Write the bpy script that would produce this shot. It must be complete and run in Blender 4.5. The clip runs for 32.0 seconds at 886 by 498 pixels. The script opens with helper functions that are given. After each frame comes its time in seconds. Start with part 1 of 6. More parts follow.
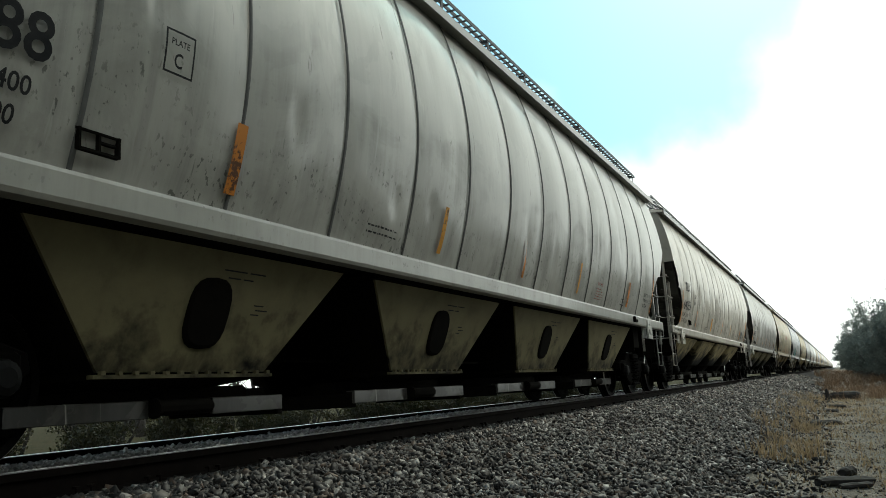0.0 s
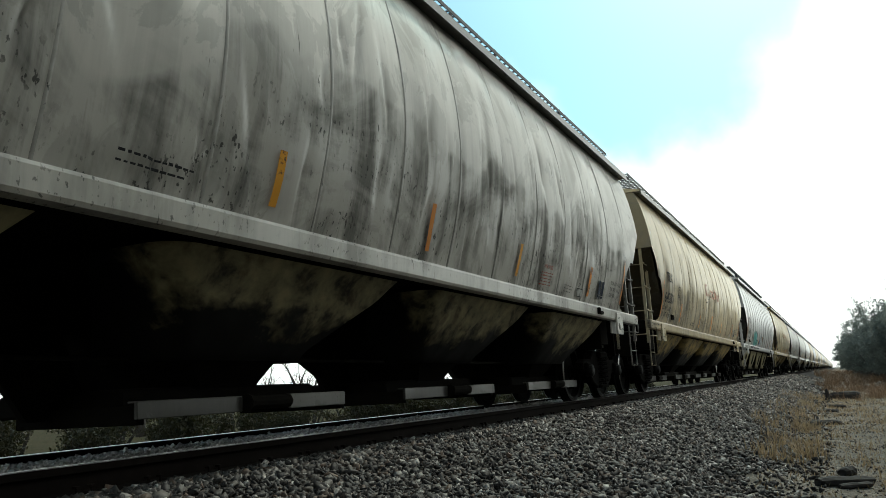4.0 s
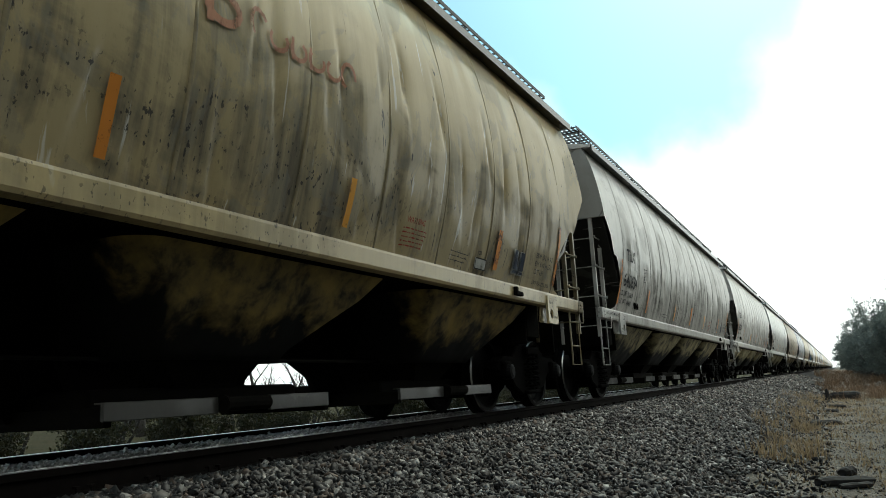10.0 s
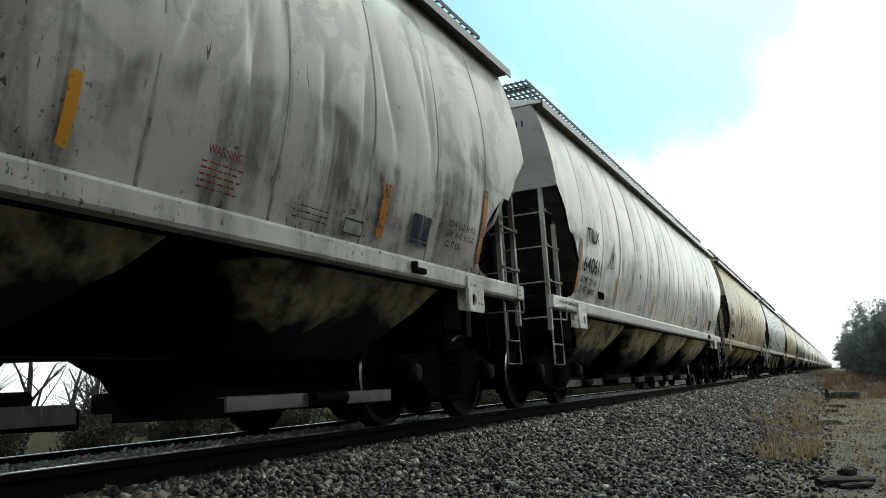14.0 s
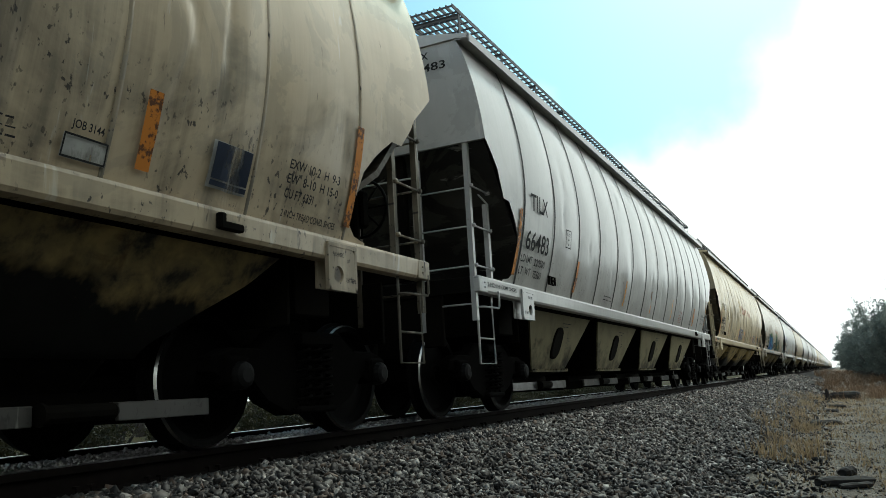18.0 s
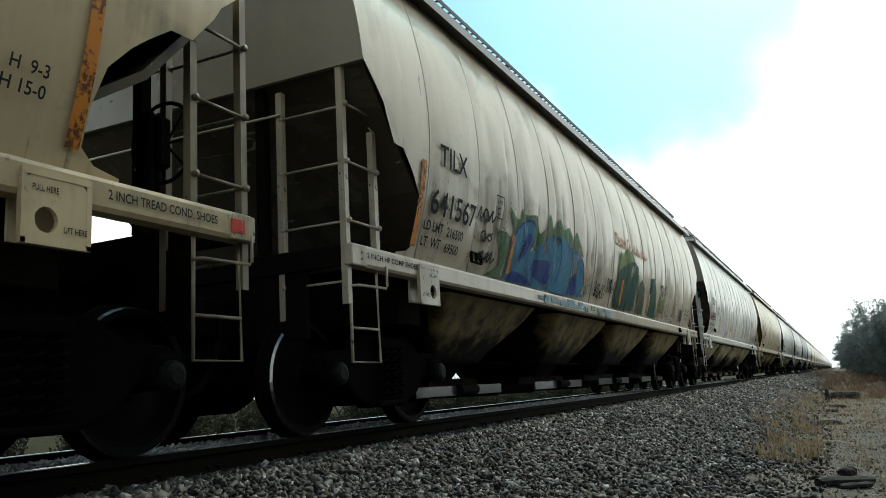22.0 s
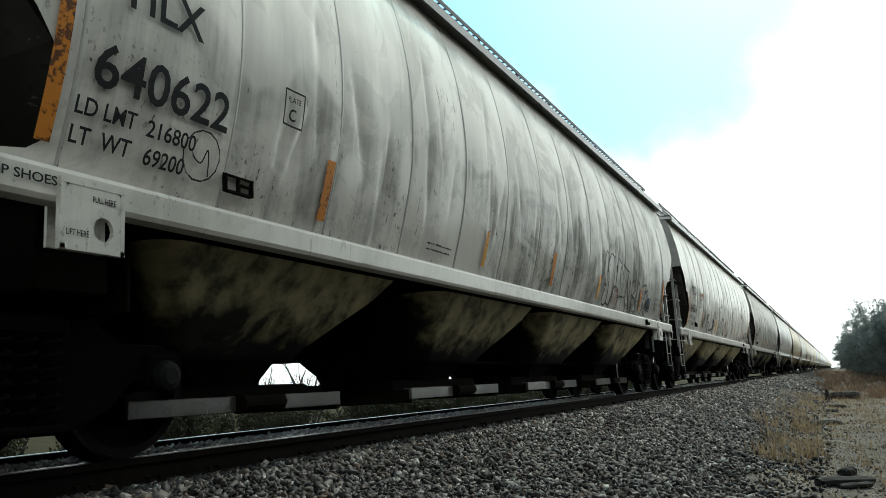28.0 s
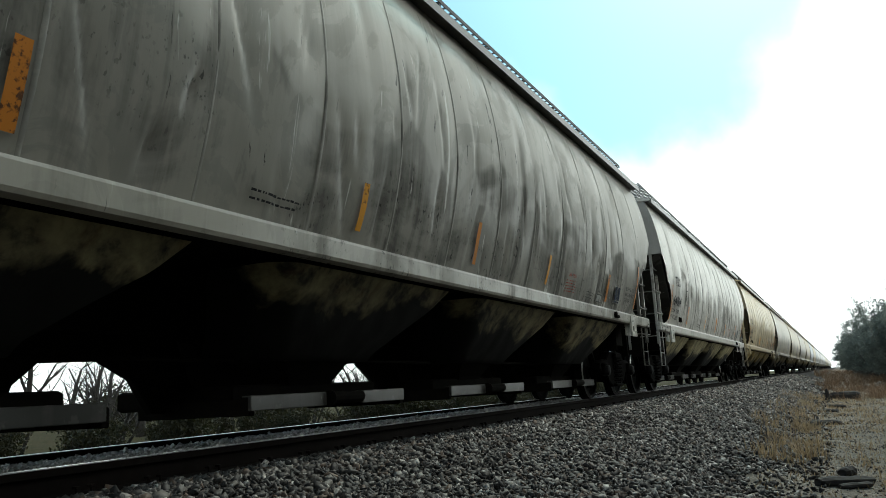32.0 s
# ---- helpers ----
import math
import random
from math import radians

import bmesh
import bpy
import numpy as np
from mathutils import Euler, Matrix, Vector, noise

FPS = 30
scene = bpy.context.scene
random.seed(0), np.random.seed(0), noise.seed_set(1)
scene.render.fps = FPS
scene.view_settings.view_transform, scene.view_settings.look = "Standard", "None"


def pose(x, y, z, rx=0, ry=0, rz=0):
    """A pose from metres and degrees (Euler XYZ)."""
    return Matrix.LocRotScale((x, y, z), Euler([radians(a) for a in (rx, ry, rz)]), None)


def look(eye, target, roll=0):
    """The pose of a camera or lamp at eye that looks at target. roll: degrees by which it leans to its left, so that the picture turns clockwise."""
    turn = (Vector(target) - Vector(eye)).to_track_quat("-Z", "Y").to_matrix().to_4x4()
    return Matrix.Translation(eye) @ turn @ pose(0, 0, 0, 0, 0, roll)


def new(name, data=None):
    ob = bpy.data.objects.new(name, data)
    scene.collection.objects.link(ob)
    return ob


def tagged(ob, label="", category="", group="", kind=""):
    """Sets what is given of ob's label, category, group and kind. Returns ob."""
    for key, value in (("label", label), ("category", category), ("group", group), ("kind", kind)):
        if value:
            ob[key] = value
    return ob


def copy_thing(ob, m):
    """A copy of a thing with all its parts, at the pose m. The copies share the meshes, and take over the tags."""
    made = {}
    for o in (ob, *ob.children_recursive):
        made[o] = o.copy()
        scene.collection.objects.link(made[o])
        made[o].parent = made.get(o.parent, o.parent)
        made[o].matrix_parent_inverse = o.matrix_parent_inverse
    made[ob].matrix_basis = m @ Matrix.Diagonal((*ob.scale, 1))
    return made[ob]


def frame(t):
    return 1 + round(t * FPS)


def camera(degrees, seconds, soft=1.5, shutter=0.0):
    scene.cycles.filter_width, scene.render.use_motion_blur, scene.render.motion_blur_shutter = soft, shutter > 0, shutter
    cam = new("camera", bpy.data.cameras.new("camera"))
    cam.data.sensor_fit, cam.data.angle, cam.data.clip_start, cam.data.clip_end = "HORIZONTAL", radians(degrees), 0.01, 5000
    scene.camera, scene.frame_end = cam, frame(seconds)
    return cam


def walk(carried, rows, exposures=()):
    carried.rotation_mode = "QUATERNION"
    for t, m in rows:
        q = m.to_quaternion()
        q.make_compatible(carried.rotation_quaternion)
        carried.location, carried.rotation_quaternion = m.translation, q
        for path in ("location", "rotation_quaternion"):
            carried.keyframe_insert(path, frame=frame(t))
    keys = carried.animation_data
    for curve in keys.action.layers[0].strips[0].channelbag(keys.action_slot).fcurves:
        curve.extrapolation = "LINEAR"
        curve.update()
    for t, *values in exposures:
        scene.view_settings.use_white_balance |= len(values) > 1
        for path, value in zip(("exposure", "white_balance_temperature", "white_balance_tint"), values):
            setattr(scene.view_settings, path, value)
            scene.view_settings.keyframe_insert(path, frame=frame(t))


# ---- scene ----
cam = camera(58.0, 32.0, soft=0.9)
EYE = pose(0, 0, 0.297, 99.996, 3.268, -63.995)
walk(cam, [(0.0, EYE), (32.0, EYE)], exposures=[(0.0, 0.32, 6700, 0.0), (6.0, 0.32, 6600, 0.0), (12.0, 0.30, 6550, 0.0), (16.0, 0.40, 6500, 0.0), (18.0, 0.38, 6400, 0.0), (24.0, 0.38, 6350, 0.0), (28.0, 0.52, 6450, 0.0), (29.0, 0.36, 6450, 0.0), (32.0, 0.36, 6450, 0.0)])

# ---- light ----
SUN_ELEV, SUN_AZ = 47.0, -5.0      # azimuth: degrees from +X (along the track) towards +Y
world = bpy.data.worlds.new("sky")
scene.world = world
world.use_nodes = True
wt = world.node_tree
wn, wl = wt.nodes, wt.links
bg = wn["Background"]
sky = wn.new("ShaderNodeTexSky")
sky.sky_type = "NISHITA"
sky.sun_disc = False
sky.sun_elevation = radians(SUN_ELEV)
sky.sun_rotation = radians(90.0 - SUN_AZ)
sky.air_density, sky.dust_density, sky.ozone_density = 1.0, 2.0, 1.0
tc = wn.new("ShaderNodeTexCoord")
# thin bright cloud towards the horizon and over the camera's side, with a ragged edge; clear blue above the train
cl = wn.new("ShaderNodeTexNoise")
cl.inputs["Scale"].default_value = 2.6
cl.inputs["Detail"].default_value = 7.0
sep = wn.new("ShaderNodeSeparateXYZ")
ma = wn.new("ShaderNodeMath")
ma.operation = "MULTIPLY_ADD"
ma.inputs[1].default_value = 0.55
mr = wn.new("ShaderNodeMapRange")
mr.interpolation_type = "SMOOTHSTEP"
mr.inputs["From Min"].default_value, mr.inputs["From Max"].default_value = 0.67, 0.55
mix = wn.new("ShaderNodeMix")
mix.data_type = "RGBA"
mix.inputs["B"].default_value = (9.25, 9.55, 9.7, 1)
wl.new(tc.outputs["Generated"], cl.inputs["Vector"])
wl.new(tc.outputs["Generated"], sep.inputs[0])
wl.new(cl.outputs["Fac"], ma.inputs[0])
lean = wn.new("ShaderNodeMath")
lean.operation = "MULTIPLY_ADD"
lean.inputs[1].default_value = 1.0
side = wn.new("ShaderNodeMath")
side.operation = "MINIMUM"
side.inputs[1].default_value = 0.0
wl.new(sep.outputs["Y"], side.inputs[0])
wl.new(side.outputs[0], lean.inputs[0])
wl.new(sep.outputs["Z"], lean.inputs[2])
wl.new(lean.outputs[0], ma.inputs[2])
wl.new(ma.outputs[0], mr.inputs["Value"])
wl.new(mr.outputs["Result"], mix.inputs["Factor"])
tint = wn.new("ShaderNodeMix")
tint.data_type, tint.blend_type = "RGBA", "MULTIPLY"
tint.inputs["Factor"].default_value = 1.0
tint.inputs["B"].default_value = (0.50, 0.80, 0.85, 1)
wl.new(sky.outputs["Color"], tint.inputs["A"])
wl.new(tint.outputs["Result"], mix.inputs["A"])
wl.new(mix.outputs["Result"], bg.inputs["Color"])
bg.inputs["Strength"].default_value = 0.14

sun = new("sun", bpy.data.lights.new("sun", "SUN"))
sun.data.energy, sun.data.angle, sun.data.color = 1.7, radians(0.6), (1.0, 0.95, 0.87)
se, sa = radians(SUN_ELEV), radians(SUN_AZ)
sun.matrix_world = look((0, 0, 60), (-math.cos(se) * math.cos(sa) * 60, -math.cos(se) * math.sin(sa) * 60, 60 - 60 * math.sin(se)))


# ---- materials ----
def material(name):
    m = bpy.data.materials.new(name)
    m.use_nodes = True
    return m, m.node_tree.nodes, m.node_tree.links, m.node_tree.nodes["Principled BSDF"]


def node(ns, kind, **values):
    n = ns.new(kind)
    for k, val in values.items():
        n.inputs[k].default_value = val
    return n


def maths(ns, ls, op, a, b=None, clamp=False):
    n = ns.new("ShaderNodeMath")
    n.operation, n.use_clamp = op, clamp
    for i, s in enumerate((a, b)):
        if s is None:
            continue
        if isinstance(s, (int, float)):
            n.inputs[i].default_value = s
        else:
            ls.new(s, n.inputs[i])
    return n.outputs[0]


def mixed(ns, ls, fac, a, b):
    n = ns.new("ShaderNodeMix")
    n.data_type = "RGBA"
    for key, s in (("Factor", fac), ("A", a), ("B", b)):
        if isinstance(s, (int, float)):
            n.inputs[key].default_value = s
        elif isinstance(s, tuple):
            n.inputs[key].default_value = s if len(s) == 4 else (*s, 1)
        else:
            ls.new(s, n.inputs[key])
    return n.outputs["Result"]


def ramped(ns, ls, s, lo, hi):
    n = ns.new("ShaderNodeMapRange")
    n.inputs["From Min"].default_value, n.inputs["From Max"].default_value = lo, hi
    ls.new(s, n.inputs["Value"])
    return n.outputs["Result"]


def paint_material(name, rough):
    """Railcar paint: colour from the object, seed and dirt from its alpha (whole part: seed, fraction: dirt)."""
    m, ns, ls, bsdf = material(name)
    info = ns.new("ShaderNodeObjectInfo")
    seed = maths(ns, ls, "FLOOR", info.outputs["Alpha"])
    dirt = maths(ns, ls, "FRACT", info.outputs["Alpha"])
    tex = ns.new("ShaderNodeTexCoord")
    off = ns.new("ShaderNodeCombineXYZ")
    ls.new(maths(ns, ls, "MULTIPLY", seed, 23.7), off.inputs["X"])
    add = ns.new("ShaderNodeVectorMath")
    add.operation = "ADD"
    ls.new(tex.outputs["Object"], add.inputs[0])
    ls.new(off.outputs[0], add.inputs[1])
    sep = ns.new("ShaderNodeSeparateXYZ")
    ls.new(tex.outputs["Object"], sep.inputs[0])

    def tex_noise(scale, stretch, detail, rough_=0.55, distort=0.0):
        mpn = ns.new("ShaderNodeMapping")
        mpn.inputs["Scale"].default_value = stretch
        ls.new(add.outputs[0], mpn.inputs["Vector"])
        n = node(ns, "ShaderNodeTexNoise", Scale=scale, Detail=detail, Roughness=rough_, Distortion=distort)
        ls.new(mpn.outputs[0], n.inputs["Vector"])
        return n.outputs["Fac"]

    def times(a, b, clamp=True):
        return maths(ns, ls, "MULTIPLY", a, b, clamp)

    streak = tex_noise(5.0, (1.0, 0.3, 0.07), 6, 0.6, 0.5)
    fine = tex_noise(20.0, (1.0, 0.3, 0.12), 5, 0.65)
    blot = tex_noise(0.9, (0.8, 1.0, 1.2), 7, 0.62, 1.2)
    # road film and painted reflection step; ragged upper edge steps from sheet to sheet
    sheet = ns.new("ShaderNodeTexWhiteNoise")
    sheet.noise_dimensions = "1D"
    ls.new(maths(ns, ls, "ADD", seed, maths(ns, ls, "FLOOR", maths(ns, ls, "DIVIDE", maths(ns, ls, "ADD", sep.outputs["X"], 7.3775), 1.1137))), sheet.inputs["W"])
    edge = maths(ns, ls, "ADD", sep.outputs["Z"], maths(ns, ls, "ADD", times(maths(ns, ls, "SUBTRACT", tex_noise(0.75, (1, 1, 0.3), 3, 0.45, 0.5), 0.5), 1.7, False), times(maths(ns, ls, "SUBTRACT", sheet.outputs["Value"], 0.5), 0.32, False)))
    film_and_mirror = maths(ns, ls, "ADD", times(ramped(ns, ls, edge, 2.75, 1.75), 0.45), times(ramped(ns, ls, edge, 2.47, 2.40), 0.55))
    dim = ns.new("ShaderNodeVectorMath")
    dim.operation = "SCALE"
    dim.inputs["Scale"].default_value = 0.46
    ls.new(info.outputs["Color"], dim.inputs[0])
    base = mixed(ns, ls, times(times(film_and_mirror, maths(ns, ls, "ADD", times(blot, 0.8), 0.35)), times(dirt, 0.7)), info.outputs["Color"], mixed(ns, ls, 0.4, dim.outputs[0], (0.135, 0.130, 0.110)))
    # soot running down in streaks and clouds
    s1 = ramped(ns, ls, maths(ns, ls, "ADD", times(streak, 0.65), times(blot, 0.65)), 0.61, 0.78)
    mask = times(times(times(s1, maths(ns, ls, "ADD", times(film_and_mirror, 0.9), 0.22)), maths(ns, ls, "ADD", times(fine, 0.9), 0.45)), times(dirt, 1.5))
    base = mixed(ns, ls, times(mask, 0.85), base, (0.055, 0.052, 0.046))
    # rubbed and peeled patches, rust, scrapes, spots of thrown dirt
    worn = times(ramped(ns, ls, tex_noise(1.4, (0.7, 0.5, 0.6), 7, 0.65, 1.8), 0.53, 0.555), times(dirt, 0.40))
    base = mixed(ns, ls, worn, base, (0.17, 0.165, 0.145))
    pale = times(ramped(ns, ls, tex_noise(6.0, (1.3, 0.3, 0.16), 4, 0.6, 1.0), 0.66, 0.70), times(dirt, 0.7))
    base = mixed(ns, ls, pale, base, (0.60, 0.59, 0.54))
    rust = times(ramped(ns, ls, tex_noise(4.0, (1.0, 0.3, 0.14), 5, 0.6, 0.6), 0.70, 0.78), times(dirt, 0.8))
    base = mixed(ns, ls, rust, base, (0.16, 0.085, 0.045))
    scrape = times(ramped(ns, ls, tex_noise(6.5, (1.5, 0.3, 0.25), 5, 0.6, 1.4), 0.675, 0.70), maths(ns, ls, "ADD", times(dirt, 1.1), 0.1))
    base = mixed(ns, ls, scrape, base, (0.035, 0.03, 0.027))
    spots = times(times(ramped(ns, ls, tex_noise(30.0, (1, 0.6, 0.6), 3, 0.55), 0.61, 0.65), ramped(ns, ls, edge, 2.25, 1.90)), times(ramped(ns, ls, blot, 0.44, 0.56), times(dirt, 2.4)))
    base = mixed(ns, ls, times(spots, 0.9), base, (0.03, 0.028, 0.025))
    tone = maths(ns, ls, "ADD", times(fine, 0.18, False), 0.90)
    mul = ns.new("ShaderNodeVectorMath")
    mul.operation = "SCALE"
    ls.new(base, mul.inputs[0])
    ls.new(tone, mul.inputs["Scale"])
    ls.new(mul.outputs[0], bsdf.inputs["Base Color"])
    ls.new(maths(ns, ls, "ADD", times(mask, 0.25), maths(ns, ls, "ADD", times(dirt, 0.25), rough), True), bsdf.inputs["Roughness"])
    # pressed-in wrinkles and flaking
    ridge = maths(ns, ls, "ABSOLUTE", maths(ns, ls, "SUBTRACT", tex_noise(1.5, (1.5, 0.3, 0.45), 3, 0.45, 0.6), 0.5))
    b1 = node(ns, "ShaderNodeBump", Strength=0.10, Distance=0.05)
    ls.new(times(ridge, dirt, False), b1.inputs["Height"])
    b2 = node(ns, "ShaderNodeBump", Strength=0.18, Distance=0.01)
    ls.new(streak, b2.inputs["Height"])
    ls.new(b1.outputs[0], b2.inputs["Normal"])
    ls.new(b2.outputs[0], bsdf.inputs["Normal"])
    # old enamel still shines where soot has not dulled it
    ls.new(maths(ns, ls, "SUBTRACT", maths(ns, ls, "SUBTRACT", 0.6, times(dirt, 0.25)), maths(ns, ls, "ADD", times(mask, 0.7), times(worn, 0.5)), True), bsdf.inputs["Coat Weight"])
    ls.new(maths(ns, ls, "ADD", times(fine, 0.14), 0.06, True), bsdf.inputs["Coat Roughness"])
    bsdf.inputs["Specular IOR Level"].default_value = 0.3
    ls.new(b1.outputs[0], bsdf.inputs["Coat Normal"])
    return m


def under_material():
    """Hopper sheets: thin paint caked with black grease, scuffed through in patches; shade painted on inward faces."""
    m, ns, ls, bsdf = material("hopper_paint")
    info = ns.new("ShaderNodeObjectInfo")
    tex = ns.new("ShaderNodeTexCoord")
    off = ns.new("ShaderNodeVectorMath")
    off.operation = "ADD"
    cmb = ns.new("ShaderNodeCombineXYZ")
    ls.new(maths(ns, ls, "MULTIPLY", info.outputs["Random"], 80.0), cmb.inputs["X"])
    ls.new(tex.outputs["Object"], off.inputs[0])
    ls.new(cmb.outputs[0], off.inputs[1])

    def tn(scale, detail, rough_, distort):
        n = node(ns, "ShaderNodeTexNoise", Scale=scale, Detail=detail, Roughness=rough_, Distortion=distort)
        ls.new(off.outputs[0], n.inputs["Vector"])
        return n.outputs["Fac"]
    dirt = maths(ns, ls, "FRACT", info.outputs["Alpha"])
    sep = ns.new("ShaderNodeSeparateXYZ")
    ls.new(tex.outputs["Object"], sep.inputs[0])
    big, small = tn(1.1, 6, 0.6, 0.4), tn(4.2, 6, 0.62, 0.2)
    # black grease, darker towards the bottom by height, with a torn upper edge
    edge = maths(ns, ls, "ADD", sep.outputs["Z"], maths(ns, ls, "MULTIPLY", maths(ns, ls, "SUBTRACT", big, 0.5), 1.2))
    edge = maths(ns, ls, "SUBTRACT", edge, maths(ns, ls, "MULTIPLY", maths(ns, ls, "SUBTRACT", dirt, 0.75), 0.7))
    cake_and_shade = maths(ns, ls, "MULTIPLY", ramped(ns, ls, edge, 0.90, 0.74), maths(ns, ls, "MULTIPLY", dirt, 1.4), True)
    # inward-turned sheets go near black: their shade and grease in one mask
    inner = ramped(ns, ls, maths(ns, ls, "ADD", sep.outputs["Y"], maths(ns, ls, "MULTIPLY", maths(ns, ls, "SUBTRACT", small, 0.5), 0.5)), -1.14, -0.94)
    cake_and_shade = maths(ns, ls, "MAXIMUM", cake_and_shade, inner)
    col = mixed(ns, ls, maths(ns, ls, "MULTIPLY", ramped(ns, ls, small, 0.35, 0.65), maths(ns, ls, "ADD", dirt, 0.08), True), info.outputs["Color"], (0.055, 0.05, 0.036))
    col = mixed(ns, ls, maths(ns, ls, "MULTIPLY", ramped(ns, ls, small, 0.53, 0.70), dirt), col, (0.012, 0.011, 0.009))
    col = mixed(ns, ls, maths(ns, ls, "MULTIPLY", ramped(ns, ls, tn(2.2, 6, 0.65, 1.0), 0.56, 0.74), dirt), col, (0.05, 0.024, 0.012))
    col = mixed(ns, ls, cake_and_shade, col, (0.006, 0.006, 0.005))
    ls.new(col, bsdf.inputs["Base Color"])
    bsdf.inputs["Roughness"].default_value = 0.75
    bsdf.inputs["Specular IOR Level"].default_value = 0.12
    b = node(ns, "ShaderNodeBump", Strength=0.6, Distance=0.03)
    ls.new(big, b.inputs["Height"])
    ls.new(b.outputs[0], bsdf.inputs["Normal"])
    return m


def plain_material(name, colour, rough=0.6, metal=0.0, scale=12.0, vary=0.35, bump_d=0.004, second=None, stretch=(1, 1, 1), by_object=False, spec=0.5, band=(0.35, 0.65)):
    m, ns, ls, bsdf = material(name)
    tex = ns.new("ShaderNodeTexCoord")
    mpn = ns.new("ShaderNodeMapping")
    mpn.inputs["Scale"].default_value = stretch
    ls.new(tex.outputs["Object"], mpn.inputs["Vector"])
    n1 = node(ns, "ShaderNodeTexNoise", Scale=scale, Detail=6.0, Roughness=0.6)
    n2 = node(ns, "ShaderNodeTexNoise", Scale=scale * 0.15, Detail=3.0)
    ls.new(mpn.outputs[0], n1.inputs["Vector"])
    ls.new(mpn.outputs[0], n2.inputs["Vector"])
    c2 = second or tuple(c * (1 - vary) for c in colour)
    f = maths(ns, ls, "ADD", maths(ns, ls, "MULTIPLY", n1.outputs["Fac"], 0.5), maths(ns, ls, "MULTIPLY", n2.outputs["Fac"], 0.5))
    col = mixed(ns, ls, ramped(ns, ls, f, *band), colour, c2)
    if by_object:
        info = ns.new("ShaderNodeObjectInfo")
        col = mixed(ns, ls, maths(ns, ls, "MULTIPLY", info.outputs["Random"], 0.5), col, c2)
    ls.new(col, bsdf.inputs["Base Color"])
    bsdf.inputs["Metallic"].default_value = metal
    bsdf.inputs["Specular IOR Level"].default_value = spec
    bsdf.inputs["Roughness"].default_value = rough
    if bump_d:
        b = node(ns, "ShaderNodeBump", Strength=0.5, Distance=bump_d)
        ls.new(n1.outputs["Fac"], b.inputs["Height"])
        ls.new(b.outputs[0], bsdf.inputs["Normal"])
    return m


def stone_material(name, sunlit):
    m, ns, ls, bsdf = material(name)
    geo = ns.new("ShaderNodeNewGeometry")
    rnd = geo.outputs["Random Per Island"]
    ramp_ = ns.new("ShaderNodeValToRGB")
    els = ramp_.color_ramp.elements
    els[0].color, els[0].position = (0.009, 0.009, 0.009, 1), 0.0
    els[1].color, els[1].position = (0.37, 0.345, 0.31, 1), 1.0
    for p, c in ((0.36, (0.012, 0.0115, 0.011, 1)), (0.54, (0.036, 0.030, 0.025, 1)), (0.66, (0.105, 0.071, 0.050, 1)), (0.70, (0.030, 0.028, 0.026, 1)), (0.83, (0.105, 0.096, 0.084, 1)), (0.93, (0.235, 0.222, 0.200, 1))):
        e = els.new(p)
        e.color = c
    ls.new(rnd, ramp_.inputs["Fac"])
    tex = ns.new("ShaderNodeTexCoord")
    n = node(ns, "ShaderNodeTexNoise", Scale=60.0, Detail=4.0)
    ls.new(tex.outputs["Object"], n.inputs["Vector"])
    col = mixed(ns, ls, ramped(ns, ls, n.outputs["Fac"], 0.4, 0.8), ramp_.outputs["Color"], (0.042, 0.038, 0.035))
    # stones between the rails: sunlight put into a paler colour
    if sunlit:
        col = mixed(ns, ls, 0.75, col, mixed(ns, ls, rnd, (0.28, 0.27, 0.25), (0.66, 0.65, 0.62)))
    ls.new(col, bsdf.inputs["Base Color"])
    bsdf.inputs["Roughness"].default_value = 0.65
    bsdf.inputs["Specular IOR Level"].default_value = 0.2
    return m


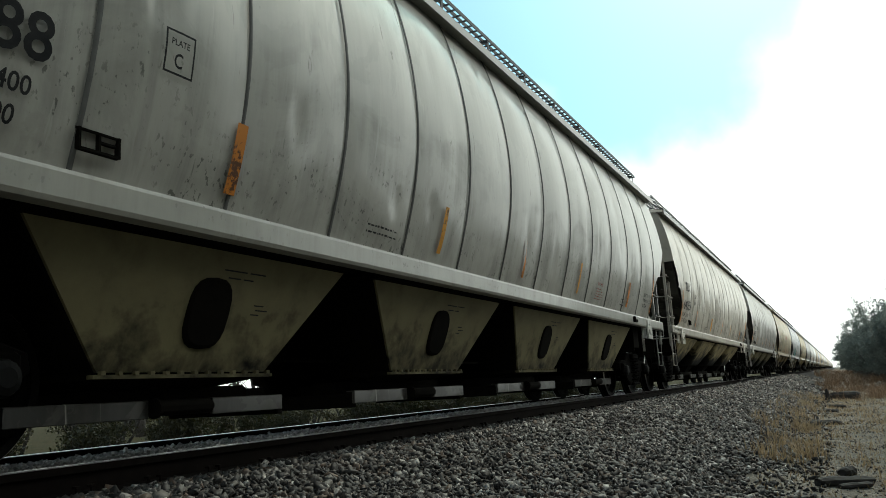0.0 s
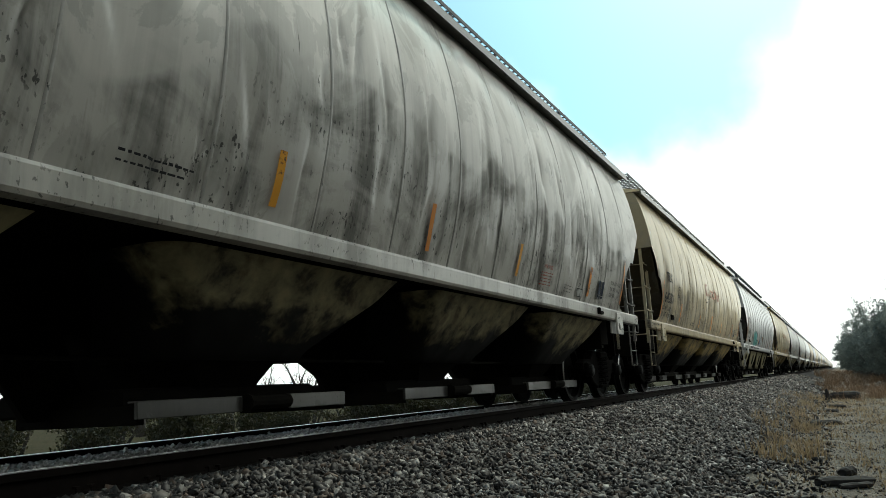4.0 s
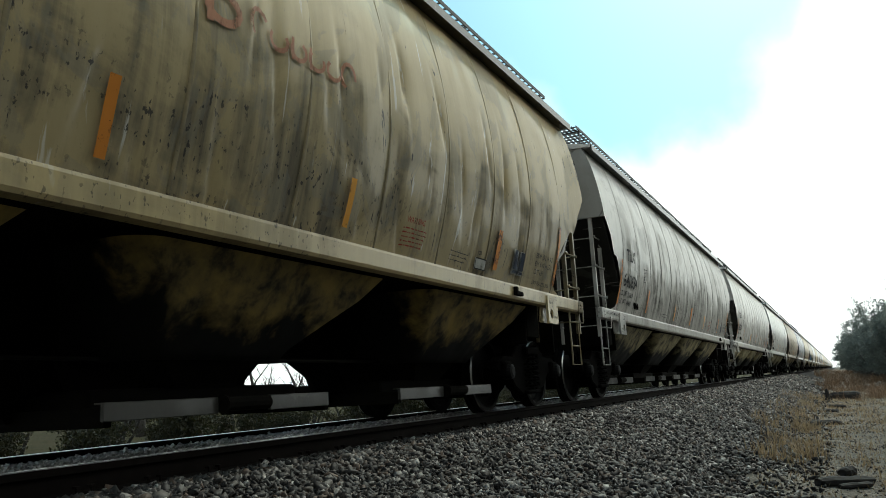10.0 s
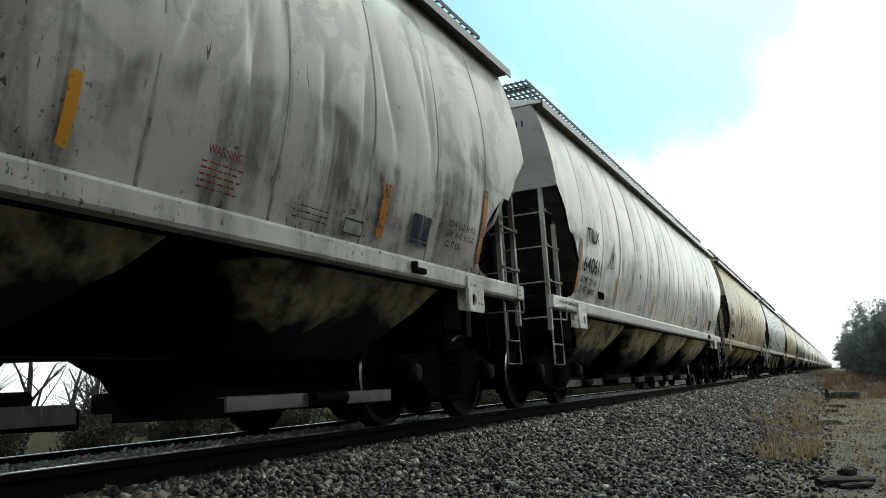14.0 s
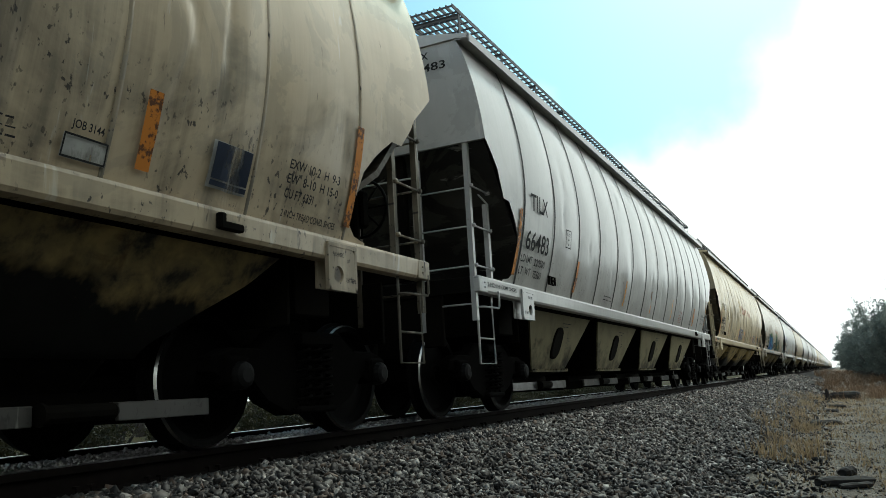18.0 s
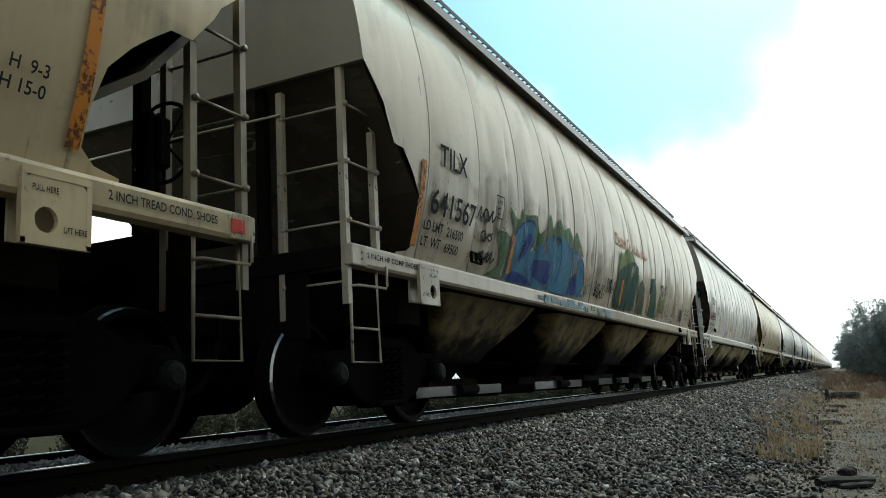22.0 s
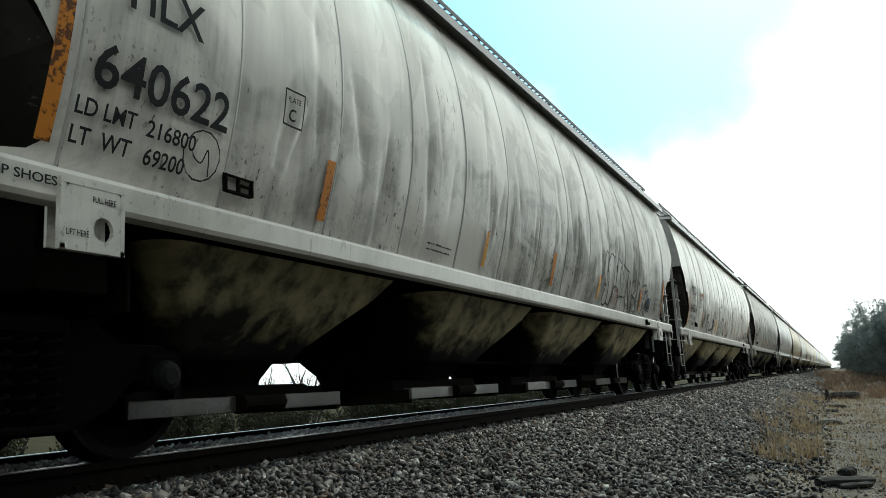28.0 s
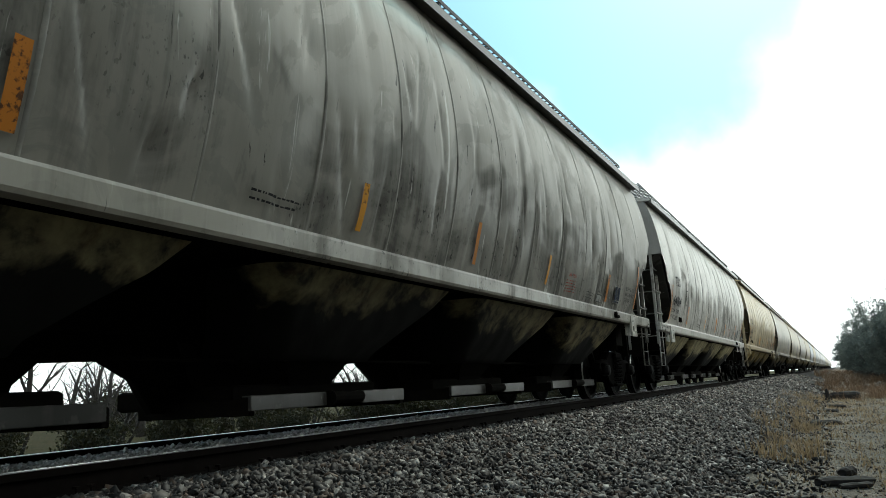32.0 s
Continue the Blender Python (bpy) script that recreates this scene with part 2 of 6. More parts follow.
def ground_material():
    m, ns, ls, bsdf = material("soil_and_gravel")
    tex = ns.new("ShaderNodeTexCoord")
    pos = tex.outputs["Object"]
    big = node(ns, "ShaderNodeTexNoise", Scale=0.5, Detail=6.0)
    mid = node(ns, "ShaderNodeTexNoise", Scale=5.0, Detail=8.0, Roughness=0.7)
    vor = node(ns, "ShaderNodeTexVoronoi", Scale=16.0)
    for n in (big, mid, vor):
        ls.new(pos, n.inputs["Vector"])
    sep = ns.new("ShaderNodeSeparateXYZ")
    ls.new(pos, sep.inputs[0])
    # grit by the track, dry straw and soil away from it
    edge = maths(ns, ls, "ADD", sep.outputs["Y"], maths(ns, ls, "MULTIPLY", maths(ns, ls, "SUBTRACT", mid.outputs["Fac"], 0.5), 1.5))
    near = maths(ns, ls, "MULTIPLY", ramped(ns, ls, edge, 0.7, 1.3), maths(ns, ls, "SUBTRACT", 1.0, ramped(ns, ls, edge, 8.0, 8.8)))
    straw = mixed(ns, ls, ramped(ns, ls, mid.outputs["Fac"], 0.35, 0.7), (0.125, 0.110, 0.095), (0.26, 0.230, 0.195))
    straw = mixed(ns, ls, ramped(ns, ls, big.outputs["Fac"], 0.45, 0.65), straw, (0.165, 0.150, 0.130))
    fine = node(ns, "ShaderNodeTexNoise", Scale=38.0, Detail=5.0, Roughness=0.75)
    ls.new(pos, fine.inputs["Vector"])
    straw = mixed(ns, ls, ramped(ns, ls, fine.outputs["Fac"], 0.48, 0.56), straw, (0.085, 0.072, 0.056))
    straw = mixed(ns, ls, maths(ns, ls, "MULTIPLY", ramped(ns, ls, fine.outputs["Fac"], 0.46, 0.36), 0.6), straw, (0.42, 0.37, 0.28))
    grit = mixed(ns, ls, vor.outputs["Distance"], (0.035, 0.033, 0.031), (0.008, 0.008, 0.008))
    field = mixed(ns, ls, ramped(ns, ls, sep.outputs["Y"], 8.0, 9.0), straw, mixed(ns, ls, ramped(ns, ls, mid.outputs["Fac"], 0.40, 0.62), (0.020, 0.024, 0.009), (0.055, 0.040, 0.019)))
    ls.new(mixed(ns, ls, near, field, grit), bsdf.inputs["Base Color"])
    bsdf.inputs["Roughness"].default_value = 0.95
    bsdf.inputs["Specular IOR Level"].default_value = 0.05
    b = node(ns, "ShaderNodeBump", Strength=0.8, Distance=0.03)
    ls.new(mid.outputs["Fac"], b.inputs["Height"])
    ls.new(b.outputs[0], bsdf.inputs["Normal"])
    return m


def leaf_material(name, a, b):
    m, ns, ls, bsdf = material(name)
    geo = ns.new("ShaderNodeNewGeometry")
    ls.new(mixed(ns, ls, geo.outputs["Random Per Island"], a, b), bsdf.inputs["Base Color"])
    bsdf.inputs["Roughness"].default_value = 0.7
    # thin blades and leaves let light through
    trans = ns.new("ShaderNodeBsdfTranslucent")
    ls.new(mixed(ns, ls, geo.outputs["Random Per Island"], a, b), trans.inputs["Color"])
    ms = ns.new("ShaderNodeMixShader")
    ms.inputs["Fac"].default_value = 0.45
    ls.new(bsdf.outputs[0], ms.inputs[1])
    ls.new(trans.outputs[0], ms.inputs[2])
    ls.new(ms.outputs[0], ns["Material Output"].inputs["Surface"])
    return m


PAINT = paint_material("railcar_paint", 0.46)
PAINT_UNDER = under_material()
PAINT_PLATE = paint_material("gate_plate_paint", 0.6)
SEAM = plain_material("seam_caulk", (0.10, 0.10, 0.095), 0.7, vary=0.5)
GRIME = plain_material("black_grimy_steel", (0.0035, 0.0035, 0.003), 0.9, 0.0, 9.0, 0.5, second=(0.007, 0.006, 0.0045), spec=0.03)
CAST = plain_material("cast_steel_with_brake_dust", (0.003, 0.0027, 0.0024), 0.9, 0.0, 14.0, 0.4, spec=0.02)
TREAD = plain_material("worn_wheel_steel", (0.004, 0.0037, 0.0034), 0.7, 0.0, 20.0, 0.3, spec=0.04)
RIM = plain_material("polished_tread_steel", (0.45, 0.44, 0.42), 0.28, 1.0, 30.0, 0.5)
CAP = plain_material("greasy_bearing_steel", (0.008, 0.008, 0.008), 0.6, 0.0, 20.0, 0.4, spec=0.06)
GALV = plain_material("galvanised_grating", (0.06, 0.062, 0.068), 0.6, 0.3, 25.0, 0.3)
HEAD = plain_material("polished_rail_head", (0.72, 0.71, 0.69), 0.30, 1.0, 70.0, 0.75, 0.004)
RAIL = plain_material("rusty_rail_web", (0.008, 0.006, 0.005), 0.9, 0.0, 12.0, 0.5, spec=0.05)
TIE = plain_material("weathered_timber", (0.055, 0.045, 0.036), 0.9, 0.0, 7.0, 0.6, 0.01, second=(0.11, 0.10, 0.085), stretch=(1, 0.15, 1))
DEBRIS = plain_material("rotten_timber", (0.010, 0.008, 0.007), 0.95, 0.0, 9.0, 0.6, 0.02, second=(0.03, 0.025, 0.02), stretch=(0.3, 1, 1))
STONE = stone_material("ballast_stone", False)
SUNLIT_STONE = stone_material("pale_sunlit_stone", True)
GROUND = ground_material()
LETTER = plain_material("black_stencil_paint", (0.012, 0.013, 0.015), 0.75, vary=0.2, second=(0.03, 0.03, 0.03), scale=18.0, bump_d=0.0, spec=0.12)
ORANGE = plain_material("orange_reflective_tape", (0.52, 0.185, 0.022), 0.5, vary=0.4, second=(0.10, 0.04, 0.015), scale=34.0, bump_d=0.0, spec=0.2, band=(0.52, 0.58))
YELLOW = plain_material("yellow_reflective_tape", (0.62, 0.28, 0.025), 0.5, vary=0.4, second=(0.12, 0.06, 0.02), scale=34.0, bump_d=0.0, spec=0.2, band=(0.53, 0.59))
BARK = plain_material("grey_bark", (0.035, 0.03, 0.026), 0.95, vary=0.5, scale=18.0, bump_d=0.01)
LEAF = leaf_material("budding_leaves", (0.075, 0.095, 0.092), (0.17, 0.19, 0.17))
BRUSH = leaf_material("dull_brush_leaves", (0.008, 0.011, 0.003), (0.030, 0.026, 0.008))
RUSSET = leaf_material("russet_grass", (0.075, 0.045, 0.026), (0.20, 0.125, 0.075))
STRAW = leaf_material("dry_grass", (0.15, 0.105, 0.055), (0.34, 0.25, 0.15))
GREENGRASS = leaf_material("verge_grass", (0.014, 0.018, 0.006), (0.052, 0.038, 0.017))
SPRAY = {}


def spray(name, colour):
    if name not in SPRAY:
        m = plain_material(name + "_spray_paint", colour, 0.6, vary=0.45, scale=7.0, bump_d=0.0, spec=0.1)
        ns, ls = m.node_tree.nodes, m.node_tree.links
        n = node(ns, "ShaderNodeTexNoise", Scale=5.0, Detail=7.0, Roughness=0.7)
        mpn = ns.new("ShaderNodeMapping")
        mpn.inputs["Scale"].default_value = (1.0, 0.3, 0.35)
        ls.new(ns["Texture Coordinate"].outputs["Object"], mpn.inputs["Vector"])
        ls.new(mpn.outputs[0], n.inputs["Vector"])
        ls.new(ramped(ns, ls, n.outputs["Fac"], 0.33, 0.50), ns["Principled BSDF"].inputs["Alpha"])
        SPRAY[name] = m
    return SPRAY[name]


# ---- mesh helpers ----
MESHES = {}


def mesh_of(name, verts, faces, smooth=False):
    me = bpy.data.meshes.new(name)
    me.from_pydata([tuple(p) for p in verts], [], faces)
    if smooth:
        me.polygons.foreach_set("use_smooth", [True] * len(me.polygons))
    me.update()
    return me


def cached(key, make):
    if key not in MESHES:
        MESHES[key] = make()
    return MESHES[key]


def part(name, me, mat, parent, label="", at=None, colour=None, kind=""):
    """One mesh object under a thing or a part."""
    if not me.materials:
        me.materials.append(mat)
    ob = new(name, me)
    ob.parent = parent
    if at is not None:
        ob.location = at
    if colour is not None:
        ob.color = colour
    if me.materials[0] != mat:
        ob.material_slots[0].link = "OBJECT"
        ob.material_slots[0].material = mat
    if label or kind:
        tagged(ob, label, kind=kind)
    return ob


def thing(name, label, category, group="", m=None, kind=""):
    ob = new(name)
    ob.empty_display_size = 0.3
    tagged(ob, label, category, group, kind)
    if m is not None:
        ob.matrix_basis = m
    return ob


def box_data(boxes, bevel=0.0):
    """Boxes (centre, size, turn about x, y, z in degrees) as one list of vertices and faces, with chamfered long edges."""
    vs, fs = [], []
    for c, s, *turn in boxes:
        rot = Euler([radians(a) for a in turn[0]]).to_matrix() if turn else None
        hx, hy, hz = s[0] / 2, s[1] / 2, s[2] / 2
        b = min(bevel, hx * 0.6, hy * 0.6, hz * 0.6)
        base = len(vs)
        if b > 0:
            ring = [(-hx + b, -hy), (hx - b, -hy), (hx, -hy + b), (hx, hy - b), (hx - b, hy), (-hx + b, hy), (-hx, hy - b), (-hx, -hy + b)]
            lo = [(x * (1 - b / hx) , y * (1 - b / hy), -hz) for x, y in ring]
            pts = lo + [(x, y, -hz + b) for x, y in ring] + [(x, y, hz - b) for x, y in ring] + [(x * (1 - b / hx), y * (1 - b / hy), hz) for x, y in ring]
            f = [tuple(range(7, -1, -1)), tuple(range(24, 32))]
            for k in range(3):
                for i in range(8):
                    j = (i + 1) % 8
                    f.append((k * 8 + i, k * 8 + j, k * 8 + 8 + j, k * 8 + 8 + i))
        else:
            pts = [(x, y, z) for z in (-hz, hz) for x, y in ((-hx, -hy), (hx, -hy), (hx, hy), (-hx, hy))]
            f = [(3, 2, 1, 0), (4, 5, 6, 7), (0, 1, 5, 4), (1, 2, 6, 5), (2, 3, 7, 6), (3, 0, 4, 7)]
        for p in pts:
            p = Vector(p)
            if rot:
                p = rot @ p
            vs.append((p.x + c[0], p.y + c[1], p.z + c[2]))
        fs += [tuple(base + i for i in q) for q in f]
    return vs, fs


def box_mesh(name, boxes, bevel=0.0):
    return mesh_of(name, *box_data(boxes, bevel))


def tube_data(pts, r, n=6, closed=False, vs=None, fs=None):
    vs = [] if vs is None else vs
    fs = [] if fs is None else fs
    pts = [Vector(p) for p in pts]
    base, m = len(vs), len(pts)
    for i, p in enumerate(pts):
        a = pts[i - 1] if (i or closed) else p
        b = pts[(i + 1) % m] if (i < m - 1 or closed) else p
        d = (b - a).normalized()
        u = d.cross(Vector((0.31, 0.17, 0.93)))
        if u.length < 0.05:
            u = d.cross(Vector((1, 0, 0)))
        u.normalize()
        w = d.cross(u)
        rr = r[i] if isinstance(r, (list, tuple)) else r
        for k in range(n):
            ang = 2 * math.pi * k / n
            q = p + (u * math.cos(ang) + w * math.sin(ang)) * rr
            vs.append(tuple(q))
    for i in range(m if closed else m - 1):
        j = (i + 1) % m
        for k in range(n):
            l = (k + 1) % n
            fs.append((base + i * n + k, base + i * n + l, base + j * n + l, base + j * n + k))
    if not closed:
        fs.append(tuple(base + k for k in reversed(range(n))))
        fs.append(tuple(base + (m - 1) * n + k for k in range(n)))
    return vs, fs


def tube_mesh(name, pts, r, n=6, closed=False):
    return mesh_of(name, *tube_data(pts, r, n, closed), smooth=True)


def extrude_mesh(name, outline, x0, x1, steps=1, smooth=False):
    """A closed outline in (y, z) drawn along x."""
    n = len(outline)
    vs = [(x0 + (x1 - x0) * s / steps, y, z) for s in range(steps + 1) for y, z in outline]
    fs = [(s * n + i, s * n + (i + 1) % n, (s + 1) * n + (i + 1) % n, (s + 1) * n + i) for s in range(steps) for i in range(n)]
    fs += [tuple(reversed(range(n))), tuple(steps * n + i for i in range(n))]
    return mesh_of(name, vs, fs, smooth)


def lathe_data(profile, n, axis_y=True):
    """Profile of (radius, along) turned about y."""
    vs, fs = [], []
    m = len(profile)
    for k in range(n):
        a = 2 * math.pi * k / n
        for r, d in profile:
            vs.append((r * math.cos(a), d, r * math.sin(a)))
    for k in range(n):
        l = (k + 1) % n
        for i in range(m - 1):
            fs.append((k * m + i, k * m + i + 1, l * m + i + 1, l * m + i))
    return vs, fs


# ---- the track's numbers ----
TRACK_Y = 4.698        # track centre from the camera, sideways
PITCH = 18.07          # coupled length of a car
SPEED = 9.643          # metres per second towards the camera
PROFILE = ((1.45, 1.40), (1.50, 1.54), (1.576, 1.825), (1.66, 2.18), (1.69, 2.55), (1.676, 2.99), (1.60, 3.48), (1.50, 3.85), (1.42, 4.06))
PZ = [p[1] for p in PROFILE]
PY = [p[0] for p in PROFILE]
# smooth side outline by a quintic through the section
SIDE_FIT = np.polyfit(np.array(PZ) - 2.7, PY, 5)


def side_y(z):
    return float(np.polyval(SIDE_FIT, z - 2.7))


END_CUT = ((1.40, 7.72), (1.47, 7.72), (1.50, 7.55), (1.57, 7.456), (1.77, 7.456), (1.98, 7.51), (2.12, 7.635), (2.31, 7.86), (2.315, 8.02), (2.5, 8.145), (2.6, 8.19), (2.88, 8.47), (2.9, 8.48), (4.1, 8.48))


def end_x(z, sign=-1):
    """Where the side ends at a height; the trailing end (sign 1) is cut further in."""
    x = float(np.interp(z, [c[0] for c in END_CUT], [c[1] for c in END_CUT]))
    return x + (float(np.interp(z, [2.2, 2.9], [-0.30, -0.17])) if sign > 0 else 0.0)


SHEET = 1.1137         # width of a side sheet
TAIL = 7.10            # last seam before the trailing end


# ---- railcar parts ----
DENTS = {}
SIDE = {"ribbed": False, "variant": 0}


def dents_of(k, ribbed, variant):
    """Soft dents and sharp-edged folds of one side sheet."""
    key = (k, ribbed, variant)
    if key not in DENTS:
        rng = random.Random(k * 31 + variant * 977 + (7 if ribbed else 0))
        x0 = -7.3775 + SHEET * k
        soft = [(x0 + rng.uniform(0.05, 1.08), rng.uniform(1.6, 3.8), rng.uniform(0.08, 0.25), rng.uniform(0.15, 0.5), rng.uniform(-0.020, 0.006)) for _ in range(2 if k in (0, 12) else 3 if ribbed else 4)]
        fold = [(x0 + rng.uniform(0.15, 1.0), rng.uniform(1.55, 3.0), rng.uniform(-0.35, 0.35), rng.uniform(0.12, 0.5), rng.uniform(0.03, 0.12), rng.uniform(-0.050, -0.016)) for _ in range(0 if k in (0, 12) else 1 if ribbed else 4)]
        DENTS[key] = (soft, fold)
    return DENTS[key]


def panel_y(x, z, ribbed, variant):
    """Depth of the near side at a point: section, bulge of each sheet, wrinkles, dents and folds."""
    y = side_y(z)
    u = (x + 7.3775) / SHEET
    k = int(math.floor(u))
    if k < 0 or k > 12:
        return y
    u -= k
    edge = max(0.0, min(1.0, min(z - 1.40, 4.06 - z) / 0.25))
    arch = 1 - (2 * u - 1) ** 2
    y += (0.024 if ribbed else 0.017) * arch * edge
    s = variant * 7.7 + (3.1 if ribbed else 8.3)
    y += 0.011 * noise.noise((x * 1.3 + z * 0.5, z * 0.8, s)) * edge
    if not ribbed:
        y -= 0.014 * abs(noise.noise((x * 1.5 - z * 0.6, z * 0.8, s + 4.0))) * edge * (1.0 if -6.1 < x < 6.1 else max(0.35, 1.0 - (abs(x) - 6.1) * 1.5))
        y += 0.0015 * noise.noise((x * 5.0 + z * 0.7, z * 0.9, s + 1.7)) * edge
    soft, fold = dents_of(k, ribbed, variant)
    for dx, dz, sx, sz, a in soft:
        y += a * math.exp(-((x - dx) / sx) ** 2 - ((z - dz) / sz) ** 2) * arch
    for dx, dz, tilt, sz, w, a in fold:
        v = x - dx - tilt * (z - dz)
        y += a * math.exp(-1.5 * ((z - dz) / sz) ** 2 - (v / w if v > 0 else -v / 0.014)) * min(1.0, arch * 2.5)
    return y


def panel_mesh(x0, x1, ribbed, variant):
    def make():
        nx, nz = (18, 34) if ribbed else (38, 44)
        vs, fs = [], []
        for j in range(nz + 1):
            z = 1.40 + (4.06 - 1.40) * j / nz
            for i in range(nx + 1):
                x = x0 + (x1 - x0) * i / nx
                vs.append((x, -panel_y(min(x, x1 - 1e-6) if i else x0 + 1e-6, z, ribbed, variant), z))
        w = nx + 1
        for j in range(nz):
            for i in range(nx):
                fs.append((j * w + i, j * w + i + 1, (j + 1) * w + i + 1, (j + 1) * w + i))
        return mesh_of("side_panel", vs, fs, True)
    return cached(("panel", round(x0, 2), ribbed, variant), make)


def end_panel_mesh(sign, ribbed):
    def make():
        zs = sorted(set([1.40 + 2.66 * j / 30 for j in range(31)] + [c[0] for c in END_CUT if c[0] < 4.06]))
        vs, fs, nx = [], [], 5
        for z in zs:
            xe, x0 = end_x(z, sign), TAIL if sign > 0 else 7.3775
            for i in range(nx + 1):
                x = x0 + max(0.03, xe - x0) * i / nx
                vs.append((sign * x, -side_y(z), z))
        w = nx + 1
        for j in range(len(zs) - 1):
            for i in range(nx):
                q = (j * w + i, j * w + i + 1, (j + 1) * w + i + 1, (j + 1) * w + i)
                fs.append(q if sign > 0 else q[::-1])
        return mesh_of("end_side_panel", vs, fs, True)
    return cached(("endpanel", sign), make)


def seam_mesh():
    def make():
        vs, fs = [], []
        zs = [1.43 + 2.6 * j / 16 for j in range(17)]
        for z in zs:
            y = side_y(z)
            for dx, dy in ((-0.017, 0.0), (-0.009, 0.008), (0.009, 0.008), (0.017, 0.0)):
                vs.append((dx, -y - dy, z))
        for j in range(16):
            for i in range(3):
                fs.append((j * 4 + i, j * 4 + i + 1, j * 4 + 5 + i, j * 4 + 4 + i))
        return mesh_of("weld_seam", vs, fs, True)
    return cached("seam", make)


def far_side_mesh():
    def make():
        vs, fs = [], []
        zs = [1.40 + 2.66 * j / 14 for j in range(15)]
        for z in zs:
            for x in (-end_x(z), end_x(z)):
                vs.append((x, side_y(z), z))
        for j in range(14):
            fs.append((j * 2 + 1, j * 2, j * 2 + 2, j * 2 + 3))
        return mesh_of("far_side_sheet", vs, fs, True)
    return cached("farside", make)


def roof_mesh():
    def make():
        out = [(-1.42, 4.055), (-1.555, 4.04), (-1.565, 4.085), (-1.40, 4.115)]
        out += [(y, 4.11 + 0.17 * (1 - (y / 1.4) ** 2)) for y in (-1.1, -0.7, -0.3, 0.3, 0.7, 1.1)]
        out += [(1.40, 4.115), (1.565, 4.085), (1.555, 4.04), (1.42, 4.055)]
        return extrude_mesh("roof", out, -8.50, 8.38)
    return cached("roof", make)


def chord_mesh(s):
    out = [(s * 1.41, 4.03), (s * 1.41, 4.10), (s * 1.585, 4.085), (s * 1.59, 3.985), (s * 1.575, 3.985), (s * 1.57, 4.035)]
    return cached(("chord", s), lambda: extrude_mesh("top_chord", out if s > 0 else out[::-1], -8.49, 8.37))


def end_sheet_mesh(sign):
    def make():
        zs = [2.88 + 1.17 * j / 8 for j in range(9)]
        vs, fs = [], []
        for z in zs:
            y, x = side_y(z) - 0.004, 8.475 if sign < 0 else 8.305
            vs += [(sign * x, -y, z), (sign * x, y, z), (sign * (x - 0.045), -y, z), (sign * (x - 0.045), y, z)]
        for j in range(8):
            a, b = j * 4, j * 4 + 4
            fs += [(a, a + 1, b + 1, b), (a + 2, b + 2, b + 3, a + 3)]
        fs += [(0, 2, 3, 1), (32, 33, 35, 34)]
        return mesh_of("upper_end_sheet", vs, fs)
    return cached(("endsheet", sign), make)


def slope_mesh(sign):
    def make():
        vs = []
        for x, z, y in ((8.43 if sign < 0 else 8.28, 2.90, 1.64), (7.5, 2.02, 1.58), (6.45, 1.30, 1.40)):
            vs += [(sign * x, -y, z), (sign * x, y, z), (sign * (x - 0.03), -y, z + 0.04), (sign * (x - 0.03), y, z + 0.04)]
        fs = []
        for a in (0, 4):
            b = a + 4
            fs += [(a, a + 1, b + 1, b), (a + 2, b + 2, b + 3, a + 3), (a, b, b + 2, a + 2), (a + 1, a + 3, b + 3, b + 1)]
        fs += [(0, 2, 3, 1), (8, 9, 11, 10)]
        return mesh_of("slope_sheet", vs, fs)
    return cached(("slope", sign), make)


SILL_OUT = [(-1.39, 1.445), (-1.475, 1.452), (-1.505, 1.44), (-1.51, 1.42), (-1.50, 1.30), (-1.485, 1.275), (-1.40, 1.268), (-1.40, 1.285), (-1.47, 1.295), (-1.475, 1.42), (-1.39, 1.425)]


def sill_mesh(far):
    return cached(("sill", far), lambda: extrude_mesh("side_sill", [((-y if far else y), z) for y, z in (SILL_OUT[::-1] if far else SILL_OUT)], -8.43, 8.43, 1))


# rows from the top: half width across the car, leading and trailing edge along it, height
HOPPER_ROWS = {"smooth": ((1.34, 1.44, 1.44, 1.29), (1.27, 1.42, 1.42, 1.25), (1.0, 0.74, 0.74, 0.50), (1.0, 0.74, 0.74, 0.46), (0.55, 0.62, 0.62, 0.40)),
               "plain": ((1.36, 1.38, 1.32, 1.29), (1.34, 1.36, 1.30, 1.25), (1.22, 1.24, 1.10, 1.06), (1.08, 1.10, 0.78, 0.86), (0.92, 0.96, 0.50, 0.66), (0.70, 0.60, 0.46, 0.44), (0.64, 0.54, 0.44, 0.34))}


def hopper_mesh(kind):
    def make():
        rows = HOPPER_ROWS[kind]
        vs, fs = [], []
        for y, lead, trail, z in rows:
            c = 0.04 if kind == "smooth" else 0.16
            if kind == "plain":
                y, lead, trail = y - 0.08, lead - 0.08, trail - 0.015
            yf = y if z > 1.0 else min(y, 0.62)
            vs += [(-lead + c, -y, z), (trail - c, -y, z), (trail, -y + c, z), (trail, yf - c, z), (trail - c, yf, z), (-lead + c, yf, z), (-lead, yf - c, z), (-lead, -y + c, z)]
        for r in range(len(rows) - 1):
            for i in range(8):
                j = (i + 1) % 8
                fs.append((r * 8 + 8 + i, r * 8 + 8 + j, r * 8 + j, r * 8 + i))
        n = len(rows) - 1
        fs.append(tuple(n * 8 + i for i in reversed(range(8))))
        fs.append(tuple(range(8)))
        return mesh_of("hopper_bay", vs, fs)
    return cached(("hopper", kind), make)


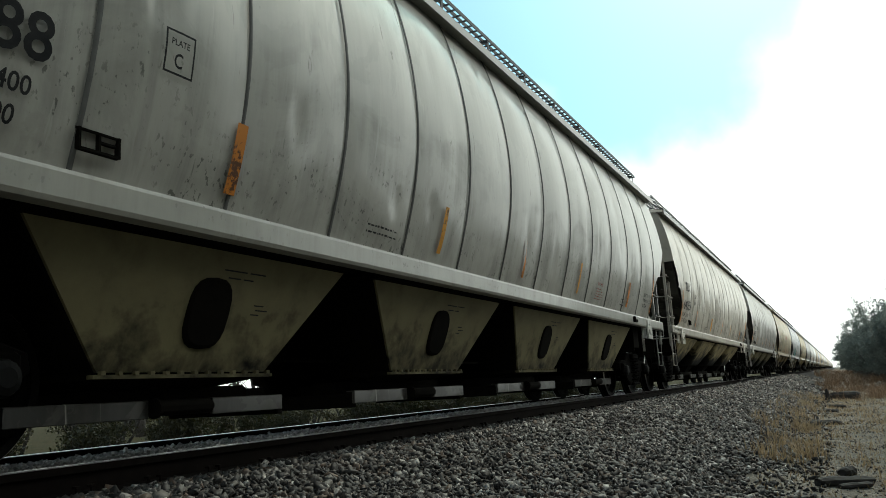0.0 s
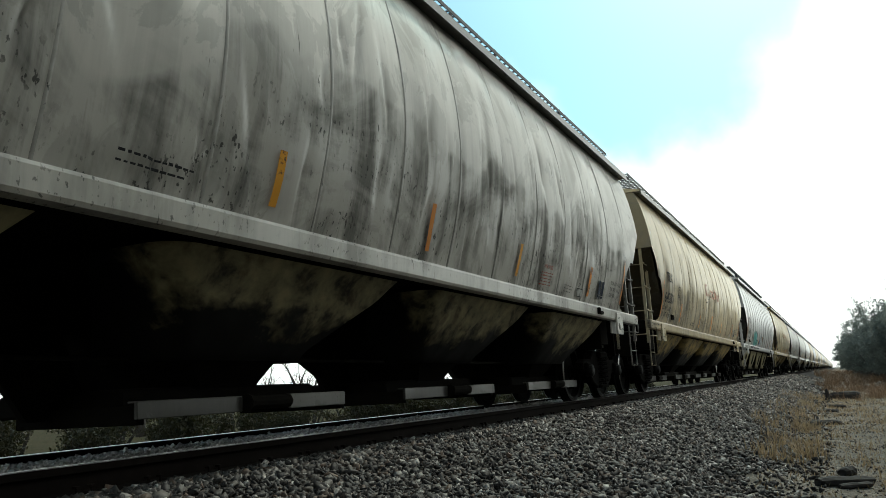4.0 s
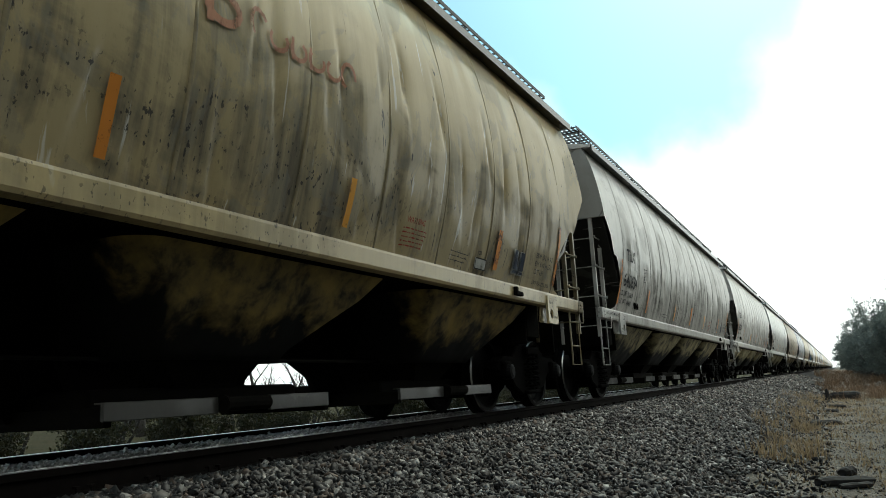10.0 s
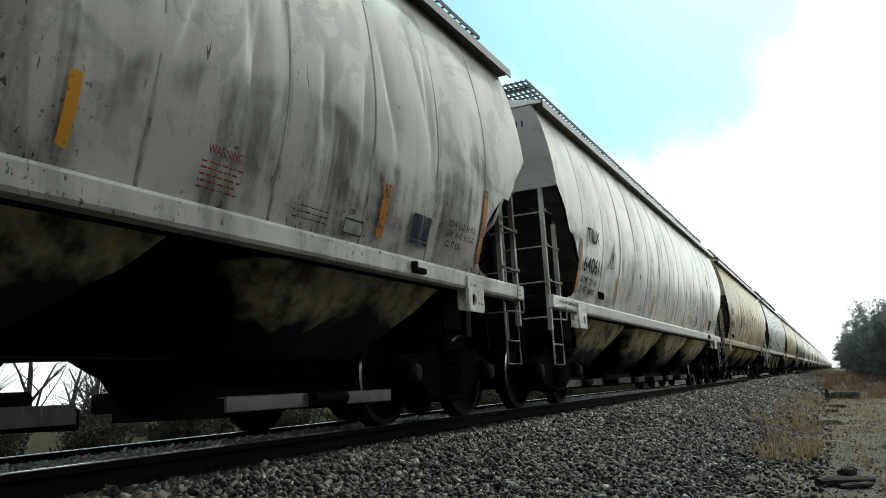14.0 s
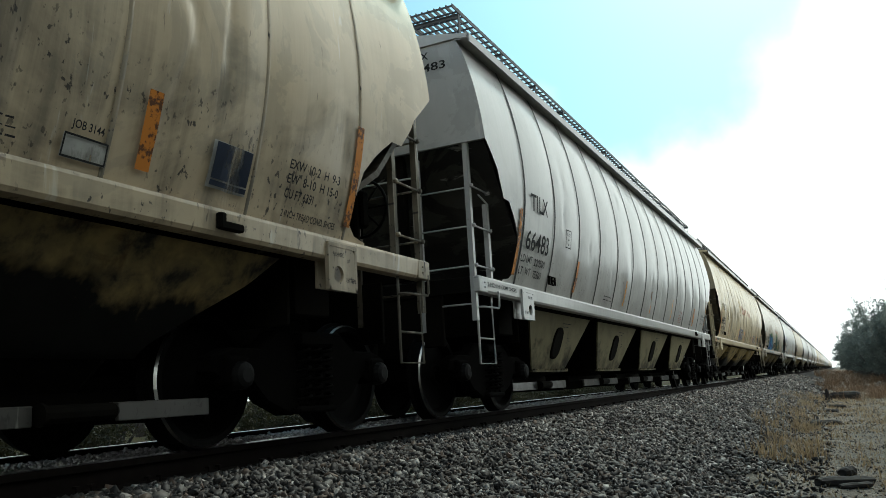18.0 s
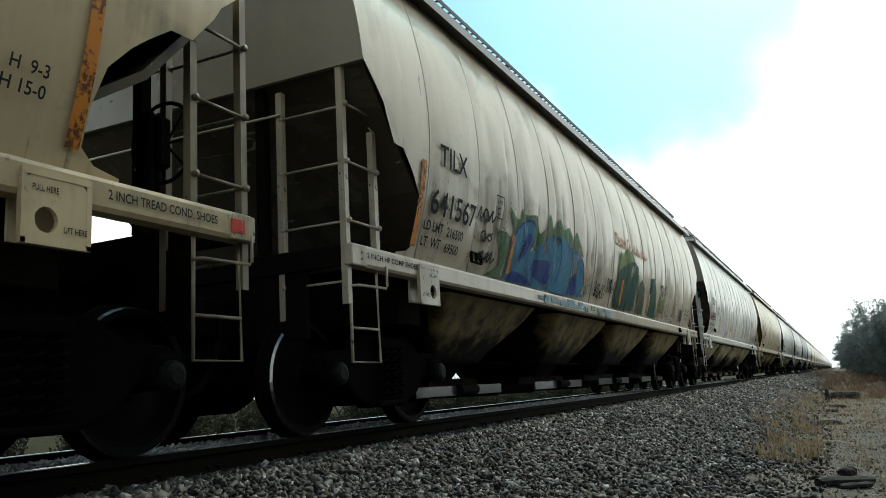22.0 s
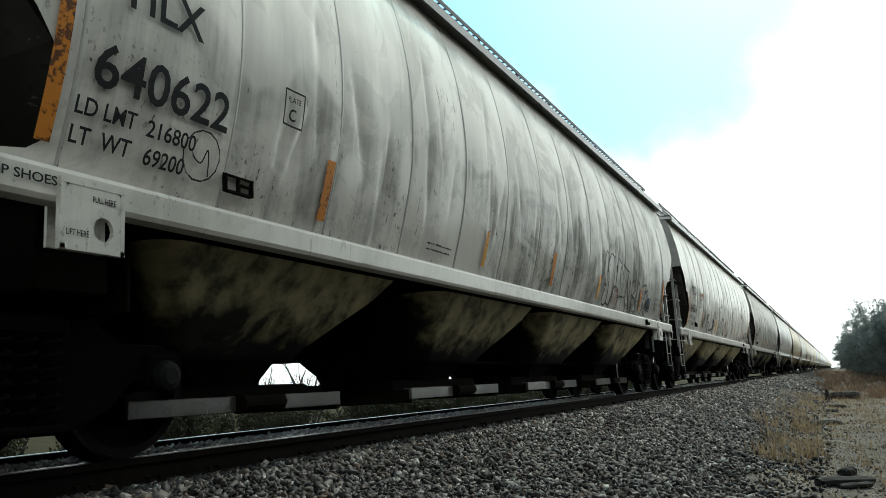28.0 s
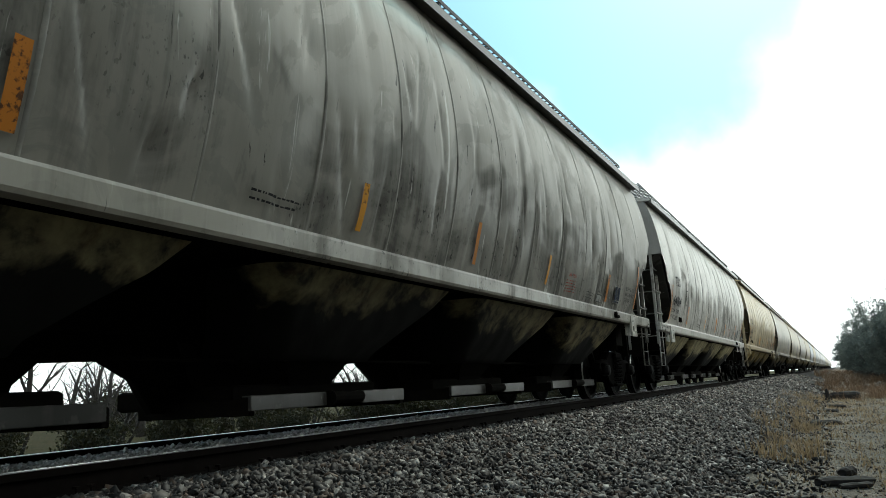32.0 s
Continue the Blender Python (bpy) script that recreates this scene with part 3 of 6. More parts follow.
def wrapped_sheet_mesh(variant):
    """Outer sheet of a round-cornered bay: it turns inwards at its leading edge, with buckles and dents."""
    def make():
        rows = HOPPER_ROWS["plain"][1:6]
        zs = [r[3] for r in rows][::-1]
        at = lambda z, k: float(np.interp(z, zs, [r[k] for r in rows][::-1]))
        vs, fs, nz, nx, na = [], [], 16, 34, 12
        for j in range(nz + 1):
            z = 1.25 - 0.66 * j / nz
            y, lead, trail = at(z, 0), at(z, 1), at(z, 2)
            ring = [(-lead - 0.012, -y + 0.22 + 0.45 * (1 - i / 5)) for i in range(5)]
            ring += [(-lead + 0.22 - 0.232 * math.cos(a), -y + 0.22 - 0.232 * math.sin(a)) for a in [math.pi / 2 * i / na for i in range(na + 1)]]
            ring += [(-lead + 0.22 + (trail + lead - 0.23) * i / nx, -y - 0.012) for i in range(1, nx + 1)]
            for px, py in ring:
                fade = min(1.0, (1.25 - z) / 0.12) * min(1.0, max(0.0, (trail - px) / 0.2))
                d = 0.035 * abs(noise.noise((px * 1.6 + variant * 9.1, z * 2.2, 3.0))) + 0.012 * noise.noise((px * 5 + variant, z * 5, 1.0))
                vs.append((px, py + d * fade, z))
        w = len(ring)
        for j in range(nz):
            for i in range(w - 1):
                fs.append((j * w + w + i, j * w + w + 1 + i, j * w + 1 + i, j * w + i))
        b = len(vs)
        low = nz * w
        vs += [(x, y + 0.03, z) for x, y, z in vs[low:low + w]]
        fs += [(b + i, b + i + 1, low + i + 1, low + i) for i in range(w - 1)]
        return mesh_of("front_sheet", vs, fs, True)
    return cached(("wrapped", variant), make)


def front_sheet_mesh(kind):
    """The painted outer sheet of a bay, with a turned edge."""
    def make():
        (y0, h0, _, z0), (y1, h1, _, z1) = HOPPER_ROWS[kind][1:3]
        vs, fs = [], []
        for j in range(5):
            u = j / 4
            y, h, z = y0 + (y1 - y0) * u, h0 + (h1 - h0) * u, z0 + (z1 - z0) * u
            for i in range(9):
                f = i / 4 - 1
                vs.append((f * (h - 0.012), -y - 0.012 - 0.012 * (1 - f * f) * math.sin(math.pi * u), z))
        for j in range(4):
            for i in range(8):
                fs.append((j * 9 + 9 + i, j * 9 + 10 + i, j * 9 + 1 + i, j * 9 + i))
        b = len(vs)
        rim = [0, 8, 44, 36]
        for k in rim:
            x, y, z = vs[k]
            vs.append((x, y + 0.02, z))
        fs += [(rim[i], rim[(i + 1) % 4], b + (i + 1) % 4, b + i) for i in range(4)]
        return mesh_of("front_sheet", vs, fs, False)
    return cached(("front", kind), make)


def sheet_note_mesh(kind):
    """Two lines of small unreadable stencil on the outer sheet of a bay."""
    def make():
        (y0, _, _, z0), (y1, _, _, z1) = HOPPER_ROWS[kind][1:3]
        vs, fs = [], []
        for x, z, l, t in ((0.05, 1.13, 0.22, 0.009), (0.30, 1.13, 0.16, 0.009), (0.10, 1.085, 0.12, 0.009), (0.25, 1.085, 0.10, 0.009), (0.42, 0.93, 0.10, 0.008), (0.44, 0.90, 0.13, 0.008), (0.40, 0.87, 0.09, 0.008)):
            b = len(vs)
            for zz in (z, z + t):
                y = y0 + (y1 - y0) * (z0 - zz) / (z0 - z1)
                vs += [(x, -y - 0.029, zz), (x + l, -y - 0.029, zz)]
            fs.append((b, b + 1, b + 3, b + 2))
        return mesh_of("sheet_note", vs, fs)
    return cached(("sheetnote", kind), make)


def flange_mesh():
    def make():
        boxes = [((0, -1.02, 0.475), (1.56, 0.05, 0.022))]
        boxes += [((-0.72 + i * 0.12, -1.045, 0.495), (0.03, 0.03, 0.022)) for i in range(13)]
        return box_mesh("bolted_flange", boxes)
    return cached("flange", make)


def manhole_mesh():
    def make():
        vs, fs = [], []
        rim = []
        for k in range(20):
            a = 2 * math.pi * k / 20
            rim.append((0.19 * math.copysign(abs(math.cos(a)) ** 0.7, math.cos(a)), 0.22 * math.copysign(abs(math.sin(a)) ** 0.7, math.sin(a))))
        for s, d in ((1.0, 0.0), (1.0, 0.03), (0.9, 0.045), (0.0, 0.045)):
            for px, pz in rim:
                z = 0.86 + pz * s
                y = -(1.0 + (z - 0.48) / 0.77 * 0.27) - d
                vs.append((px * s, y, z))
        for r in range(3):
            for k in range(20):
                l = (k + 1) % 20
                fs.append((r * 20 + k, r * 20 + l, r * 20 + 20 + l, r * 20 + 20 + k))
        return mesh_of("access_plate", vs, fs)
    return cached("manhole", make)


def gate_mesh():
    return cached("gate", lambda: box_mesh("outlet_gate", [((0, 0, 0.34), (2.10, 1.2, 0.16))], 0.02))


def gate_rail_mesh():
    return cached("gaterail", lambda: box_mesh("gate_rail", [((0, -0.3, 0.25), (0.06, 1.1, 0.12))], 0.006))


def gate_shaft_mesh():
    return cached("gateshaft", lambda: mesh_of("gate_shaft", *tube_data([(-0.22, -0.92, 0.285), (-0.20, -0.92, 0.285), (-0.20, -0.92, 0.285), (0.26, -0.92, 0.285), (0.29, -0.92, 0.285)], [0.065, 0.065, 0.05, 0.05, 0.03], 10)))


def gate_plate_mesh(x0, x1):
    return cached(("plate", x0), lambda: box_mesh("gate_plate", [(((x0 + x1) / 2, -0.89, 0.28), (x1 - x0, 0.03, 0.11)), (((x0 + x1) / 2, -0.86, 0.33), (x1 - x0, 0.08, 0.012))], 0.005))


def grating_mesh(x0, x1, y0, y1, z):
    def make():
        boxes = []
        n = max(2, int(round((y1 - y0) / 0.075)))
        for i in range(n + 1):
            y = y0 + (y1 - y0) * i / n
            boxes.append((((x0 + x1) / 2, y, z), (x1 - x0, 0.012, 0.045)))
        k = max(2, int((x1 - x0) / 0.16))
        for i in range(k + 1):
            boxes.append(((x0 + (x1 - x0) * i / k, (y0 + y1) / 2, z - 0.008), (0.014, y1 - y0, 0.02)))
        return box_mesh("grating", boxes)
    return cached(("grating", x0, x1, y0, y1), make)


def stile_mesh(z0, z1, kind):
    def make():
        out = [(-0.028, -0.01), (0.028, -0.01), (0.028, 0.0), (-0.018, 0.0), (-0.018, 0.045), (-0.028, 0.045)]
        vs = [(x, y, z) for z in (z0, z1) for x, y in out]
        n = 6
        fs = [(i, (i + 1) % n, n + (i + 1) % n, n + i) for i in range(n)] + [tuple(reversed(range(n))), tuple(range(n, 2 * n))]
        return mesh_of("stile", vs, fs)
    return cached(("stile", z0, z1, kind), make)


def rung_mesh(length, axis):
    def make():
        if axis == "x":
            vs, fs = tube_data([(0, 0, 0), (length, 0, 0)], 0.0105, 8)
            for x in (0, length):
                tube_data([(x, -0.025, 0), (x, 0.02, 0)], 0.022, 6, vs=vs, fs=fs)
        else:
            vs, fs = tube_data([(0, 0, 0), (0, length, 0)], 0.010, 8)
            for y in (0, length):
                tube_data([(-0.02, y, 0), (0.02, y, 0)], 0.02, 6, vs=vs, fs=fs)
        return mesh_of("rung", vs, fs, True)
    return cached(("rung", length, axis), make)


def step_mesh():
    def make():
        vs, fs = tube_data([(0.035, 0, 1.28), (0.03, 0, 0.54), (0.445, 0, 0.54), (0.43, 0, 1.28)], 0.013, 6)
        tube_data([(0.03, 0, 0.80), (0.44, 0, 0.80)], 0.011, 6, vs=vs, fs=fs)
        return mesh_of("sill_step", vs, fs, True)
    return cached("step", make)


def grab_mesh():
    return cached("grab", lambda: tube_mesh("grab_iron", [(0.44, 0.03, 1.32), (0.46, -0.06, 1.31), (0.46, -0.06, 1.15), (0.44, -0.06, 1.13), (0.03, -0.06, 1.12), (0.0, 0.0, 1.12)], 0.011, 6))


def bracket_mesh():
    def make():
        n = 14
        vs, fs = [], []
        ring = [(0.062 * math.cos(2 * math.pi * k / n) + 0.06, 1.17 + 0.062 * math.sin(2 * math.pi * k / n)) for k in range(n)]
        quad = []
        for px, pz in ring:
            dx, dz = px - 0.06, pz - 1.17
            s = min((0.19 - 0.06) / dx if dx > 0 else (-0.19 - 0.06) / dx if dx < 0 else 9, (1.40 - 1.17) / dz if dz > 1e-6 else (1.05 - 1.17) / dz if dz < -1e-6 else 9)
            quad.append((0.06 + dx * s, 1.17 + dz * s))
        quad += [(0.19, 1.40), (-0.19, 1.40), (-0.19, 1.05), (0.19, 1.05)]
        for y in (-1.525, -1.50):
            vs += [(x, y, z) for x, z in ring] + [(x, y, z) for x, z in quad[:n]]
        for k in range(n):
            l = (k + 1) % n
            fs += [(k, l, n + l, n + k), (2 * n + k, 3 * n + k, 3 * n + l, 2 * n + l), (k, 2 * n + k, 2 * n + l, l)]
        b = len(vs)
        bv, bf = box_data([((-0.175, -1.51, 1.225), (0.03, 0.032, 0.35)), ((0.178, -1.51, 1.225), (0.026, 0.032, 0.35)), ((0, -1.51, 1.385), (0.38, 0.036, 0.03)),
                           ((0, -1.51, 1.062), (0.38, 0.032, 0.026)), ((0, -1.40, 1.22), (0.34, 0.02, 0.30))])
        return mesh_of("jacking_pad", vs + bv, fs + [tuple(b + i for i in f) for f in bf])
    return cached("bracket", make)


def wheel_mesh():
    def make():
        prof = [(0.0, -0.05), (0.10, -0.055), (0.12, -0.02), (0.36, 0.02), (0.395, -0.03), (0.40, -0.065), (0.445, -0.068), (0.457, -0.05), (0.459, 0.035), (0.485, 0.045), (0.487, 0.07), (0.40, 0.075), (0.37, 0.05), (0.14, 0.03), (0.12, 0.08), (0.0, 0.08)]
        me = mesh_of("wheel", *lathe_data(prof, 40), smooth=False)
        me.materials.append(TREAD)
        me.materials.append(RIM)
        for p in me.polygons:
            r = math.hypot(p.center[0], p.center[2])
            if 0.446 < r < 0.4575 and p.center[1] < -0.045:
                p.material_index = 1
        return me
    return cached("wheel", make)


def side_frame_mesh():
    def make():
        top = [(-1.12, 0.50), (-1.10, 0.60), (-0.92, 0.66), (-0.62, 0.66), (-0.42, 0.80), (0.42, 0.80), (0.62, 0.66), (0.92, 0.66), (1.10, 0.60), (1.12, 0.50)]
        low = [(1.0, 0.44), (0.72, 0.44), (0.55, 0.28), (0.30, 0.18), (-0.30, 0.18), (-0.55, 0.28), (-0.72, 0.44), (-1.0, 0.44)]
        out = top + low
        n = len(out)
        cx = lambda p: (p[0] * 0.985, 0.5 + (p[1] - 0.5) * 0.93)
        vs = [(x, -0.07, z) for x, z in map(cx, out)] + [(x, -0.05, z) for x, z in out] + [(x, 0.06, z) for x, z in out]
        fs = [tuple(range(n - 1, -1, -1)), tuple(range(2 * n, 3 * n))]
        for r in (0, n):
            fs += [(r + i, r + (i + 1) % n, r + n + (i + 1) % n, r + n + i) for i in range(n)]
        bv, bf = box_data([((-0.90, -0.06, 0.5), (0.24, 0.14, 0.2)), ((0.90, -0.06, 0.5), (0.24, 0.14, 0.2)), ((0, -0.09, 0.73), (0.46, 0.1, 0.1)), ((0, -0.08, 0.21), (0.5, 0.1, 0.05))], 0.02)
        b = len(vs)
        return mesh_of("side_frame", vs + bv, fs + [tuple(b + i for i in f) for f in bf])
    return cached("sideframe", make)


def spring_mesh():
    def make():
        pts = [(0.055 * math.cos(a), 0.055 * math.sin(a) - 0.10, 0.25 + 0.42 * a / (2 * math.pi * 6)) for a in [i * 2 * math.pi / 10 for i in range(61)]]
        return tube_mesh("coil_spring", pts, 0.014, 5)
    return cached("spring", make)


def coupler_mesh():
    def make():
        return box_mesh("coupler", [((0.0, 0, 0.86), (0.62, 0.16, 0.17)), ((0.30, 0.03, 0.86), (0.26, 0.30, 0.28)), ((0.36, -0.13, 0.86), (0.16, 0.10, 0.24)), ((-0.35, 0, 0.86), (0.30, 0.40, 0.36))], 0.03)
    return cached("coupler", make)


def add_ladders(car, colour, rungs, sign):
    """Side ladder, end ladder, step and grab at one end. sign -1: the leading end."""
    xs = sign * 8.43
    inn = -sign
    side = part("side_ladder", stile_mesh(0.98, 2.95, "corner"), PAINT, car, at=(xs, -1.45, 0), colour=colour)
    part("stile", stile_mesh(1.30, rungs[0] - 0.12, "inner"), PAINT, side, at=(inn * 0.45, 0, 0), colour=colour)
    part("stile_top", cached("stiletop", lambda: box_mesh("stile_top", [((0, 0.05, 0), (0.05, 0.012, 0.16), (-38, 0, 0))])), PAINT, side, at=(inn * 0.45, -0.01, rungs[0] - 0.06), colour=colour)
    for z in rungs:
        part("rung", rung_mesh(0.45, "x"), PAINT, side, at=(0 if inn > 0 else -0.45, -0.015, z), colour=colour)
    part("sill_step", step_mesh(), PAINT, car, at=(xs if inn > 0 else xs - 0.47, -1.44, 0), colour=colour)
    part("grab_iron", grab_mesh(), PAINT, car, at=(xs + (0.02 if inn > 0 else -0.46), -1.45, 0), colour=colour)
    endl = part("end_ladder", stile_mesh(0.90, 2.80, "end"), PAINT, car, at=(xs - sign * 0.03, -0.84, 0), colour=colour)
    for z in (rungs[0] - 0.01, rungs[1], rungs[2], 1.16):
        part("rung", rung_mesh(0.59, "y"), PAINT, endl, at=(sign * 0.01, -0.59, z), colour=colour)


def add_truck(car, x):
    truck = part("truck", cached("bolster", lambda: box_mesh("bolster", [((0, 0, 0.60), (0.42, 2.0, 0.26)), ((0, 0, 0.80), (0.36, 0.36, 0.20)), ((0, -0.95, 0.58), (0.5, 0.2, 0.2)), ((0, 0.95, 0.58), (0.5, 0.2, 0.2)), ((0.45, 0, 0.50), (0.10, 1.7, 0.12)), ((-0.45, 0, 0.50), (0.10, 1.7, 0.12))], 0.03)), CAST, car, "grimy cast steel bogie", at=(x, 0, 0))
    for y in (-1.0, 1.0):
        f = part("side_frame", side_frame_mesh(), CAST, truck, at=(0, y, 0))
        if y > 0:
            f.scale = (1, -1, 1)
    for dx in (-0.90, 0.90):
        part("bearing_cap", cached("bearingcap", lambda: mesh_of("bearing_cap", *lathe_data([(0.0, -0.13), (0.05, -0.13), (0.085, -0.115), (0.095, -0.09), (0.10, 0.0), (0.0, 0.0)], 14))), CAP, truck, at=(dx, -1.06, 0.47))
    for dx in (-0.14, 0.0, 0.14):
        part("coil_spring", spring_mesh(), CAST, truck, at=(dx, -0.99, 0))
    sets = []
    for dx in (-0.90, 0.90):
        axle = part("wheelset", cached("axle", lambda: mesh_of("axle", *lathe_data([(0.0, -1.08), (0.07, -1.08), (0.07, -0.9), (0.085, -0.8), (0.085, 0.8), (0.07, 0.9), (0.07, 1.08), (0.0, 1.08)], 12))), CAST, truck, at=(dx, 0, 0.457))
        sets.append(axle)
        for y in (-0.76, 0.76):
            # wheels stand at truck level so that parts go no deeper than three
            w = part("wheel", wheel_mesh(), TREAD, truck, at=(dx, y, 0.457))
            if y > 0:
                w.rotation_euler = (0, 0, math.pi)
            sets.append(w)
    return sets


def surface_mesh(name, polys, lift=0.006):
    """Flat shapes in (x, z) laid on the curved side: a list of point lists (each a convex face)."""
    vs, fs = [], []
    for poly in polys:
        b = len(vs)
        vs += [(x, -panel_y(x, z, SIDE["ribbed"], SIDE["variant"]) - 0.012 - lift, z) for x, z in poly]
        fs.append(tuple(range(b, b + len(poly))))
    return mesh_of(name, vs, fs)


def quad(x, z, w, h):
    n, m = max(1, int(h / 0.08)), max(1, int(w / 0.07))
    return [[(x + w * k / m, z + h * i / n), (x + w * (k + 1) / m, z + h * i / n), (x + w * (k + 1) / m, z + h * (i + 1) / n), (x + w * k / m, z + h * (i + 1) / n)] for i in range(n) for k in range(m)]


def text_mesh(words, height, x, z, lift=0.006, width=None, flat_y=None):
    """Stencilled words with the built-in font, laid on the side; x, z: lower near corner."""
    key = ("text", words, height)
    if key not in MESHES:
        cu = bpy.data.curves.new("stencil", "FONT")
        cu.body, cu.size, cu.resolution_u, cu.offset = words, 1.0, 3, 0.014
        ob = bpy.data.objects.new("stencil", cu)
        scene.collection.objects.link(ob)
        bpy.context.view_layer.update()
        me = bpy.data.meshes.new_from_object(ob.evaluated_get(bpy.context.evaluated_depsgraph_get()))
        co = np.zeros(len(me.vertices) * 3)
        me.vertices.foreach_get("co", co)
        polys = [tuple(p.vertices) for p in me.polygons]
        bpy.data.objects.remove(ob)
        bpy.data.curves.remove(cu)
        bpy.data.meshes.remove(me)
        MESHES[key] = (co.reshape(-1, 3), polys)
    co, polys = MESHES[key]
    cap = 0.70
    s = height / cap
    wide = co[:, 0].max() - co[:, 0].min()
    sx = s * 0.82 if width is None else width / wide
    px = x + (co[:, 0] - co[:, 0].min()) * sx
    pz = z + co[:, 1] * s
    if flat_y is None:
        vs = [(a, -panel_y(a, b, SIDE["ribbed"], SIDE["variant"]) - 0.012 - lift, b) for a, b in zip(px, pz)]
    else:
        vs = [(a, flat_y, b) for a, b in zip(px, pz)]
    return mesh_of("stencil", vs, polys)


def ribbon_polys(pts, w):
    polys = []
    for (xa, za), (xb, zb) in zip(pts[:-1], pts[1:]):
        d = math.hypot(xb - xa, zb - za) or 1e-6
        ux, uz = (xb - xa) / d, (zb - za) / d
        nx, nz = -uz * w / 2, ux * w / 2
        xa, za, xb, zb = xa - ux * w * 0.3, za - uz * w * 0.3, xb + ux * w * 0.3, zb + uz * w * 0.3
        polys.append([(xa - nx, za - nz), (xb - nx, zb - nz), (xb + nx, zb + nz), (xa + nx, za + nz)])
    return polys


# ---- sprayed and stencilled marks ----
def smooth_path(pts, n=5):
    """A rounded path through the points (Catmull-Rom)."""
    out = []
    for i in range(len(pts) - 1):
        p0, p1, p2, p3 = pts[max(0, i - 1)], pts[i], pts[i + 1], pts[min(len(pts) - 1, i + 2)]
        for k in range(n):
            t = k / n
            out.append(tuple(0.5 * (2 * b + (c - a) * t + (2 * a - 5 * b + 4 * c - d) * t * t + (3 * b - a - 3 * c + d) * t ** 3) for a, b, c, d in zip(p0, p1, p2, p3)))
    return out + [pts[-1]]


def scribble(seed, x, z, w, h, strokes, width=0.022):
    """Sprayed scrawl with no letters in it: rounded hooks, loops and slashes, one after another."""
    rng = random.Random(seed)
    polys = []
    step = w / strokes
    wide = step * 1.7
    for i in range(strokes):
        x0, cz = x + step * (i - 0.5) + rng.uniform(-0.4, 0.4) * step, z + h / 2
        kind = rng.randrange(4)
        j = lambda k: rng.uniform(-0.12, 0.12) * k
        if kind == 0:
            ph = rng.uniform(0, 6.28)
            pts = [(x0 + wide * (0.5 + 0.45 * math.cos(ph + t) * (1 - 0.05 * t)), cz + h * 0.46 * math.sin(ph + t)) for t in [k * 0.5 for k in range(15)]]
        elif kind == 1:
            pts = [(x0 + j(wide), z + h + j(h)), (x0 + wide * 0.15, z + j(h)), (x0 + wide * 0.5, z + h * 0.5), (x0 + wide * 0.3, z + h * 0.2), (x0 + wide, z + h * 0.9 + j(h))]
        elif kind == 2:
            pts = [(x0 + wide * 0.9, z + h * 0.95), (x0 + wide * 0.2, z + h * 0.6), (x0 + wide * 0.5, z + h * 0.15), (x0 + wide * 0.9, z + h * 0.5), (x0 + wide * 0.3, z + h * 0.8)]
        else:
            pts = [(x0 - wide * 0.1, z + h * 0.1), (x0 + wide * 0.35, z + h + j(h)), (x0 + wide * 0.4, z + h * 0.1), (x0 + wide * 0.9, z + h * 0.6)]
        polys += ribbon_polys(smooth_path(pts, 4), width)
    return polys


def faded_word(x, z, w, h, count, thick=0.06):
    """A worn painted brand word, as plain bars and blocks of its size."""
    rng = random.Random(int(x * 100) + count)
    polys = []
    for i in range(count):
        cx, a = x + w * (i + 0.45) / count, w / count * 0.40
        hh = h * (1.0 if i == 0 or rng.random() < 0.25 else 0.72)
        turn = rng.uniform(0, 6.28)
        ring = [(cx + a * math.cos(turn + t), z + hh / 2 + (hh / 2 - thick / 2) * math.sin(turn + t)) for t in [k * 0.39 for k in range(rng.choice((10, 12, 17)))]]
        polys += ribbon_polys(ring, thick)
        if rng.random() < 0.5:
            polys += quad(cx - a, z, thick, hh)
    return polys


def emblem(x, z):
    """A faded round sign, as a plain ring with a bar."""
    return ribbon_polys([(x + 0.26 * math.cos(a), z + 0.22 * math.sin(a)) for a in [k * 0.35 for k in range(19)]], 0.09) + quad(x - 0.2, z - 0.04, 0.4, 0.08)


def blob(seed, x, z, w, h, n=22, rough=0.25, spikes=0.0):
    """An irregular filled patch, cut into strips."""
    rng = random.Random(seed)
    ph = [rng.uniform(0, 6.28) for _ in range(4)]
    polys = []
    m = max(10, int(w / 0.035))
    edge = lambda u, k: 1 + rough * (math.sin(u * 7 + ph[k]) * 0.5 + math.sin(u * 17 + ph[k + 1]) * 0.35) + spikes * (abs(((u * 9 + ph[k]) % 2) - 1) - 0.5)
    for i in range(m):
        u0, u1 = i / m, (i + 1) / m
        prof = lambda u: max(0.05, math.sin(math.pi * min(0.97, max(0.03, u))) ** 0.45)
        t0, t1 = z + h * (0.5 + 0.5 * prof(u0) * edge(u0, 0)), z + h * (0.5 + 0.5 * prof(u1) * edge(u1, 0))
        b0, b1 = z + h * (0.5 - 0.5 * prof(u0) * edge(u0, 2)), z + h * (0.5 - 0.5 * prof(u1) * edge(u1, 2))
        k = max(2, int(h / 0.12))
        for j in range(k):
            f0, f1 = j / k, (j + 1) / k
            polys.append([(x + w * u0, b0 + (t0 - b0) * f0), (x + w * u1, b1 + (t1 - b1) * f0), (x + w * u1, b1 + (t1 - b1) * f1), (x + w * u0, b0 + (t0 - b0) * f1)])
    return [[(px, min(4.0, max(1.45, pz))) for px, pz in q] for q in polys]


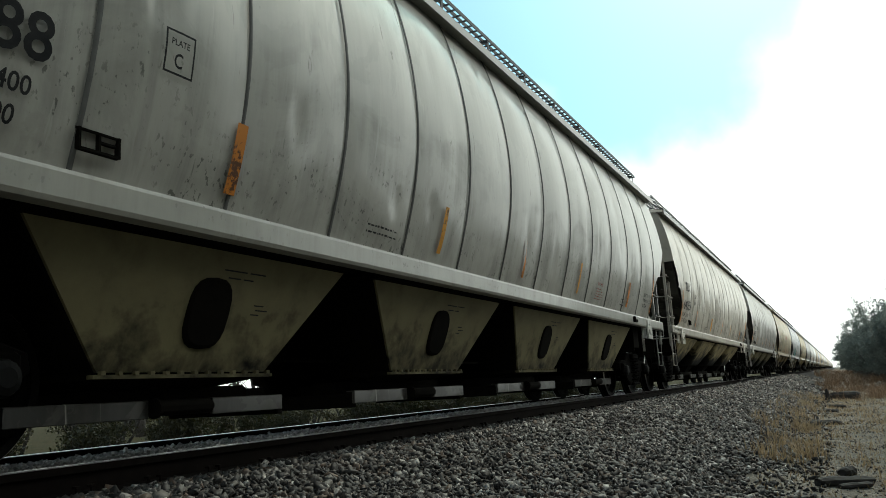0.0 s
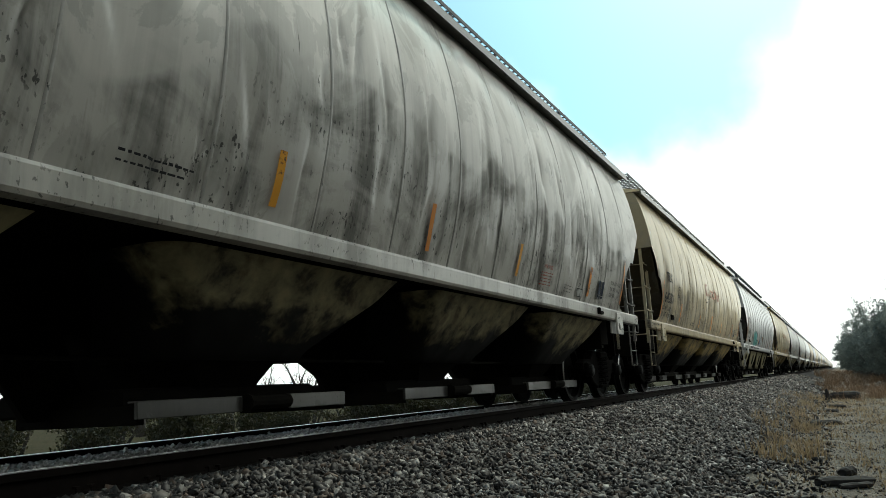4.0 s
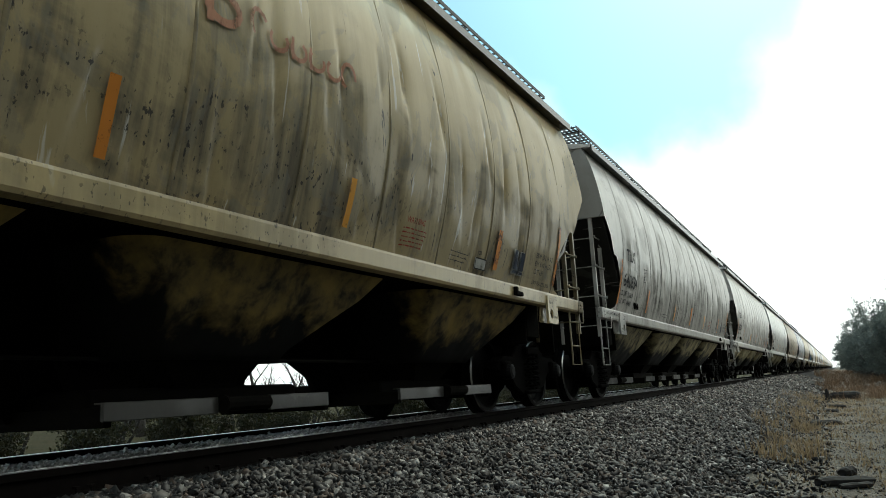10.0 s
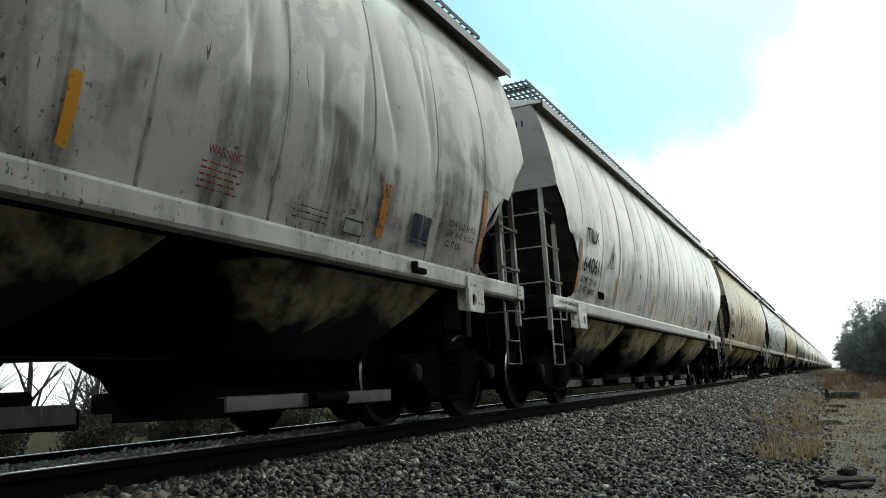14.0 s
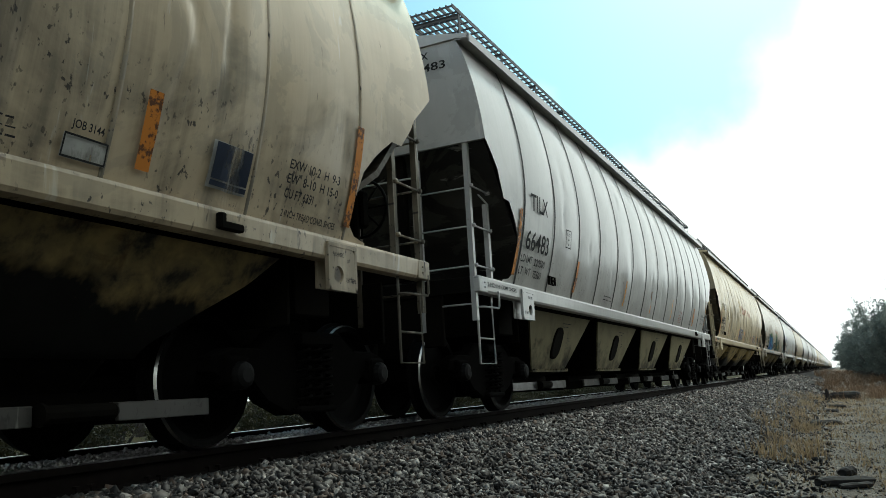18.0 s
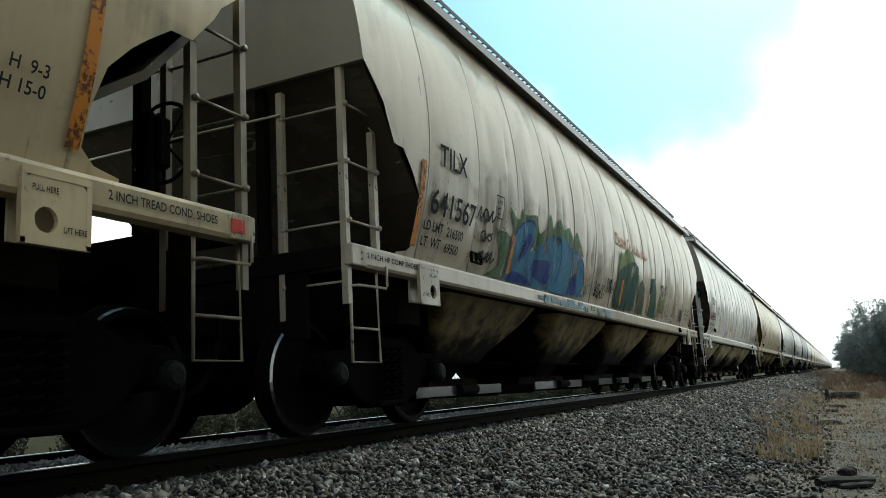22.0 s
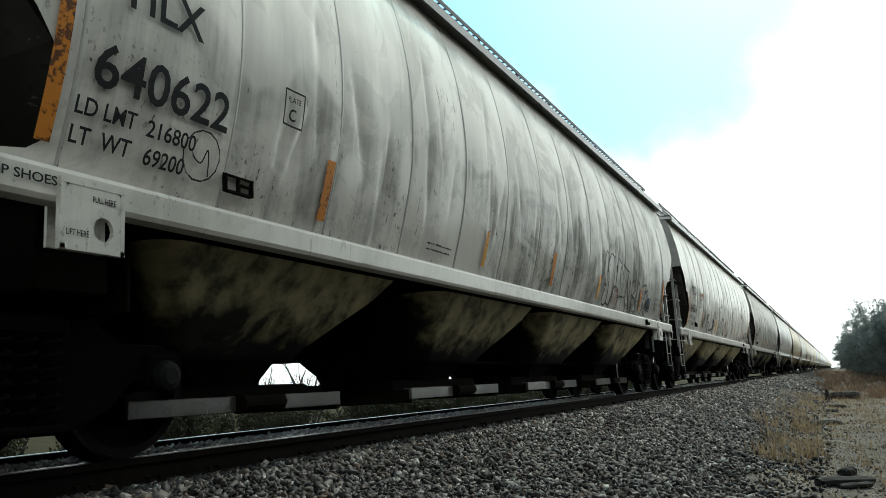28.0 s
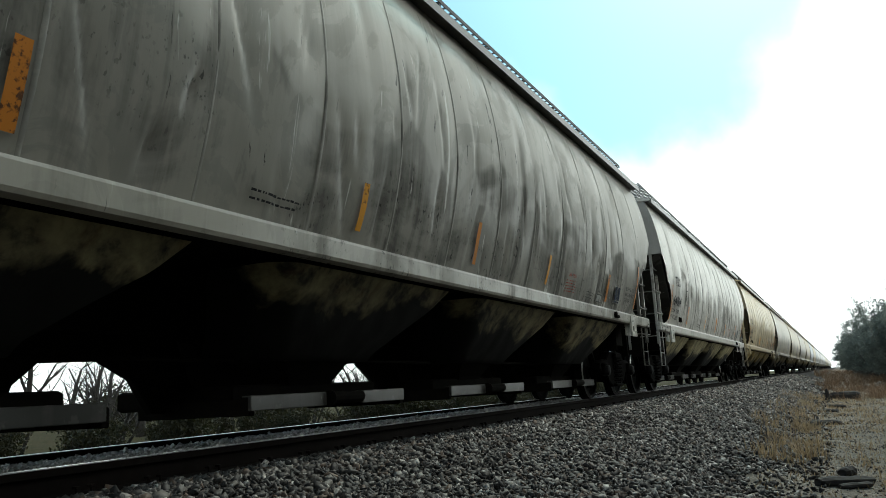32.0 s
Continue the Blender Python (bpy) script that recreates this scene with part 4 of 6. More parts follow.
def filled(outline, step=0.05, n=3):
    """A closed outline filled with upright strips that follow the curved side."""
    ring = smooth_path(list(outline) + [outline[0]], n)
    x0, x1 = min(p[0] for p in ring), max(p[0] for p in ring)
    cut = lambda x: sorted(za + (zb - za) * (x - xa) / (xb - xa) for (xa, za), (xb, zb) in zip(ring[:-1], ring[1:]) if (xa <= x) != (xb <= x))
    polys = []
    m = max(3, int((x1 - x0) / step))
    for i in range(m):
        xa, xb = x0 + (x1 - x0) * i / m, x0 + (x1 - x0) * (i + 1) / m
        a, b = cut(xa + 1e-4), cut(xb - 1e-4)
        if len(a) != len(b):
            a = b = cut((xa + xb) / 2)
        for k in range(0, len(a) - 1, 2):
            h = max(1, int(max(a[k + 1] - a[k], b[k + 1] - b[k]) / 0.1))
            for q in range(h):
                lo, hi = q / h, (q + 1) / h
                polys.append([(xa, a[k] + (a[k + 1] - a[k]) * lo), (xb, b[k] + (b[k + 1] - b[k]) * lo), (xb, b[k] + (b[k + 1] - b[k]) * hi), (xa, a[k] + (a[k + 1] - a[k]) * hi)])
    return polys


def bars(x, z, w, rows, gap, thick, seed=1):
    """Small writing that cannot be read, as bars."""
    rng = random.Random(seed)
    polys = []
    for r in range(rows):
        p = x
        while p < x + w * rng.uniform(0.8, 1.0):
            l = rng.uniform(0.012, 0.06)
            polys += quad(p, z - r * gap, l, thick * rng.uniform(0.5, 0.85))
            p += l + rng.uniform(0.008, 0.02)
    return polys


def end_text(words, z, height, width):
    """Words on the leading end sheet, read from ahead of the car."""
    text_mesh(words, height, 0, 0, flat_y=0.0)
    co, polys = MESHES[("text", words, height)]
    wide = co[:, 0].max() - co[:, 0].min()
    return mesh_of("stencil", [(-8.484, -0.82 - (1.0 - (x - co[:, 0].min()) / wide) * 0 - (x - co[:, 0].min()) / wide * width, z + y * height / 0.7) for x, y, _ in co], polys)


GREY, PALE, TAN, BLUE, CREAM, BUFF = (0.55, 0.525, 0.485), (0.64, 0.615, 0.57), (0.53, 0.425, 0.255), (0.48, 0.475, 0.46), (0.50, 0.425, 0.315), (0.54, 0.495, 0.425)
# index: style, paint, dirt, mark and number, load limit, light weight, look
CARS = {
    -16: ("smooth", (0.44, 0.435, 0.40), 0.30, "66488", "217400", "69600", "light grey riveted-seam hopper car with orange tape strips"),
    -15: ("plain", BUFF, 0.50, "640554", "216900", "69100", "beige-grey hopper car with faint soot streaks"),
    -14: ("plain", GREY, 0.70, "640378", "217300", "68700", "grey hopper car with heavy black soot streaks"),
    -13: ("plain", TAN, 0.80, "642001", "216900", "69100", "dirty yellow-tan hopper car with faded red lettering"),
    -12: ("smooth", BLUE, 0.18, "66489", "216800", "69200", "pale grey hopper car with teal graffiti"),
    -11: ("plain", (0.55, 0.43, 0.22), 0.62, "641813", "216700", "69300", "yellow-tan hopper car with dark stains"),
    -10: ("plain", GREY, 0.70, "640634", "216600", "69400", "weathered pale grey hopper car"),
    -9: ("plain", PALE, 0.70, "640628", "217900", "68100", "weathered pale grey hopper car with an orange end strip"),
    -8: ("plain", (0.76, 0.74, 0.69), 0.48, "640611", "217100", "68900", "whitish hopper car with black scribbles"),
    -7: ("plain", (0.53, 0.43, 0.29), 0.90, "641589", "216400", "69600", "yellow-tan hopper car with soot patches"),
    -6: ("smooth", BLUE, 0.18, "66483", "220500", "75500", "clean light grey riveted-seam hopper car with orange tape"),
    -5: ("plain", TAN, 0.48, "642017", "216800", "69200", "cream hopper car with faded red lettering and a blue tag"),
    -4: ("plain", CREAM, 0.45, "641567", "216500", "69500", "cream hopper car with blue and green graffiti"),
    -3: ("plain", PALE, 0.45, "640567", "216900", "69100", "pale grey hopper car with dents"),
    -2: ("plain", TAN, 0.40, "641902", "216600", "69400", "tan hopper car with light soot"),
    -1: ("plain", (0.68, 0.655, 0.61), 0.36, "640622", "216800", "69200", "pale grey hopper car with black outline graffiti"),
    0: ("plain", GREY, 0.55, "640614", "217000", "69000", "grey-beige hopper car with dark sprayed letters"),
    1: ("plain", (0.46, 0.435, 0.385), 0.93, "640669", "217800", "68200", "grey hopper car with heavy soot streaks"),
    2: ("plain", PALE, 0.70, "640641", "217400", "68600", "sooty pale grey hopper car"),
    3: ("plain", TAN, 0.55, "641733", "216900", "69100", "yellow-tan hopper car further back"),
}
FAR_LOOKS = [(PALE, "plain", "distant pale grey hopper car"), (TAN, "plain", "distant tan hopper car"), (GREY, "plain", "distant grey hopper car"), (BLUE, "smooth", "distant blue-grey hopper car"), (CREAM, "plain", "distant cream hopper car")]


def side_marks(car, n, spec):
    style, paint, dirt, number, load, light, look_ = spec
    ink = LETTER
    if style == "smooth":
        sz, tz = 0.20, 2.33
    else:
        sz, tz = 0.20, 2.31
    part("reporting_mark", text_mesh("TILX", sz, -7.22, tz, width=0.60), ink, car)
    part("car_number", text_mesh(number, 0.215, -7.30, 1.87, width=0.96 if len(number) > 5 else 0.80), ink, car)
    part("load_limit", text_mesh("LD LMT", 0.085, -7.36, 1.715, width=0.36), ink, car)
    part("load_figure", text_mesh(load, 0.085, -6.93, 1.705, width=0.36), ink, car)
    part("light_weight", text_mesh("LT  WT", 0.085, -7.36, 1.575, width=0.36), ink, car)
    part("light_figure", text_mesh(light, 0.085, -6.91, 1.565, width=0.29), ink, car)
    # framed plate letter, consolidated stencil
    px = -5.86
    frame_ = quad(px, 2.06, 0.012, 0.24) + quad(px + 0.20, 2.06, 0.012, 0.24) + quad(px, 2.06, 0.21, 0.012) + quad(px, 2.29, 0.21, 0.012)
    part("plate_frame", surface_mesh("plate_frame", frame_), ink, car)
    part("plate_word", text_mesh("PLATE", 0.035, px + 0.04, 2.22, width=0.13), ink, car)
    part("plate_letter", text_mesh("C", 0.08, px + 0.07, 2.10, width=0.06), ink, car)
    bx = -6.27
    holder = cached("card_holder", lambda: mesh_of("card_holder", *(lambda d: ([(x, y - 0.028, z) for x, y, z in d[0]], d[1]))(box_data([
        ((0, 0, 0.05), (0.26, 0.03, 0.014), (18, 0, 0)), ((0, 0, -0.05), (0.24, 0.03, 0.014)), ((-0.12, 0, 0), (0.014, 0.03, 0.11)), ((0.12, 0, 0), (0.014, 0.03, 0.11)), ((0, 0, 0), (0.014, 0.025, 0.10)), ((0.05, 0, 0.005), (0.10, 0.025, 0.012))]))))
    part("card_holder", holder, GRIME, car, at=(bx + 0.12, -side_y(1.60), 1.60))
    # reflective tape
    tapes = (-5.22, -2.36, -0.15, 2.08, 5.05) if style == "smooth" else (-5.30, -2.36, -0.13, 2.10, 5.05)
    for i, x in enumerate(tapes):
        h = 0.42 if (style == "smooth" or i % 2 == 0) else 0.36
        part("reflective_strip", surface_mesh("strip", quad(x, 1.535, 0.098 if i in (0, len(tapes) - 1) else 0.072, h), 0.012), ORANGE if i % 2 == 0 else YELLOW, car)
    for x in (-7.535, 7.05):
        part("reflective_strip", surface_mesh("strip", quad(x, 1.545, 0.085, 0.75), 0.004), ORANGE, car)
    # stencils too small to read
    part("small_stencil", surface_mesh("bars", bars(-3.6, 1.60, 0.55, 2, 0.05, 0.02, n)), ink, car, kind="stuff")
    for i, words in enumerate(("EXW 10-2  H  9-11", "EW  8-10  H 15-0", "CU FT 6541") if style == "smooth" else ("EXW 10-2  H  9-3", "EW  8-10  H 15-0", "CU FT 6351")):
        part("clearance_stencil", text_mesh(words, 0.06, 6.29, 1.81 - 0.095 * i, width=(0.60, 0.60, 0.32)[i]), ink, car)
    part("end_mark", end_text("TILX", 3.90, 0.085, 0.26), ink, car)
    part("end_number", end_text(number, 3.76, 0.09, 0.46), ink, car)
    part("sill_lug", cached("sill_lug", lambda: box_mesh("sill_lug", [((0, -1.53, 1.335), (0.21, 0.05, 0.05)), ((-0.08, -1.53, 1.37), (0.05, 0.05, 0.08))], 0.008)), GRIME, car, at=(5.78, 0, 0))
    warn = ink if n in (-15, -8) else spray("red", (0.33, 0.05, 0.03))
    part("warning_word", text_mesh("WARNING", 0.05, 3.07, 1.73, width=0.30), warn, car)
    part("warning_note", surface_mesh("note", bars(3.04, 1.675, 0.38, 5, 0.036, 0.016, n + 80)), warn, car, kind="stuff")
    if style == "plain":
        part("unloading_note", surface_mesh("note", bars(3.97, 1.60, 0.42, 3, 0.04, 0.012, n + 40)), ink, car, kind="stuff")
        part("job_word", text_mesh("JOB 3144" if n == -7 else "JOB", 0.04, 4.63, 1.645, width=0.20 if n == -7 else 0.08), ink, car)
        part("job_card", surface_mesh("card", quad(4.60, 1.50, 0.27, 0.115), 0.002), spray("pale", (0.45, 0.45, 0.42)), car, "pale stencilled job card with a dark frame")
        edge_ = quad(4.60, 1.50, 0.27, 0.010) + quad(4.60, 1.605, 0.27, 0.010) + quad(4.60, 1.50, 0.010, 0.115) + quad(4.86, 1.50, 0.010, 0.115)
        part("card_frame", surface_mesh("frame", edge_, 0.008), ink, car)
        board = part("placard", surface_mesh("placard", quad(5.57, 1.55, 0.36, 0.27), 0.003), spray("pale", (0.45, 0.45, 0.42)), car, "navy consolidated stencil panel with pale rim")
        part("field", surface_mesh("field", quad(5.585, 1.60, 0.16, 0.21), 0.018), spray("navy", (0.02, 0.03, 0.055)), board)
        part("field", surface_mesh("field", quad(5.76, 1.60, 0.155, 0.21), 0.018), spray("navy", (0.02, 0.03, 0.055)), board)
        part("foot_field", surface_mesh("field", quad(5.585, 1.56, 0.33, 0.03), 0.018), spray("navy", (0.02, 0.03, 0.055)), board)
    else:
        fr = quad(4.66, 1.55, 0.25, 0.012) + quad(4.66, 1.64, 0.25, 0.012) + quad(4.66, 1.55, 0.012, 0.10) + quad(4.90, 1.55, 0.012, 0.10)
        part("small_frame", surface_mesh("frame", fr), ink, car)
    if n in (-13, -11, -7):
        part("shoe_note", text_mesh("2 INCH TREAD COND. SHOES", 0.045, 6.30, 1.50, width=0.64), ink, car)
    elif paint in (TAN, CREAM) or n == -12:
        part("shoe_note", text_mesh("2 INCH TREAD COND. SHOES", 0.05, 7.32, 1.34, width=0.80, flat_y=-1.513), ink, car)
    part("shoe_note", text_mesh("2 INCH HF COMP SHOES", 0.045, -8.25, 1.345, width=0.85, flat_y=-1.513), ink, car, kind="stuff")
    if n == -5:
        for x in (-8.36, 8.30):
            part("red_label", cached(("redlabel", x), lambda: box_mesh("red_label", [((x, -1.516, 1.355), (0.12, 0.004, 0.085))])), spray("label_red", (0.55, 0.07, 0.06)), car, "small red paper label")
    for x, dl, dp in ((-7.05 if style == "smooth" else -7.2, -0.16, -0.01), (7.02, 0.03, -0.14)):
        part("lift_note", text_mesh("LIFT HERE", 0.03, x + dl, 1.12, width=0.13, flat_y=-1.530), ink, car)
        part("pull_note", text_mesh("PULL HERE", 0.03, x + dp, 1.30, width=0.14, flat_y=-1.530), ink, car)


def sprayed(car, colour_name, colour, polys, lift=0.003):
    part("graffiti", surface_mesh("graffiti", polys, lift), spray(colour_name, colour), car, colour_name.replace("_", " ") + " sprayed graffiti", kind="stuff")


BLACKS = ("black", (0.02, 0.02, 0.022))


def graffiti(car, n):
    red = ("faded_red", (0.50, 0.25, 0.155))
    navy = ("dark_blue", (0.03, 0.06, 0.26))
    if n == -13:
        sprayed(car, *red, faded_word(-1.45, 2.45, 2.9, 0.34, 8, 0.06))
        sprayed(car, *BLACKS, ribbon_polys([(-1.75, 1.86), (-1.60, 1.62)], 0.035) + ribbon_polys([(-1.74, 1.66), (-1.55, 1.74)], 0.03) + ribbon_polys([(-1.42, 1.86), (-1.36, 1.70)], 0.045) + ribbon_polys([(-1.26, 1.82), (-1.18, 1.70)], 0.03) + ribbon_polys([(-0.98, 1.72), (-0.92, 1.60)], 0.035) + ribbon_polys([(-0.72, 1.66), (-0.66, 1.56)], 0.03) + ribbon_polys([(-0.45, 1.62), (-0.40, 1.54)], 0.025) + ribbon_polys(smooth_path([(-1.6, 2.34), (-1.45, 2.27), (-1.15, 2.31), (-1.0, 2.40)]), 0.025))
    if n == -12:
        teal = ("teal", (0.13, 0.36, 0.34))
        sprayed(car, *teal, filled([(-5.02, 1.97), (-4.67, 1.99), (-4.47, 2.06), (-4.36, 2.03), (-4.12, 2.26), (-4.01, 2.14), (-3.9, 2.06), (-3.66, 2.08), (-3.71, 1.96), (-3.4, 2.01), (-3.19, 1.88), (-3.15, 1.66), (-3.26, 1.46), (-4.64, 1.46), (-4.75, 1.73), (-4.86, 1.73)], n=1))
        for drop in ([(-5.33, 1.75), (-5.31, 1.83), (-5.2, 1.87), (-5.09, 1.82), (-5.06, 1.78), (-5.21, 1.74)], [(-5.28, 1.54), (-5.23, 1.63), (-5.07, 1.69), (-5.07, 1.56), (-5.18, 1.49)], [(-3.09, 1.69), (-2.93, 1.83), (-2.91, 1.72), (-2.65, 1.71), (-2.59, 1.59), (-2.82, 1.52)]):
            sprayed(car, *teal, filled(drop))
            sprayed(car, *BLACKS, ribbon_polys(smooth_path(drop + drop[:1]), 0.022), 0.008)
        for path in ([(-5.02, 1.98), (-4.66, 1.99), (-4.47, 2.07), (-4.36, 2.02), (-4.12, 2.26), (-4.02, 2.11)], [(-5.02, 1.98), (-4.86, 1.72), (-4.74, 1.74), (-4.64, 1.46), (-4.52, 1.46)], [(-4.67, 1.98), (-4.64, 1.77), (-4.32, 1.86), (-4.18, 1.71), (-4.18, 1.5), (-3.94, 1.46)], [(-4.58, 1.77), (-4.46, 1.46)], [(-4.01, 2.14), (-4.01, 1.99), (-3.77, 2.03), (-3.55, 1.46)],
                     [(-3.9, 2.06), (-3.62, 2.09), (-3.68, 1.96), (-3.4, 2.01), (-3.19, 1.88), (-3.15, 1.66), (-3.26, 1.46), (-3.51, 1.46)], [(-3.52, 1.79), (-3.41, 1.84), (-3.47, 1.7), (-3.28, 1.75)], [(-4.32, 1.86), (-4.08, 2.04), (-4.0, 1.97)]):
            sprayed(car, *BLACKS, ribbon_polys(smooth_path(path, 3), 0.022), 0.008)
        sprayed(car, "grey", (0.12, 0.12, 0.12), ribbon_polys(smooth_path([(-6.46, 1.76), (-6.40, 1.68), (-6.25, 1.68), (-6.15, 1.78), (-6.05, 1.98)]), 0.035))
        for path, w in (([(-1.95, 1.90), (-1.84, 1.88), (-1.82, 1.82), (-1.92, 1.80)], 0.05), ([(-1.94, 1.75), (-1.78, 1.72), (-1.84, 1.64), (-1.76, 1.60), (-1.92, 1.58)], 0.05), ([(-1.72, 1.54), (-1.71, 1.76), (-1.60, 1.74), (-1.69, 1.67), (-1.57, 1.56)], 0.05),
                        ([(-1.52, 1.56), (-1.54, 1.75), (-1.62, 1.63), (-1.50, 1.66)], 0.03), ([(-1.46, 1.64), (-1.38, 1.56), (-1.33, 1.66), (-1.26, 1.54), (-1.22, 1.60), (-1.16, 1.46)], 0.022), ([(-1.40, 1.50), (-1.26, 1.47), (-1.22, 1.58)], 0.022)):
            sprayed(car, *navy, ribbon_polys(smooth_path(path), w))
        for path, w in (([(-1.42, 1.93), (-1.36, 1.99), (-1.37, 1.84), (-1.30, 1.85), (-1.24, 1.98), (-1.14, 1.93), (-1.09, 1.83)], 0.022), ([(-0.97, 1.98), (-0.95, 1.83), (-1.07, 1.67), (-1.24, 1.72), (-1.29, 1.83), (-1.21, 1.87), (-1.19, 1.76), (-1.30, 1.71)], 0.020), ([(-1.13, 1.97), (-1.05, 2.02), (-1.06, 1.92), (-1.00, 1.99)], 0.03), ([(-1.46, 1.96), (-1.40, 2.05), (-1.32, 2.02), (-1.24, 2.07), (-1.10, 2.05), (-0.88, 2.07)], 0.03)):
            sprayed(car, "grey", (0.12, 0.12, 0.12), ribbon_polys(smooth_path(path), w))
        part("sill_scrawl", mesh_of("bars", *box_data([((-5.65 + i * 0.13, -1.513, 1.365), (0.08, 0.004, 0.06)) for i in range(9)] + [((-4.35 + i * 0.16, -1.513, 1.36), (0.05, 0.004, 0.10)) for i in range(6)] + [((-3.0 + i * 0.12, -1.513, 1.365), (0.07, 0.004, 0.045)) for i in range(11)])), LETTER, car)
    if n == -11:
        sprayed(car, *red, faded_word(-1.2, 2.48, 2.0, 0.32, 6, 0.05) + faded_word(0.85, 2.52, 1.25, 0.22, 6, 0.03))
        sprayed(car, "white", (0.62, 0.58, 0.48), ribbon_polys([(-2.2 + 0.24 * math.cos(a), 2.70 + 0.36 * math.sin(a)) for a in [k * 0.45 for k in range(15)]], 0.09))
    if n == -8:
        for s in range(14):
            rng = random.Random(300 + s)
            x, z, l = rng.uniform(-4.0, 6.0), rng.uniform(1.52, 2.2), rng.uniform(0.05, 0.2)
            sprayed(car, *BLACKS, ribbon_polys(smooth_path([(x, z), (x + 0.03, z - l * 0.5), (x + rng.uniform(-0.04, 0.06), z - l)]), rng.uniform(0.012, 0.035)))
        sprayed(car, "brown", (0.16, 0.10, 0.08), blob(33, 5.10, 2.65, 0.08, 0.42, rough=0.6) + blob(35, 5.44, 2.60, 0.09, 0.62, rough=0.6))
        sprayed(car, "brown", (0.16, 0.10, 0.08), blob(36, 3.30, 1.56, 0.10, 0.28, rough=0.7) + blob(37, 3.2, 1.86, 0.07, 0.34, rough=0.7))
    if n == -7:
        sprayed(car, *BLACKS, scribble(41, -3.6, 1.55, 0.5, 0.25, 3, 0.014))
        # peeled brown-orange paint patch, not spray
        sprayed(car, "brown", (0.20, 0.12, 0.07), blob(42, -0.55, 2.30, 0.16, 0.55, rough=0.7) + blob(43, -0.40, 2.15, 0.10, 0.30, rough=0.7))
        # soot blobs and a thin line, drawn like the spray marks
        sprayed(car, *BLACKS, blob(44, -4.05, 1.9, 0.16, 0.5, rough=0.8) + ribbon_polys(smooth_path([(-3.2, 2.15), (-2.95, 2.12), (-2.6, 2.2), (-2.3, 2.18)]), 0.02) + blob(45, -2.35, 1.6, 0.12, 0.2, rough=0.8) + blob(46, -3.35, 2.0, 0.10, 0.4, rough=0.8))
        sprayed(car, "pale_red", (0.46, 0.27, 0.17), faded_word(-0.1, 2.45, 2.6, 0.30, 8, 0.045))
    if n == -5:
        sprayed(car, *red, faded_word(-1.42, 2.50, 1.85, 0.34, 7, 0.055) + faded_word(0.6, 2.54, 1.3, 0.22, 6, 0.03))
        sprayed(car, "faded_gold", (0.50, 0.36, 0.14), emblem(-2.05, 2.72))
        sprayed(car, "blue", (0.05, 0.12, 0.30), scribble(52, -2.0, 1.52, 1.2, 0.42, 7, 0.026) + ribbon_polys(smooth_path([(-2.15, 1.7), (-1.95, 2.0), (-1.9, 1.6), (-1.5, 1.9), (-1.2, 1.6), (-0.8, 1.8), (-0.9, 1.52)]), 0.03))
        sprayed(car, "dark_blue", (0.03, 0.06, 0.26), scribble(53, 3.4, 1.55, 0.9, 0.3, 4, 0.03))
    if n == -4:
        green, blue = ("green", (0.11, 0.20, 0.10)), ("sky_blue", (0.07, 0.22, 0.36))
        sprayed(car, *green, filled([(-5.79, 1.96), (-5.47, 1.96), (-5.33, 1.93), (-5.39, 1.61), (-5.45, 1.48), (-5.55, 1.52), (-5.58, 1.72)], n=1) + filled([(-5.88, 1.46), (-5.53, 1.59), (-5.37, 1.47)], n=1))
        sprayed(car, *green, filled([(-5.41, 2.25), (-5.2, 2.15), (-5.07, 2.16), (-5.0, 2.33), (-4.84, 2.25), (-4.57, 2.3), (-4.44, 2.28), (-4.35, 2.1), (-4.11, 2.24), (-4.02, 2.45), (-3.9, 2.23), (-3.66, 2.41), (-3.49, 2.27), (-3.21, 2.37), (-2.98, 2.21), (-2.87, 2.37), (-2.49, 2.04), (-3.28, 2.1), (-4.02, 2.1), (-4.51, 1.9), (-5.22, 1.95)], n=1))
        sprayed(car, *blue, filled([(-5.36, 1.46), (-5.35, 1.62), (-5.28, 1.85), (-5.2, 2.0), (-5.02, 2.11), (-4.75, 2.19), (-4.61, 2.15), (-4.61, 2.02), (-4.72, 1.85), (-4.5, 1.9), (-4.27, 2.01), (-4.01, 2.12), (-3.63, 2.18), (-3.28, 2.14), (-2.87, 2.07), (-2.52, 1.96), (-2.39, 1.76), (-2.21, 1.5)]), 0.008)
        sprayed(car, "dark_blue", (0.025, 0.05, 0.11), filled([(-5.02, 1.69), (-5.0, 1.83), (-4.87, 1.98), (-4.72, 2.07), (-4.67, 2.02), (-4.75, 1.89), (-4.85, 1.78)]) + filled([(-4.61, 1.65), (-4.49, 1.77), (-4.21, 1.8), (-3.93, 1.81), (-3.9, 1.55), (-4.32, 1.56)]) + filled([(-3.0, 1.5), (-2.95, 1.72), (-2.75, 1.78), (-2.62, 1.52)]) + filled([(-5.3, 1.47), (-5.1, 1.58), (-4.7, 1.55), (-4.4, 1.48)]), 0.012)
